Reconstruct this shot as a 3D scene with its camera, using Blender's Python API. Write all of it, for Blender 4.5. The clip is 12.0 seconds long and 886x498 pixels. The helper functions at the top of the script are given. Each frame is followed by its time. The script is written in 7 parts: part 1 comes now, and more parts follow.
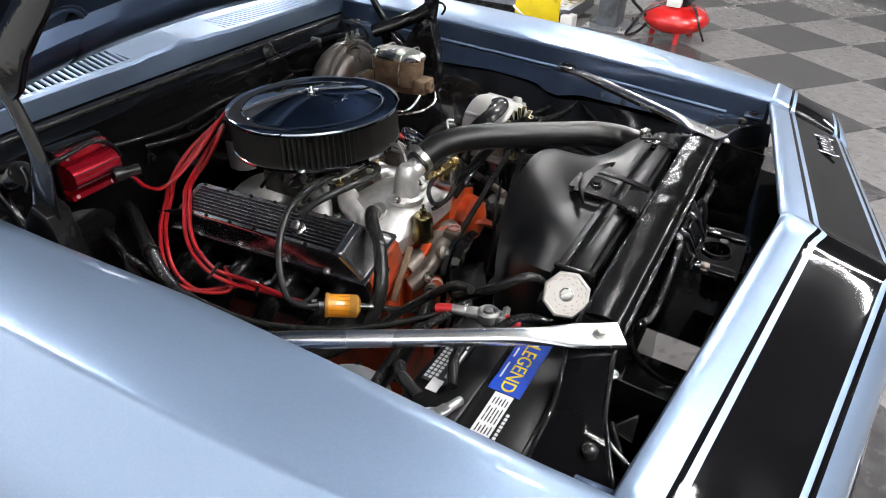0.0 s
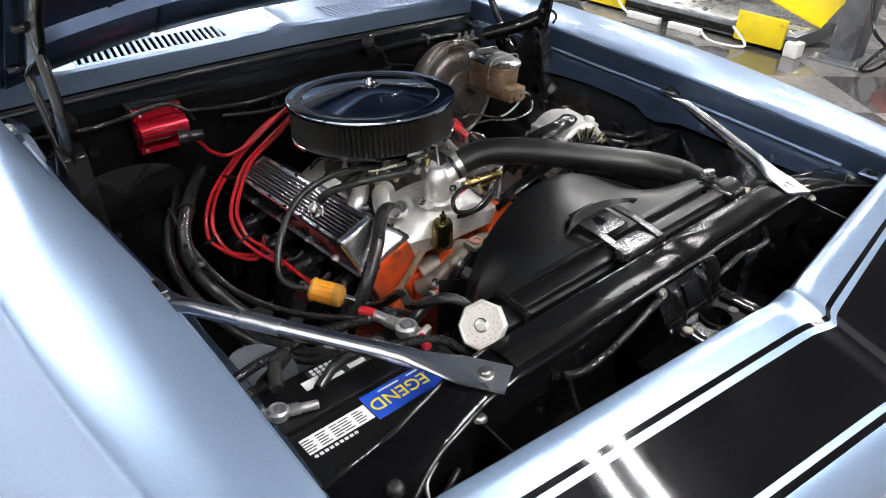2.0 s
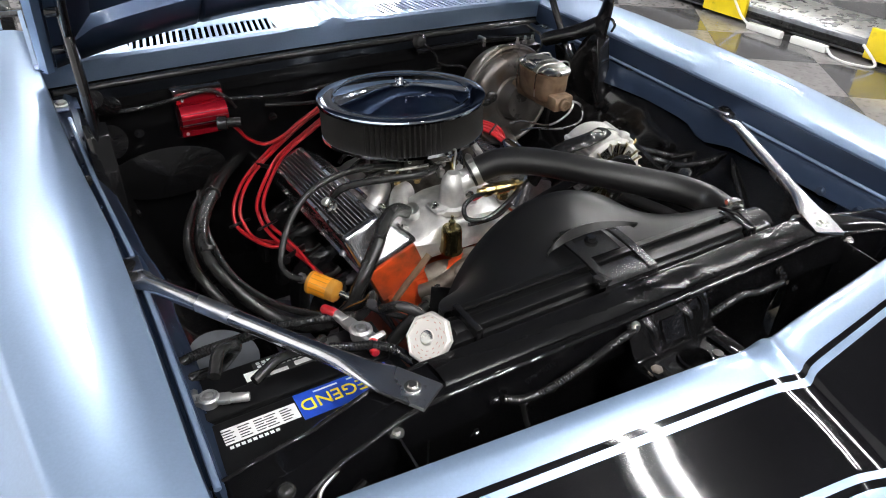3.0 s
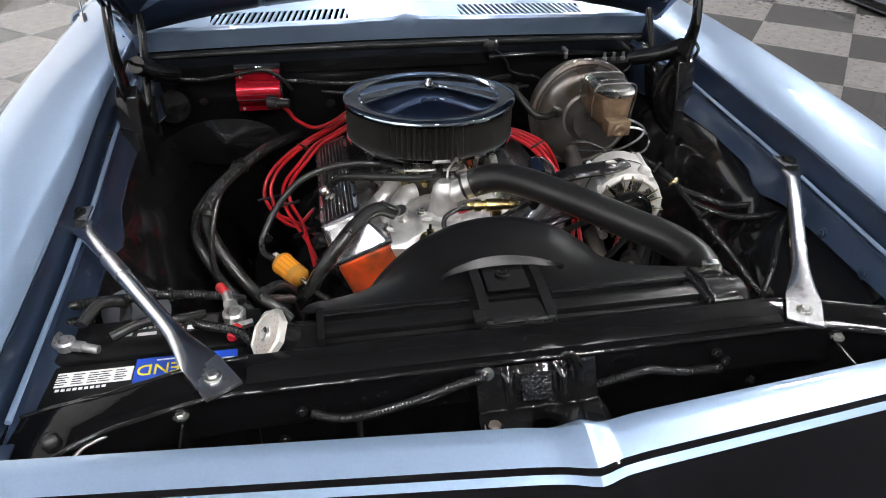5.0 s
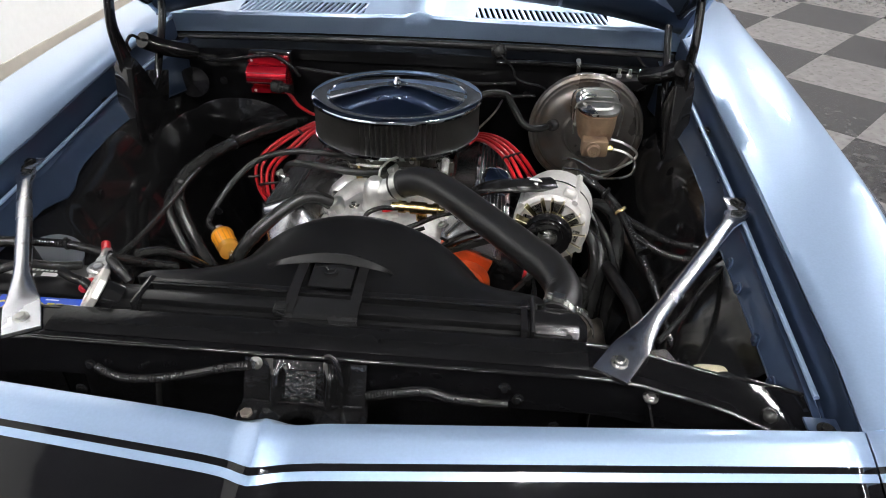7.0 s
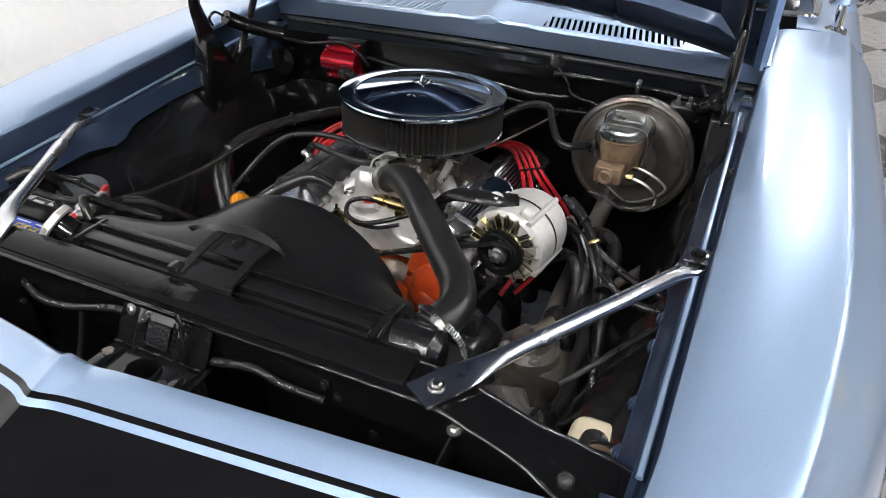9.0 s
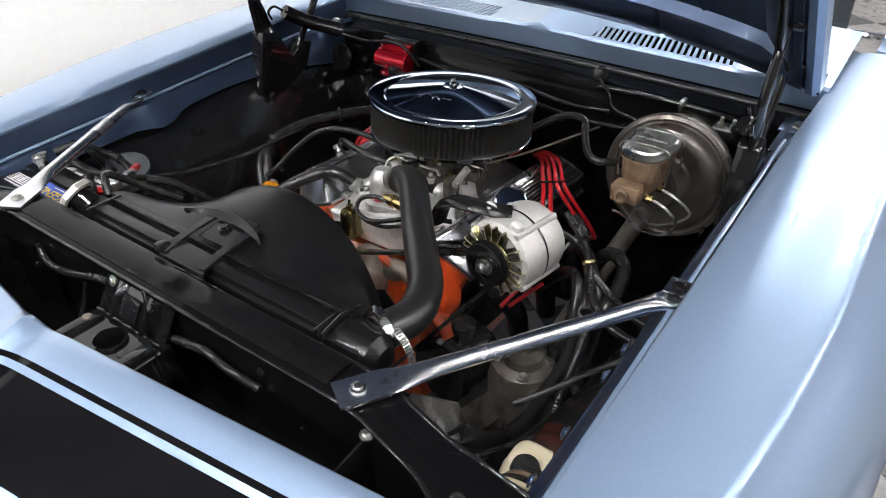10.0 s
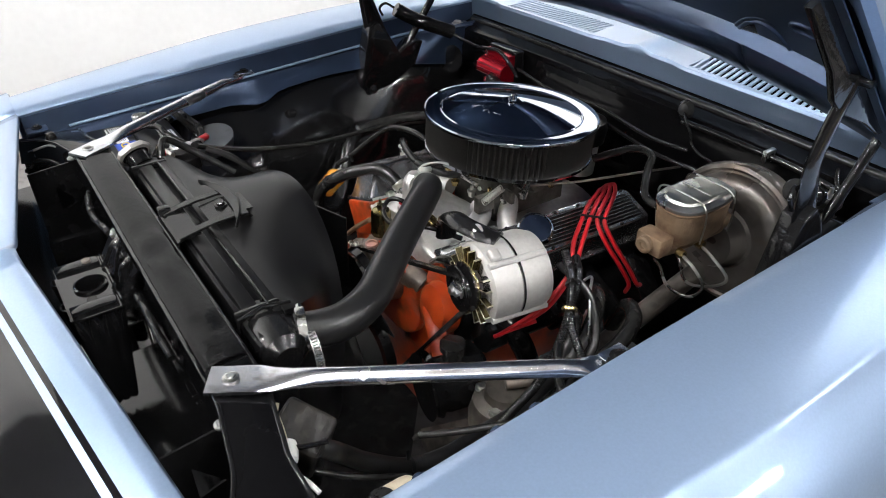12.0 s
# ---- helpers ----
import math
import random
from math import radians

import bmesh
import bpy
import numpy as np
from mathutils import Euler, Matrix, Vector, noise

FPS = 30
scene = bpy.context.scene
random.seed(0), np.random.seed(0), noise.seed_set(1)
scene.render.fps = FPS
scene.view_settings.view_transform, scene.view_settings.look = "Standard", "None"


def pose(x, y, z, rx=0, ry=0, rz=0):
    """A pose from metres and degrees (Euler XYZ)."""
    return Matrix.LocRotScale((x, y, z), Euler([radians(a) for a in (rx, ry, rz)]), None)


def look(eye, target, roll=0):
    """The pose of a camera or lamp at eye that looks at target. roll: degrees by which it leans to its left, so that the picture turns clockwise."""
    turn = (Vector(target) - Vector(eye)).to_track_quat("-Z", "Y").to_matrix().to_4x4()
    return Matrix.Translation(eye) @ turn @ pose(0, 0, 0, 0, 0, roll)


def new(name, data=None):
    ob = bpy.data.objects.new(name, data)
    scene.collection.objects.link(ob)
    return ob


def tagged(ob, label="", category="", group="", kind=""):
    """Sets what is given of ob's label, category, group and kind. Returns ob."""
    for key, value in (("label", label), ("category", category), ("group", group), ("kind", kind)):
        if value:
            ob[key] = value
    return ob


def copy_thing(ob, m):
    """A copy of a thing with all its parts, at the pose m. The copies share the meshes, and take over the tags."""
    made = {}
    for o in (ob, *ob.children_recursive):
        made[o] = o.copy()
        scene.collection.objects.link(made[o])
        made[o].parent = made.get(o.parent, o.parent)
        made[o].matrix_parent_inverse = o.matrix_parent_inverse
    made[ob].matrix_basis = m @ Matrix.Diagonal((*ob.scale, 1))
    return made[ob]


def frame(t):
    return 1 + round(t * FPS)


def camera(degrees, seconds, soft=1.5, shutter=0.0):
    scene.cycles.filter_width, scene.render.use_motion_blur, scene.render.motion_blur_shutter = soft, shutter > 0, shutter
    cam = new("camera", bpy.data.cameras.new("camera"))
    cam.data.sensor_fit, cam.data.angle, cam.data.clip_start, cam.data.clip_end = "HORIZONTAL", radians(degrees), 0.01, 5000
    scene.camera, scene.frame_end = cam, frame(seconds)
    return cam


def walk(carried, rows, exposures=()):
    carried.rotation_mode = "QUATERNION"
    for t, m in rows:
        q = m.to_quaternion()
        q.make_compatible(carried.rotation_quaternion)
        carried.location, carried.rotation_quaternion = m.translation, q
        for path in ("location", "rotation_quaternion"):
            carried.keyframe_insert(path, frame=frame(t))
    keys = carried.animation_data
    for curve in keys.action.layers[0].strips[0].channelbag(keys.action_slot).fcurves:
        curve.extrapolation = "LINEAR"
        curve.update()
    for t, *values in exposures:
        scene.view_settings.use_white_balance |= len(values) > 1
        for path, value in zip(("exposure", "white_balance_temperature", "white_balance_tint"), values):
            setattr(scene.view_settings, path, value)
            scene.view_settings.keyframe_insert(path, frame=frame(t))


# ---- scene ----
cam = camera(64.8, 12.0, soft=1.0)
PATH = [
    (0, (-1.107, -0.134, 1.47), (0.386, 0.628, 0.379), 2.3),
    (0.5, (-1.049, -0.222, 1.467), (0.37, 0.671, 0.377), 2.1),
    (1, (-0.989, -0.294, 1.471), (0.347, 0.713, 0.375), 2.0),
    (1.5, (-0.915, -0.359, 1.467), (0.321, 0.769, 0.372), 1.8),
    (2, (-0.838, -0.417, 1.467), (0.287, 0.82, 0.37), 1.9),
    (2.5, (-0.754, -0.469, 1.471), (0.246, 0.866, 0.367), 2.0),
    (3, (-0.664, -0.514, 1.472), (0.21, 0.904, 0.365), 1.7),
    (5, (-0.238, -0.629, 1.47), (0.085, 1.0, 0.356), 1.2),
    (5.5, (-0.118, -0.645, 1.471), (0.073, 1.005, 0.358), 1.1),
    (6, (-0.003, -0.651, 1.473), (0.08, 1.006, 0.357), 1.0),
    (6.5, (0.111, -0.651, 1.475), (0.084, 1.006, 0.356), 1.0),
    (7, (0.22, -0.646, 1.476), (0.078, 1.006, 0.357), 0.9),
    (7.5, (0.323, -0.631, 1.476), (0.053, 1.005, 0.358), 0.8),
    (9.5, (0.724, -0.481, 1.482), (-0.101, 0.955, 0.362), 0.4),
    (10, (0.803, -0.422, 1.484), (-0.155, 0.931, 0.364), 0.2),
    (10.5, (0.868, -0.355, 1.484), (-0.214, 0.902, 0.365), 0.2),
    (11, (0.93, -0.279, 1.483), (-0.263, 0.873, 0.366), -0.0),
    (11.5, (0.983, -0.209, 1.481), (-0.304, 0.842, 0.368), -0.0),
    (12, (1.028, -0.138, 1.485), (-0.336, 0.809, 0.37), 0.0),
]
walk(cam, [(t, look(eye, target, roll)) for t, eye, target, roll in PATH])

# ---- light ----
ROOM_X0, ROOM_X1, ROOM_Y0, ROOM_Y1, ROOM_H = -2.62, 9.0, -7.0, 9.0, 3.6
world = bpy.data.worlds.new("world")
world.use_nodes = True
world.node_tree.nodes["Background"].inputs[0].default_value = (0.8, 0.88, 1.0, 1)
world.node_tree.nodes["Background"].inputs[1].default_value = 0.05
scene.world = world
TUBE_GLOW = 235.0
scene.view_settings.exposure = 0.0

# ---- materials ----
def material(name, color, rough=0.5, metal=0.0, coat=0.0, bump=0.0, scale=40.0, vary=0.0, dirt=None, amount=0.0,
             dirt_scale=9.0, rough_vary=0.0, transmission=0.0, glow=0.0, spec=0.5, island=0.0, flake=0.0):
    m = bpy.data.materials.new(name)
    m.use_nodes = True
    n, l = m.node_tree.nodes, m.node_tree.links
    b = n["Principled BSDF"]
    b.inputs["Base Color"].default_value = (*color, 1)
    b.inputs["Roughness"].default_value = rough
    b.inputs["Metallic"].default_value = metal
    b.inputs["Coat Weight"].default_value = coat
    b.inputs["Coat Roughness"].default_value = 0.03
    b.inputs["Transmission Weight"].default_value = transmission
    b.inputs["Specular IOR Level"].default_value = spec
    if glow:
        b.inputs["Emission Color"].default_value = (*color, 1)
        b.inputs["Emission Strength"].default_value = glow
    co = n.new("ShaderNodeTexCoord")
    def noise_at(s, detail=4.0):
        t = n.new("ShaderNodeTexNoise")
        t.inputs["Scale"].default_value, t.inputs["Detail"].default_value = s, detail
        l.new(co.outputs["Object"], t.inputs["Vector"])
        return t
    col = None
    if vary or island:
        mix = n.new("ShaderNodeMix")
        mix.data_type, mix.blend_type = "RGBA", "MULTIPLY"
        mix.inputs["Factor"].default_value = 1.0
        mix.inputs[6].default_value = (*color, 1)
        ramp = n.new("ShaderNodeMapRange")
        v = max(vary, island)
        ramp.inputs["To Min"].default_value, ramp.inputs["To Max"].default_value = 1 - v, 1 + v
        if island:
            info = n.new("ShaderNodeObjectInfo")
            l.new(info.outputs["Random"], ramp.inputs["Value"])
        else:
            t = noise_at(scale * 0.3)
            ramp.inputs["From Min"].default_value, ramp.inputs["From Max"].default_value = 0.3, 0.7
            l.new(t.outputs["Fac"], ramp.inputs["Value"])
        l.new(ramp.outputs["Result"], mix.inputs[7])
        col = mix.outputs[2]
    if dirt:
        t = noise_at(dirt_scale, 8.0)
        ramp = n.new("ShaderNodeValToRGB")
        ramp.color_ramp.elements[0].position = 0.62 - 0.3 * amount
        ramp.color_ramp.elements[1].position = 0.78 - 0.2 * amount
        l.new(t.outputs["Fac"], ramp.inputs["Fac"])
        mix = n.new("ShaderNodeMix")
        mix.data_type = "RGBA"
        mix.inputs[6].default_value = (*color, 1)
        mix.inputs[7].default_value = (*dirt, 1)
        if col:
            l.new(col, mix.inputs[6])
        l.new(ramp.outputs["Color"], mix.inputs["Factor"])
        col = mix.outputs[2]
    if col:
        l.new(col, b.inputs["Base Color"])
    if rough_vary:
        t = noise_at(scale * 0.15, 6.0)
        ramp = n.new("ShaderNodeMapRange")
        ramp.inputs["From Min"].default_value, ramp.inputs["From Max"].default_value = 0.3, 0.7
        ramp.inputs["To Min"].default_value = max(0.01, rough - rough_vary)
        ramp.inputs["To Max"].default_value = rough + rough_vary
        l.new(t.outputs["Fac"], ramp.inputs["Value"])
        l.new(ramp.outputs["Result"], b.inputs["Roughness"])
    if bump:
        t = noise_at(scale)
        bp = n.new("ShaderNodeBump")
        bp.inputs["Strength"].default_value = bump
        bp.inputs["Distance"].default_value = 0.002
        l.new(t.outputs["Fac"], bp.inputs["Height"])
        l.new(bp.outputs["Normal"], b.inputs["Normal"])
    return m


BLUE = material("blue_paint", (0.305, 0.415, 0.595), 0.34, 0.58, 0.9, vary=0.03, scale=900, bump=0.02)
# Same body blue, darkened to put the shade of inward faces into the colour.
BLUE_SHADED = material("blue_paint_shaded", (0.040, 0.062, 0.112), 0.3, 0.65, 0.35, vary=0.06, scale=60, bump=0.03)
NOSE_BLACK = material("black_stripe_paint", (0.004, 0.004, 0.005), 0.05, vary=0.3, scale=30, spec=0.35)
GLOSS_BLACK = material("gloss_black_enamel", (0.0065, 0.0065, 0.007), 0.06, bump=0.30, scale=48, spec=0.45)
WRAP = material("wrinkled_black_tape", (0.005, 0.005, 0.0055), 0.17, bump=0.15, scale=90, vary=0.15, spec=0.10, rough_vary=0.05)
BAR_BLACK = material("deep_black_bar_enamel", (0.0035, 0.0035, 0.004), 0.05, bump=0.12, scale=40, spec=0.11)
NECK = material("smooth_black_lacquer", (0.006, 0.006, 0.0065), 0.2, bump=0.02, scale=40, spec=0.5, rough_vary=0.05)
PEEL_BLACK = material("orange_peel_black_enamel", (0.004, 0.004, 0.005), 0.10, bump=0.9, scale=220, spec=0.6)
INNER_BLACK = material("black_inner_fender_paint", (0.0075, 0.0075, 0.008), 0.11, bump=0.12, scale=9, spec=0.6)
FIREWALL_BLACK = material("firewall_black", (0.0036, 0.0036, 0.004), 0.10, bump=0.07, scale=40, spec=0.10, vary=0.2)
SATIN_BLACK = material("satin_black_paint", (0.0085, 0.0085, 0.009), 0.2, bump=0.14, scale=80, vary=0.3, spec=0.33)
PLASTIC = material("black_moulded_plastic", (0.005, 0.005, 0.0055), 0.32, bump=0.008, scale=60, vary=0.15, spec=0.26, rough_vary=0.04)
RUBBER = material("black_rubber", (0.016, 0.016, 0.016), 0.25, bump=0.07, scale=150, vary=0.3, spec=0.4)
HOSE_RUBBER = material("cloth_marked_rubber", (0.010, 0.010, 0.0105), 0.33, bump=0.03, scale=420, vary=0.1, spec=0.42)
CASE_ALU = material("satin_blasted_aluminium", (0.50, 0.49, 0.475), 0.55, 0.45, bump=0.12, scale=500, vary=0.06)
LOOM = material("ribbed_black_loom", (0.011, 0.011, 0.0115), 0.15, spec=0.4, vary=0.2, scale=100)
CHROME = material("chrome", (0.80, 0.82, 0.86), 0.07, 1.0, rough_vary=0.03, scale=40)
# Chrome tinted blue to carry the reflection of the hood's underside.
LID_CHROME = material("hood_tinted_chrome", (0.62, 0.67, 0.76), 0.05, 1.0, rough_vary=0.02, scale=40)
BRACE_CHROME = material("worn_chrome", (0.78, 0.79, 0.83), 0.25, 1.0, rough_vary=0.08, scale=30, dirt=(0.35, 0.32, 0.30), amount=0.03, dirt_scale=60)
STEEL = material("zinc_steel", (0.55, 0.55, 0.53), 0.3, 1.0, rough_vary=0.1, scale=80, vary=0.2)
ALU = material("cast_aluminium", (0.70, 0.69, 0.68), 0.46, 0.85, bump=0.25, scale=220, vary=0.12, rough_vary=0.12)
ALU_SMOOTH = material("polished_aluminium", (0.50, 0.50, 0.52), 0.2, 0.95, bump=0.06, scale=90, vary=0.1, rough_vary=0.06)
CARB = material("dull_carburettor_casting", (0.10, 0.095, 0.085), 0.42, 0.6, bump=0.3, scale=200, vary=0.3, dirt=(0.03, 0.025, 0.02), amount=0.4, dirt_scale=40)
IRON = material("brown_grey_iron", (0.20, 0.17, 0.145), 0.4, 0.6, bump=0.3, scale=120, vary=0.2, dirt=(0.08, 0.06, 0.045), amount=0.3, dirt_scale=30)
LEAD = material("dull_lead", (0.42, 0.42, 0.42), 0.32, 0.8, bump=0.5, scale=130, vary=0.2, dirt=(0.22, 0.21, 0.20), amount=0.3, dirt_scale=60)
FIN_BLACK = material("black_crackle", (0.004, 0.004, 0.005), 0.35, bump=0.2, scale=400, spec=0.25)
ORANGE = material("orange_engine_enamel", (0.55, 0.065, 0.012), 0.32, 0.0, 0.4, bump=0.2, scale=60, vary=0.15, dirt=(0.09, 0.03, 0.014), amount=0.35, dirt_scale=14)
WIRE_RED = material("red_silicone", (0.38, 0.010, 0.015), 0.3, vary=0.12, scale=50)
ANODISED = material("red_anodised_metal", (0.50, 0.012, 0.03), 0.2, 0.7, rough_vary=0.06, scale=50)
AMBER = material("amber_filter_plastic", (0.66, 0.25, 0.012), 0.16, 0.0, 0.4, vary=0.15, scale=90)
BRASS = material("brass", (0.56, 0.43, 0.20), 0.25, 1.0, vary=0.2, scale=150)
GOLD_ZINC = material("yellow_zinc_plate", (0.24, 0.205, 0.10), 0.24, 1.0, vary=0.25, scale=120)
FAN_GLINT = material("zinc_edge_glint", (0.72, 0.68, 0.52), 0.3, 1.0, vary=0.1, scale=120)
RUST = material("brown_weathered_iron", (0.20, 0.135, 0.085), 0.6, 0.3, bump=0.4, scale=140, vary=0.25, dirt=(0.10, 0.05, 0.03), amount=0.4, dirt_scale=30)
BOOSTER = material("dusty_dark_zinc", (0.12, 0.110, 0.102), 0.34, 0.55, bump=0.12, scale=60, vary=0.3, dirt=(0.10, 0.070, 0.050), amount=0.35, dirt_scale=14, rough_vary=0.12)
LABEL_WHITE = material("white_label", (0.75, 0.75, 0.75), 0.45, vary=0.05)
LABEL_BLUE = material("blue_label", (0.012, 0.06, 0.42), 0.35, vary=0.08)
LABEL_YELLOW = material("yellow_print", (0.85, 0.62, 0.02), 0.4)
PRINT = material("dark_print", (0.03, 0.03, 0.03), 0.5)

ELEMENT = material("pleated_filter_paper", (0.016, 0.015, 0.014), 0.5, 0.3, bump=0.3, scale=900, vary=0.2)
CAP_FACE = material("radiator_cap_face", (0.62, 0.60, 0.57), 0.3, 0.55, vary=0.06, scale=90)
CAP_RED = material("cap_red_print", (0.45, 0.24, 0.20), 0.5)
GREASY = material("greasy_dark_casting", (0.11, 0.098, 0.085), 0.4, 0.3, bump=0.35, scale=60, vary=0.4, dirt=(0.025, 0.022, 0.02), amount=0.45, dirt_scale=20)
CLEAR = material("translucent_amber_plastic", (0.72, 0.36, 0.06), 0.12, 0.0, 0.3, transmission=0.5)
DUSTY = material("dusty_black_plastic", (0.018, 0.017, 0.016), 0.3, bump=0.25, scale=60, vary=0.4, dirt=(0.06, 0.055, 0.048), amount=0.35, dirt_scale=40)
BONE = material("yellowed_plastic", (0.62, 0.55, 0.40), 0.4, vary=0.1, dirt=(0.35, 0.28, 0.18), amount=0.2)
GLASS_DARK = material("tinted_glass", (0.03, 0.035, 0.04), 0.03, 0.0, 1.0)
WALL = material("white_wall_paint", (0.76, 0.76, 0.755), 0.7, bump=0.04, scale=90, vary=0.02)
WALL_DARK = material("dark_wall_paint", (0.15, 0.15, 0.155), 0.7, vary=0.05, scale=10)
CEIL = material("ceiling_board", (0.13, 0.13, 0.135), 0.8, vary=0.05, scale=10)
BASE = material("beige_vinyl_base", (0.42, 0.39, 0.34), 0.45, vary=0.06)
TILE_DARK = material("dark_grey_vinyl_tile", (0.065, 0.063, 0.066), 0.16, 0.0, 0.25, vary=0.3, scale=45, island=0.0, rough_vary=0.08, dirt=(0.11, 0.11, 0.105), amount=0.25, dirt_scale=25)
TILE_LIGHT = material("light_grey_vinyl_tile", (0.21, 0.20, 0.20), 0.18, 0.0, 0.25, vary=0.12, scale=45, rough_vary=0.08, dirt=(0.13, 0.125, 0.12), amount=0.3, dirt_scale=25)
GROUT = material("floor_screed", (0.06, 0.06, 0.06), 0.6, vary=0.1)
RED_PAINT = material("red_gloss_paint", (0.60, 0.012, 0.012), 0.2, 0.0, 0.8, vary=0.05)
YELLOW_PAINT = material("yellow_gloss_paint", (0.75, 0.58, 0.01), 0.3, 0.0, 0.4, vary=0.06, dirt=(0.2, 0.15, 0.02), amount=0.1)
WHITE_PLASTIC = material("white_plastic", (0.7, 0.7, 0.68), 0.4, vary=0.03)
GREY_STEEL = material("grey_steel", (0.20, 0.21, 0.23), 0.35, 0.7, rough_vary=0.1, vary=0.2, dirt=(0.08, 0.08, 0.08), amount=0.2)
TUBE_LIGHT = material("fluorescent_tube", (1.0, 0.985, 0.965), 0.4, glow=TUBE_GLOW)

# ---- mesh helpers ----
def thing(name, at, label, category, group=""):
    e = new(name)
    e.empty_display_size = 0.05
    e.matrix_basis = Matrix.Translation(at)
    return tagged(e, label, category, group)


def adopt(ob, parent, label=""):
    ob.parent = parent
    if parent.type == "EMPTY":
        ob.matrix_parent_inverse = parent.matrix_basis.inverted()
    if label:
        ob["label"] = label
    return ob


def mesh_of(name, verts, faces, mat, smooth=True):
    me = bpy.data.meshes.new(name)
    me.from_pydata([tuple(v) for v in verts], [], faces)
    me.update()
    bm = bmesh.new()
    bm.from_mesh(me)
    bmesh.ops.recalc_face_normals(bm, faces=bm.faces)
    bm.to_mesh(me)
    bm.free()
    me.materials.append(mat)
    if smooth:
        me.shade_smooth()
        me.set_sharp_from_angle(angle=radians(38))
    return me


def part(name, geo, mat, parent=None, label="", smooth=True):
    verts, faces = geo
    ob = new(name, mesh_of(name, verts, faces, mat, smooth))
    return adopt(ob, parent, label) if parent else ob


def join(*geos):
    verts, faces = [], []
    for v, f in geos:
        k = len(verts)
        verts += [Vector(p) for p in v]
        faces += [[i + k for i in q] for q in f]
    return verts, faces


def moved(geo, m):
    return [m @ Vector(v) for v in geo[0]], geo[1]


def from_bm(bm):
    bm.verts.ensure_lookup_table()
    out = [v.co.copy() for v in bm.verts], [[v.index for v in f.verts] for f in bm.faces]
    bm.free()
    return out


def box(x0, x1, y0, y1, z0, z1, bevel=0.0, seg=2):
    bm = bmesh.new()
    bmesh.ops.create_cube(bm, size=1)
    for v in bm.verts:
        v.co = Vector(((x0 + x1) / 2 + v.co.x * (x1 - x0), (y0 + y1) / 2 + v.co.y * (y1 - y0), (z0 + z1) / 2 + v.co.z * (z1 - z0)))
    if bevel:
        bmesh.ops.bevel(bm, geom=bm.edges[:], offset=bevel, segments=seg, profile=0.5, affect="EDGES")
    bm.verts.index_update()
    return from_bm(bm)


def prism(poly, z0, z1, bevel=0.0):
    """A polygon in x, y pulled up from z0 to z1."""
    bm = bmesh.new()
    vs = [bm.verts.new((x, y, z0)) for x, y in poly]
    f = bm.faces.new(vs)
    top = bmesh.ops.extrude_face_region(bm, geom=[f])["geom"]
    for v in top:
        if isinstance(v, bmesh.types.BMVert):
            v.co.z = z1
    bmesh.ops.recalc_face_normals(bm, faces=bm.faces)
    if bevel:
        bmesh.ops.bevel(bm, geom=bm.edges[:], offset=bevel, segments=2, profile=0.5, affect="EDGES")
    bm.verts.index_update()
    return from_bm(bm)


def loft(rows, closed=False, caps=False):
    """Quads between rows of points; closed: each row is a ring."""
    n = len(rows[0])
    verts = [Vector(p) for r in rows for p in r]
    faces = []
    for i in range(len(rows) - 1):
        for j in range(n if closed else n - 1):
            k = (j + 1) % n
            faces.append([i * n + j, i * n + k, (i + 1) * n + k, (i + 1) * n + j])
    if caps:
        faces.append(list(range(n)))
        faces.append([(len(rows) - 1) * n + j for j in range(n)])
    return verts, faces


def sheet(rows, thick):
    """A sheet through rows of points, thickened along its normals."""
    bm = bmesh.new()
    grid = [[bm.verts.new(p) for p in r] for r in rows]
    for a, b in zip(grid, grid[1:]):
        for i in range(len(a) - 1):
            bm.faces.new((a[i], a[i + 1], b[i + 1], b[i]))
    bmesh.ops.recalc_face_normals(bm, faces=bm.faces)
    bmesh.ops.solidify(bm, geom=bm.faces[:], thickness=thick)
    bm.verts.index_update()
    return from_bm(bm)


def lathe(profile, n=40, m=Matrix.Identity(4), cap=True):
    rows = [[m @ Vector((r * math.cos(2 * math.pi * j / n), r * math.sin(2 * math.pi * j / n), z)) for j in range(n)] for r, z in profile]
    return loft(rows, True, cap)


def spline(points, per=6):
    pts = [Vector(p) for p in points]
    if len(pts) < 3:
        return pts
    pts = [2 * pts[0] - pts[1], *pts, 2 * pts[-1] - pts[-2]]
    out = []
    for i in range(1, len(pts) - 2):
        a, b, c, d = pts[i - 1:i + 3]
        for k in range(per):
            t = k / per
            out.append(0.5 * (2 * b + (c - a) * t + (2 * a - 5 * b + 4 * c - d) * t * t + (3 * b - a - 3 * c + d) * t ** 3))
    return out + [pts[-2]]


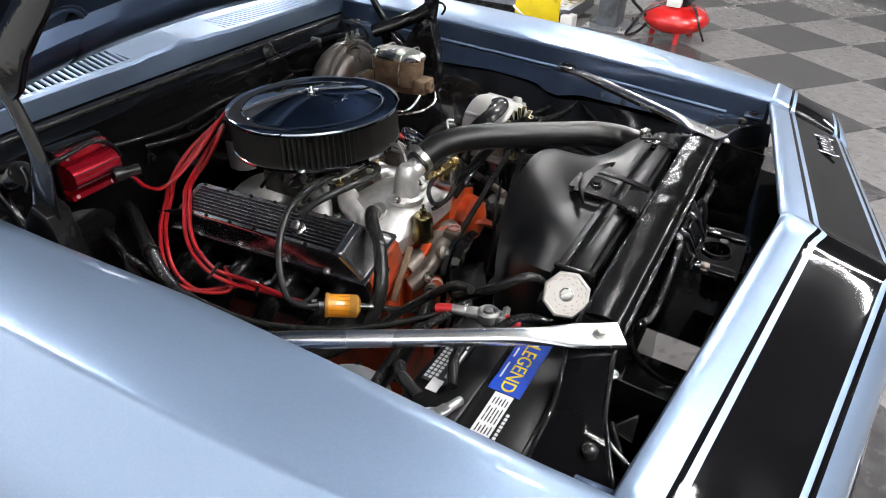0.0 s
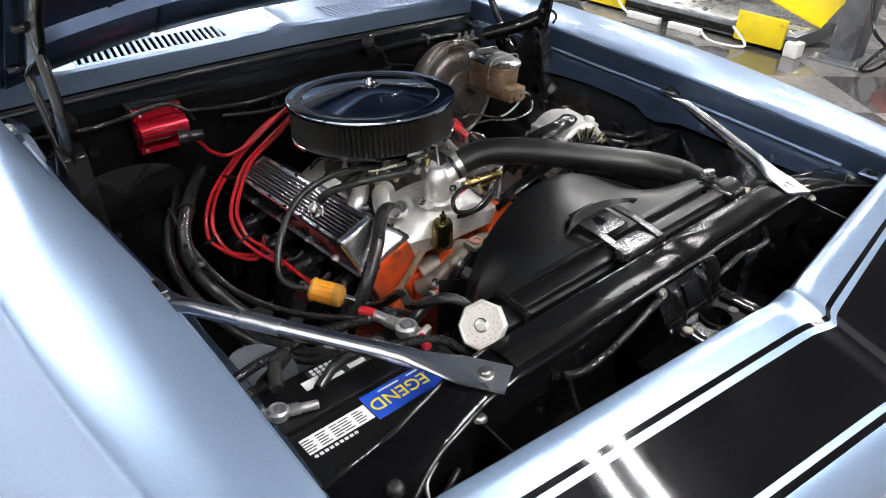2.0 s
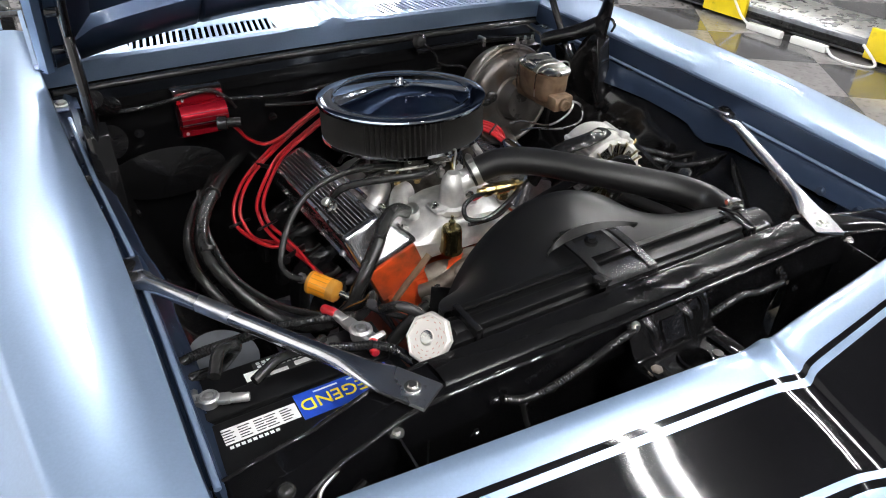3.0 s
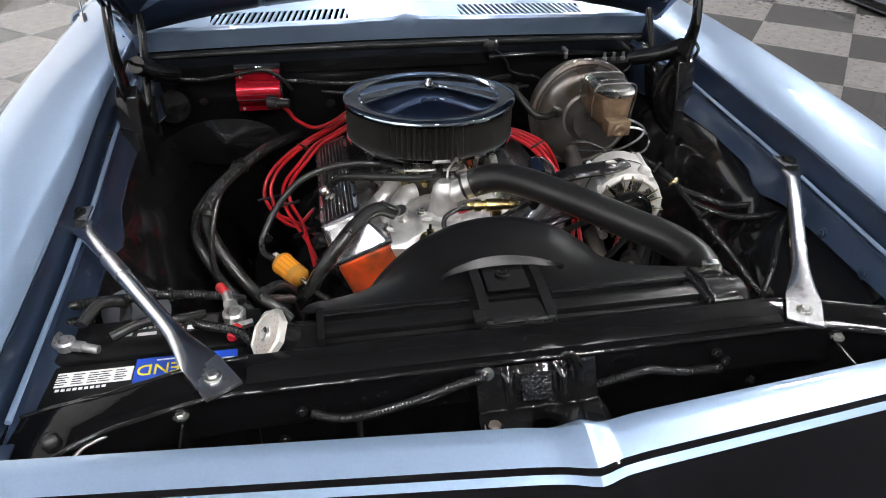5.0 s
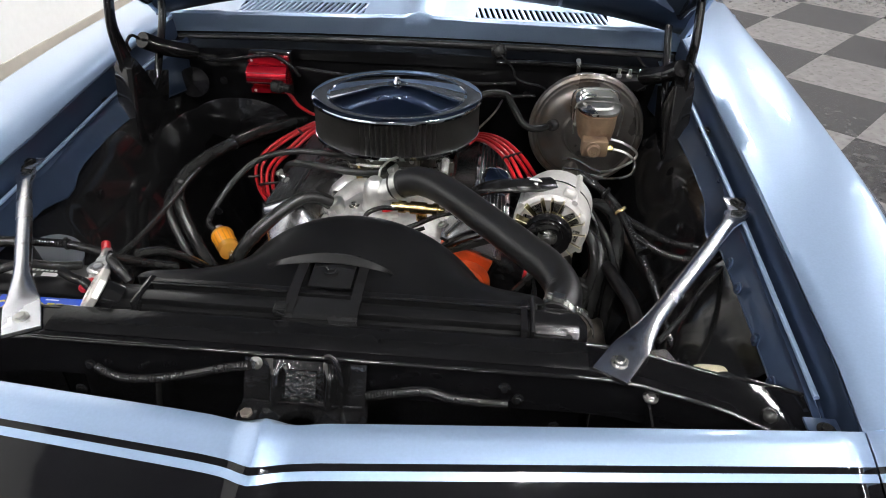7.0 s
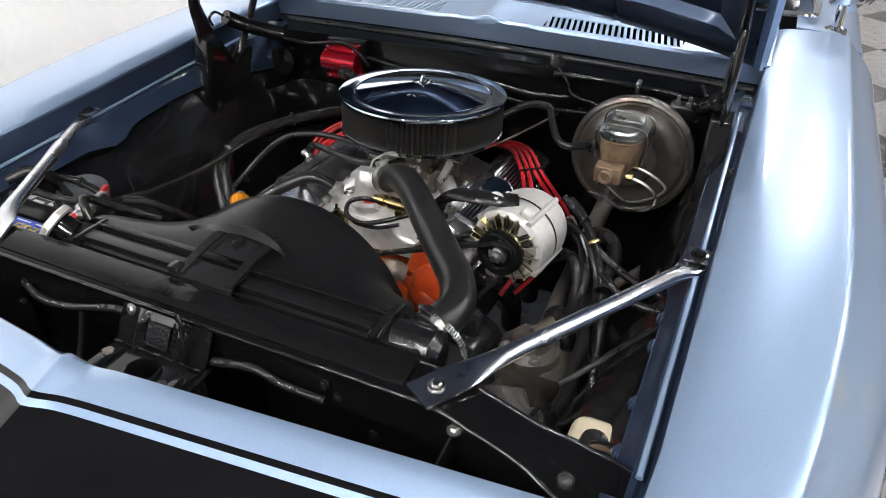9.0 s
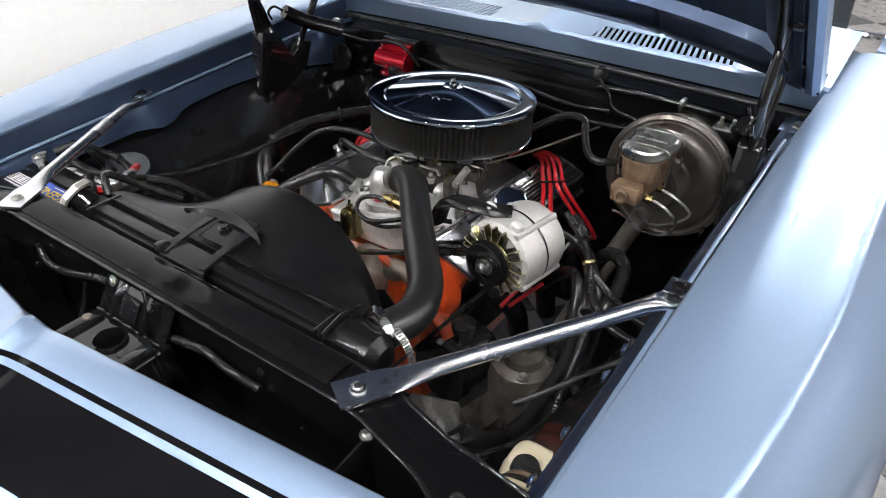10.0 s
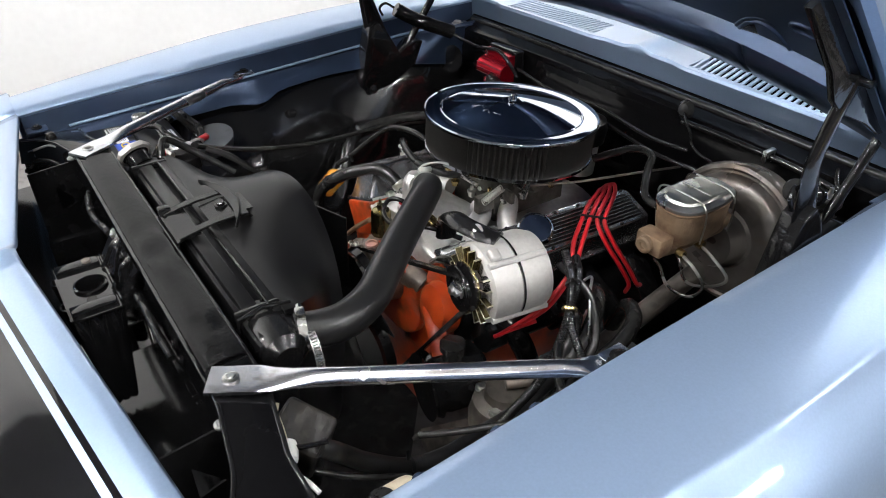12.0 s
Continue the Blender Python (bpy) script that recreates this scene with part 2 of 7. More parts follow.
def tube(points, r, n=10, per=6, rib=0.0, pitch=0.004, flat=1.0):
    """A hose or rod through points; rib: height of rings along it, pitch metres apart."""
    path = spline(points, per)
    if rib:
        dense, left = [path[0]], 0.0
        for a, b in zip(path, path[1:]):
            d = (b - a).length
            k = max(1, round(d / (pitch / 2)))
            dense += [a.lerp(b, (i + 1) / k) for i in range(k)]
        path = dense
    rows, side = [], None
    for i, p in enumerate(path):
        d = (path[min(i + 1, len(path) - 1)] - path[max(i - 1, 0)]).normalized()
        if side is None:
            side = d.cross(Vector((0, 0, 1)))
            if side.length < 0.1:
                side = d.cross(Vector((1, 0, 0)))
        side = (side - d * side.dot(d)).normalized()
        up = side.cross(d)
        rr = r + (rib if i % 2 else 0.0) if rib else (r[min(i * len(r) // len(path), len(r) - 1)] if isinstance(r, (list, tuple)) else r)
        rows.append([p + side * rr * math.cos(2 * math.pi * j / n) + up * rr * flat * math.sin(2 * math.pi * j / n) for j in range(n)])
    return loft(rows, True, True)


def axis(at, towards):
    """A pose at a place with its z along a direction."""
    return Matrix.Translation(at) @ Vector(towards).to_track_quat("Z", "Y").to_matrix().to_4x4()


def bolt(at, towards, r=0.008, h=0.006, washer=True):
    m = axis(at, towards)
    g = lathe([(r, 0.0), (r, h * 0.8), (r * 0.8, h)], 6, m)
    return join(lathe([(r * 1.5, -0.001), (r * 1.5, 0.0015), (r * 1.1, 0.002)], 16, m), g) if washer else g


def letters(name, text, size, m, mat, parent, depth=0.0006, label=""):
    c = bpy.data.curves.new(name, "FONT")
    c.body, c.size, c.extrude, c.align_x, c.align_y = text, size, depth, "CENTER", "CENTER"
    tmp = bpy.data.objects.new(name, c)
    me = bpy.data.meshes.new_from_object(tmp)
    bpy.data.objects.remove(tmp)
    me.name = name
    me.transform(m)
    me.materials.clear()
    me.materials.append(mat)
    return adopt(new(name, me), parent, label)

# ---- the showroom ----
def flat_setting(name, geo, mat, label, category):
    return tagged(part(name, geo, mat, smooth=False), label, category, kind="structure")


floor = flat_setting("floor", box(ROOM_X0 - 0.7, ROOM_X1 + 0.2, ROOM_Y0 - 0.2, ROOM_Y1 + 0.2, -0.1, -0.004), GROUT, "showroom floor of glossy dark and light grey vinyl tiles", "floor")
flat_setting("wall_west", box(ROOM_X0 - 0.7, ROOM_X0, ROOM_Y0, ROOM_Y1, -0.004, ROOM_H), WALL, "plain white painted showroom wall", "wall")
flat_setting("wall_east", box(ROOM_X1, ROOM_X1 + 0.15, ROOM_Y0, ROOM_Y1, -0.004, ROOM_H), WALL_DARK, "plain dark grey showroom wall", "wall")
flat_setting("wall_south", box(ROOM_X0 - 0.15, ROOM_X1 + 0.15, ROOM_Y0 - 0.15, ROOM_Y0, -0.004, ROOM_H), WALL_DARK, "plain dark grey showroom wall", "wall")
flat_setting("wall_north", box(ROOM_X0 - 0.15, ROOM_X1 + 0.15, ROOM_Y1, ROOM_Y1 + 0.15, -0.004, ROOM_H), WALL_DARK, "plain dark grey showroom wall", "wall")
flat_setting("ceiling", box(ROOM_X0 - 0.15, ROOM_X1 + 0.15, ROOM_Y0 - 0.15, ROOM_Y1 + 0.15, ROOM_H, ROOM_H + 0.1), CEIL, "plain dark ceiling with rows of strip lights", "ceiling")
flat_setting("baseboard", box(ROOM_X0, ROOM_X0 + 0.012, ROOM_Y0, ROOM_Y1, 0.0, 0.10, 0.003), BASE, "beige vinyl base along the white wall", "baseboard")


def strip_light():
    e = thing("ceiling_light", (0, 0, 0), "grey fluorescent strip light with two glowing tubes", "ceiling light", "ceiling strip lights")
    part("housing", box(-0.15, 0.15, -0.62, 0.62, -0.05, 0.0, 0.006), GREY_STEEL, e)
    for x in (-0.085, 0.085):
        part("tube", lathe([(0.016, -0.6), (0.016, 0.6)], 10, pose(x, 0, -0.072, 90)), TUBE_LIGHT, e, "glowing fluorescent tube")
        for y in (-0.6, 0.6):
            part("socket", box(x - 0.014, x + 0.014, y - 0.012, y + 0.012, -0.085, -0.045, 0.003), WHITE_PLASTIC, e)
    return e


lamp = strip_light()
# Some follow reflections in the paint; the rest are added unseen to balance brightness.
LAMPS = [(-0.5, -1.8, 0), (0.0, -4.2, 0), (2.9, 0.9, 0), (0.98, -0.85, 0), (1.5, -2.9, 0), (-1.5, -2.9, 0), (4.6, -2.9, 0), (7.2, -2.9, 0), (7.2, 1.7, 0), (0.1, 5.3, 0), (-0.55, 3.1, 0), (1.25, 4.9, 0), (4.3, 4.4, 0), (7.2, 4.4, 0), (0.4, 7.4, 0), (3.0, 6.4, 0)]
lamp.matrix_basis = pose(*LAMPS[0][:2], ROOM_H, 0, 0, LAMPS[0][2])
for x, y, a in LAMPS[1:]:
    copy_thing(lamp, pose(x, y, ROOM_H, 0, 0, a))

# ---- the car: body ----
car = thing("car", (0, 0, 0.0), "light metallic blue vintage coupe, black nose band, hood open", "car")


def lerp_at(x, table):
    return float(np.interp(x, [t[0] for t in table], [t[1] for t in table]))


EDGE_Z = [(-0.12, 0.895), (0.0, 0.903), (0.4, 0.929), (0.9, 0.951), (1.5, 0.962)]
EDGE_X = [(-0.12, 0.630), (0.0, 0.639), (0.4, 0.644), (0.9, 0.648), (1.5, 0.655)]
EDGE_X_P = [(-0.12, 0.624), (0.0, 0.628), (0.25, 0.626), (0.45, 0.628), (0.7, 0.642), (0.9, 0.648), (1.5, 0.655)]      # passenger side
CROWN = [(0.63, 0.0), (0.66, 0.006), (0.70, 0.009), (0.74, 0.008), (0.765, 0.0052), (0.776, 0.0036), (0.782, 0.0020), (0.786, -0.0020), (0.792, -0.0080), (0.82, -0.027), (0.855, -0.052), (0.885, -0.080), (0.910, -0.118), (0.927, -0.168), (0.935, -0.24)]


def fender_width(y):
    return 0.917 - 0.10 * max(0.0, (0.5 - y) / 0.6) ** 2


def crown(x):
    return lerp_at(abs(x), CROWN)


def fender(s):
    """Fender skin: narrower towards the nose, fullest over the wheel, with one sharp crease along its top."""
    rows, full, out = [], 0.009 if s > 0 else 0.019, 0.030 if s > 0 else 0.012
    for y in np.linspace(-0.09, 1.42, 48):
        ze, xe = lerp_at(y, EDGE_Z), lerp_at(y, EDGE_X if s > 0 else EDGE_X_P)
        wide = fender_width(y)
        prof = [(xe + 0.004, ze - 0.012), (xe, ze - 0.004), (xe + 0.003, ze)]
        for x, c in CROWN[1:]:
            x += out * max(0.0, 1 - abs(x - 0.786) / 0.12)
            u = min(1.0, (x - 0.63) / 0.285)
            prof.append((xe + (x - 0.63) * (wide - xe) / 0.285, ze + c + full * u * math.exp(-((y - 0.6) / 0.4) ** 2)))
        prof += [(wide + 0.021, 0.62), (wide + 0.011, 0.5), (wide - 0.007, 0.36)]
        rows.append([(s * x, y, z) for x, z in prof])
    return sheet(rows, 0.003)


def fender_gutter(s):
    """The drip channel and bolting flange inside the hood opening, in the shaded blue."""
    rows = []
    for y in np.linspace(-0.085, 1.13, 40):
        ze, xe = lerp_at(y, EDGE_Z), lerp_at(y, EDGE_X if s > 0 else EDGE_X_P)
        low = lerp_at(y, [(-0.09, 0.020), (0.2, 0.030), (0.36, 0.036), (0.41, 0.052), (0.44, 0.052), (0.48, 0.032), (0.62, 0.030), (0.78, 0.045), (0.95, 0.085), (1.13, 0.12)])
        wide = lerp_at(y, [(-0.09, 0.022), (0.1, 0.022), (0.36, 0.024), (0.42, 0.034), (0.50, 0.022), (0.8, 0.026), (1.0, 0.044)])
        prof = [(xe + 0.0025, ze - 0.010), (xe - 0.001, ze - 0.040), (xe - 0.004, ze - 0.060), (xe - 0.010, ze - 0.064), (xe - wide * 0.50, ze - 0.062),
                (xe - wide * 0.70, ze - 0.055), (xe - wide * 0.92, ze - 0.057), (xe - wide, ze - 0.066), (xe - wide - 0.011, ze - 0.066 - low * 0.4), (xe - wide - 0.020, ze - 0.066 - low * 0.85), (xe - wide - 0.023, ze - 0.066 - low * 0.86)]
        rows.append([(s * x, y, z) for x, z in prof])
    return sheet(rows, 0.002)


NOSE = [(0.0, -0.006), (0.001, 0.0), (0.02, -0.004), (0.044, -0.0095), (0.0515, -0.012), (0.0605, -0.0155), (0.085, -0.023), (0.11, -0.030),
        (0.14, -0.039), (0.163, -0.047), (0.171, -0.0505), (0.179, -0.055), (0.187, -0.061), (0.20, -0.074), (0.211, -0.095), (0.218, -0.13), (0.22, -0.20)]
NOSE_MAT = [0, 0, 0, 1, 0, 1, 1, 1, 1, 0, 1, 0, 0, 0, 0, 0]


def nose_point(x, d, dz):
    a = abs(x)
    ye = -0.172 + 0.131 * min(a, 0.632)
    ze = 0.928 - 0.050 * min(a, 0.632) + (crown(a) if a > 0.632 else 0.0)
    ridge = (0.007 * math.exp(-(a / 0.014) ** 2) - 0.003 * math.exp(-((a - 0.035) / 0.02) ** 2)) * max(0.3, 1 - d / 0.08)
    k = lerp_at(a, [(0.0, 1.0), (0.63, 0.92), (0.8, 0.80), (0.915, 0.5)])
    return (x, ye - d * k + (0.004 if d == 0 else 0.0) - 0.008 * math.exp(-(a / 0.02) ** 2) * (d > 0), ze + dz + ridge)


def nose_panel(name, xs, label):
    rows = [[nose_point(x, d, dz) for d, dz in NOSE] for x in xs]
    bm = bmesh.new()
    grid = [[bm.verts.new(p) for p in r] for r in rows]
    for a, b in zip(grid, grid[1:]):
        for i in range(len(a) - 1):
            f = bm.faces.new((a[i], a[i + 1], b[i + 1], b[i]))
            f.material_index = NOSE_MAT[i]
            f.smooth = True
    bmesh.ops.recalc_face_normals(bm, faces=bm.faces)
    me = bpy.data.meshes.new(name)
    bmesh.ops.solidify(bm, geom=bm.faces[:], thickness=0.003)
    bm.to_mesh(me)
    bm.free()
    me.materials.append(BLUE)
    me.materials.append(NOSE_BLACK)
    return adopt(new(name, me), car, label)


header = nose_panel("header_panel", sorted({*np.linspace(-0.632, 0.632, 41), *np.linspace(-0.06, 0.06, 13)}), "blue header panel with a wide black band and pinstripes")
for s in (1, -1):
    part("fender", fender(s), BLUE, car, "light metallic blue fender")
    g = part("fender_gutter", fender_gutter(s), BLUE_SHADED, car, "inner fender channel, its blue darkened for shade")
    nose_panel("fender_extension", [s * x for x in np.linspace(0.634, 0.915, 14)], "fender tip with the black nose band")

# cowl with its two rows of slots
def cowl_y(x):
    return 1.103 + 0.05 * x * x


def cowl_z(x):
    return 0.985 - 0.04 * x * x


def vent_step(x):
    """The slotted panels stand a little further forward than the rest of the edge."""
    a = abs(x)
    return -0.010 * max(0.0, min(1.0, (a - 0.105) / 0.025, (0.52 - a) / 0.025))


COWL = [(0.030, -0.058), (0.018, -0.058), (0.016, -0.052), (0.010, -0.030), (0.003, -0.008), (0.006, -0.001), (0.018, 0.0), (0.078, 0.006), (0.15, 0.014), (0.34, 0.03)]
xs = sorted({*np.linspace(-0.66, 0.66, 67), -0.47, -0.14, 0.14, 0.47})
bm = bmesh.new()
grid = [[bm.verts.new((x, cowl_y(x) + d + (vent_step(x) if 2 < i < 7 else 0), cowl_z(x) + h + (0.009 * math.exp(-(x / 0.025) ** 2) if i > 3 else 0))) for i, (d, h) in enumerate(COWL)] for x in xs]
for (xa, a), (xb, b) in zip(zip(xs, grid), zip(xs[1:], grid[1:])):
    for i in range(len(a) - 1):
        if i == 6 and 0.139 < abs((xa + xb) / 2) < 0.471:
            continue
        bm.faces.new((a[i], a[i + 1], b[i + 1], b[i]))
bmesh.ops.recalc_face_normals(bm, faces=bm.faces)
bmesh.ops.solidify(bm, geom=bm.faces[:], thickness=0.002)
bm.verts.index_update()
cowl = part("cowl_panel", from_bm(bm), BLUE, car, "blue cowl panel with two slotted air vents")
for s in (1, -1):
    part("vent_well", sheet([[(s * x, cowl_y(x) + 0.004, cowl_z(x) - 0.006), (s * x, cowl_y(x) + 0.008, cowl_z(x) - 0.04), (s * x, cowl_y(x) + 0.082, cowl_z(x) - 0.04), (s * x, cowl_y(x) + 0.086, cowl_z(x) + 0.003)] for x in np.linspace(0.135, 0.475, 12)], 0.002), SATIN_BLACK, cowl, "dark air inlet below the slots")
    for i in range(23):
        x = s * (0.146 + i * 0.0144)
        g = box(-0.0036, 0.0036, 0.004, 0.080, -0.006, 0.0, 0.001, 1)
        g = ([Vector((v[0] + x - s * (v[1] - 0.04) * 0.18, v[1] + cowl_y(x), v[2] + cowl_z(x) + 0.0005 + max(0.0, v[1] - 0.018) * 0.1)) for v in g[0]], g[1])
        part("slat", g, BLUE, cowl, smooth=False)
part("wiper_post", lathe([(0.012, 0), (0.012, 0.006), (0.007, 0.012), (0.006, 0.02)], 14, pose(-0.09, 1.243, 0.992)), CHROME, cowl, "chrome washer nozzle")

# firewall and seal lip
rows = []
for x in np.linspace(-0.66, 0.66, 34):
    bulge = 0.012 * math.sin(x * 19) * (1 if abs(x) < 0.5 else 0)
    rows.append([(x, 1.02 + 0.10, 0.2), (x, 1.03 + bulge, 0.45), (x, 1.045 + bulge, 0.60), (x, 1.04 - bulge, 0.72), (x, 1.05, 0.80), (x, 1.055, 0.845),
                 (x, 1.065, 0.862), (x, 1.073, 0.90 - 0.03 * x * x), (x, cowl_y(x) + 0.024, cowl_z(x) - 0.060)])
firewall = part("firewall", sheet(rows, 0.004), FIREWALL_BLACK, car, "gloss black firewall")
part("seal", tube([(x, cowl_y(x) + 0.004, cowl_z(x) - 0.068) for x in np.linspace(-0.64, 0.64, 15)], 0.009, 10), RUBBER, car, "black rubber cowl seal")
part("seal_channel", sheet([[(x, cowl_y(x) - 0.050, 0.876), (x, cowl_y(x) - 0.046, 0.890), (x, cowl_y(x) - 0.040, 0.889), (x, cowl_y(x) - 0.036, 0.876)] for x in np.linspace(-0.62, 0.62, 25)], 0.002), FIREWALL_BLACK, car)

# wheelhouses
def wheelhouse(s):
    """Inner fender: a tall face that swells inwards over the tyre, with a pressed crease before and behind it."""
    rows = []
    for y in np.linspace(0.10, 1.06, 44):
        b = math.exp(-((y - 0.66) / 0.24) ** 2)
        top = lerp_at(y, [(0.1, 0.80), (0.38, 0.81), (0.5, 0.83), (0.6, 0.845), (0.9, 0.82), (1.06, 0.80)])
        crease = 0.012 * (math.exp(-((y - 0.40) / 0.018) ** 2) + 0.5 * math.exp(-((y - 0.93) / 0.03) ** 2))
        prof = [(0.620, top + 0.02), (0.606, top), (0.596, top - 0.012), (0.584 - 0.006 * b, top - 0.05), (0.570 - 0.016 * b, 0.735), (0.550 - 0.026 * b, 0.67), (0.520 - 0.03 * b, 0.58), (0.48 - 0.02 * b, 0.45), (0.45, 0.25)]
        lean = 0.055 * math.exp(-((y - 0.22) / 0.14) ** 2)
        rows.append([(s * (x - crease * (i > 1) - lean * max(0, min(1, (i - 2) / 3))), y, z) for i, (x, z) in enumerate(prof)])
    return sheet(rows, 0.003)


for s in (1, -1):
    part("wheelhouse", wheelhouse(s), INNER_BLACK, car, "gloss black inner fender")
    part("frame_rail", box(min(s * 0.34, s * 0.44), max(s * 0.34, s * 0.44), 0.06, 1.15, 0.24, 0.36, 0.012), SATIN_BLACK, car)

# radiator support: an arched top bar with a front lip and side wings
def bar_z(x):
    return 0.882 - 0.10 * max(0.0, abs(x) - 0.36) - 0.9 * max(0.0, abs(x) - 0.5) ** 2


rows = []
for x in np.linspace(-0.64, 0.64, 41):
    z, a = bar_z(x), max(0.0, abs(x) - 0.40)
    f, w = -0.20 * min(a, 0.1) - 0.45 * max(0.0, a - 0.1), 0.036 - 0.20 * min(a, 0.11)
    rows.append([(x, w, z - 0.05), (x, w - 0.0005, z - 0.003), (x, w - 0.003, z), (x, (w - 0.026 + f) / 2, z + 0.002), (x, -0.021 + f, z), (x, -0.0245 + f, z - 0.003),
                 (x, -0.026 + f, z - 0.03), (x, -0.030 + f, z - 0.055), (x, -0.014 + f, z - 0.06)])
support = part("radiator_support", sheet(rows, 0.003), BAR_BLACK, car, "gloss black radiator support bar")
for s in (1, -1):
    part("support_side", sheet([[(s * (0.36 + 0.03 * i), 0.008 - 0.014 * max(0, i - 1), bar_z(0.36 + 0.03 * i) - 0.05 - (0.5 if j else 0)) for i in range(10)] for j in (0, 1)], 0.004), INNER_BLACK, car)
# Sheets and a strip added to hide the bright floor in the dark gap.
for s in (1, -1):
    part("splash_panel", sheet([[(x, y, z) for x in ((-0.03, 0.2, 0.4, 0.6, 0.80) if s > 0 else (-0.11, -0.30, -0.5, -0.6, -0.80))] for y, z in ((0.05, 0.66), (-0.08, 0.655), (-0.16, 0.65), (-0.24, 0.66), (-0.30, 0.70))], 0.004), INNER_BLACK, car, "black sheet added to close the dark gap behind the grille")
part("lower_tie_bar", box(-0.20, 0.14, -0.015, 0.10, 0.635, 0.66, 0.004), INNER_BLACK, car)
part("condenser_baffle", sheet([[(x, 0.03, 0.83), (x, 0.02, 0.5), (x, 0.0, 0.3)] for x in (-0.35, 0.35)], 0.004), INNER_BLACK, car)

# hood, held open on its hinges; in its own frame x runs across, -y to the front edge, z out of the painted skin
HOOD_A = radians(41)
hood_m = Matrix.Translation((0, 1.064, 0.981)) @ Matrix.Rotation(-HOOD_A, 4, "X")


def hood_edge(x):
    return -0.045 * (1 - (abs(x) / 0.65) ** 2.2)


def bow(x):
    """The hood's crown across the car."""
    return 0.062 * (1 - min(1.0, abs(x) / 0.65) ** 2.2)


hx = np.linspace(-0.652, 0.652, 27)
rows = [[(x, hood_edge(x) * (1 - k) - 1.2 * k, 0.040 + bow(x) - 0.018 * (abs(x) / 0.65) ** 3) for x in hx] for k in np.linspace(0, 1, 14)]
hood = part("hood", moved(sheet(rows, 0.002), hood_m), BLUE, car, "open blue hood with an underside darkened for shade")
for s in (1, -1):
    part("hood_flange", moved(sheet([[(s * 0.652, y, 0.024), (s * 0.654, y, 0.012), (s * 0.652, y, -0.010), (s * 0.640, y, -0.016), (s * 0.626, y, -0.012), (s * 0.618, y, 0.004)] for y in np.linspace(0.0, -1.2, 12)], 0.002), hood_m), BLUE, hood, "blue folded hood edge")
part("rear_flange", moved(sheet([[(x, hood_edge(x) + d, bow(x) + h) for d, h in ((0.002, 0.036), (0.004, 0.012), (0.0, -0.004), (-0.010, -0.012), (-0.018, -0.006))] for x in hx], 0.002), hood_m), BLUE_SHADED, hood)
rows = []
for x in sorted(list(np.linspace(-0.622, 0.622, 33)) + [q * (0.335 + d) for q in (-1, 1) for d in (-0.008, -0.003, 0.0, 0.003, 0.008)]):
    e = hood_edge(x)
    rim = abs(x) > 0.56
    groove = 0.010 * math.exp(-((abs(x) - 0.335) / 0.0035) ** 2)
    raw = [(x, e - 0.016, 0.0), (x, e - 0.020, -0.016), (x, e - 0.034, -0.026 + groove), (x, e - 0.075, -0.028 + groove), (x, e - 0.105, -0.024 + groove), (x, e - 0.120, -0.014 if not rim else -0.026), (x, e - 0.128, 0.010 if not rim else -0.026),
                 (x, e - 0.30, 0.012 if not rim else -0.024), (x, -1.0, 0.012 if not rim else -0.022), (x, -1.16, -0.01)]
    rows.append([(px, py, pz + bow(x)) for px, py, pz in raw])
inner = part("hood_inner_panel", moved(sheet(rows, 0.002), hood_m), BLUE_SHADED, hood, "stamped hood frame, its blue darkened for shade")
for s in (1, -1):
    hole = [(0.314, -0.138), (0.320, -0.152), (0.340, -0.180), (0.362, -0.200), (0.384, -0.208), (0.400, -0.200), (0.408, -0.178), (0.406, -0.146)]
    zb = 0.009 + bow(0.36)
    # The opening is a black plate, its shade given by colour instead of depth.
    part("frame_recess", moved(prism([(s * x, y) for x, y in hole][::s], zb - 0.001, zb + 0.004, 0.001), hood_m), SATIN_BLACK, inner, "black plate standing for a shaded recess")
    for w in (1.18, 1.5):
        ring = [(s * (0.363 + (x - 0.363) * w), -0.174 + (y + 0.174) * w, 0.012 + bow(x) - (0.004 if w < 1.3 else 0.001)) for x, y in hole]
        part("recess_rim", moved(tube(ring + ring[:1], 0.0045, 8, 3), hood_m), BLUE_SHADED, inner)
    slot = [(s * (0.490 + 0.034 * math.cos(a)), -0.250 + 0.014 * math.sin(a) + 0.2 * 0.034 * math.cos(a), 0.011 + bow(0.49)) for a in np.linspace(0, 2 * math.pi, 13)]
    part("stamped_slot", moved(tube(slot, 0.004, 8, 3), hood_m), BLUE_SHADED, inner)
    part("rubber_stop", moved(box(s * 0.270 - 0.013, s * 0.270 + 0.013, -0.136, -0.122, bow(0.27) + 0.002, 0.014 + bow(0.27), 0.003), hood_m), STEEL, inner)


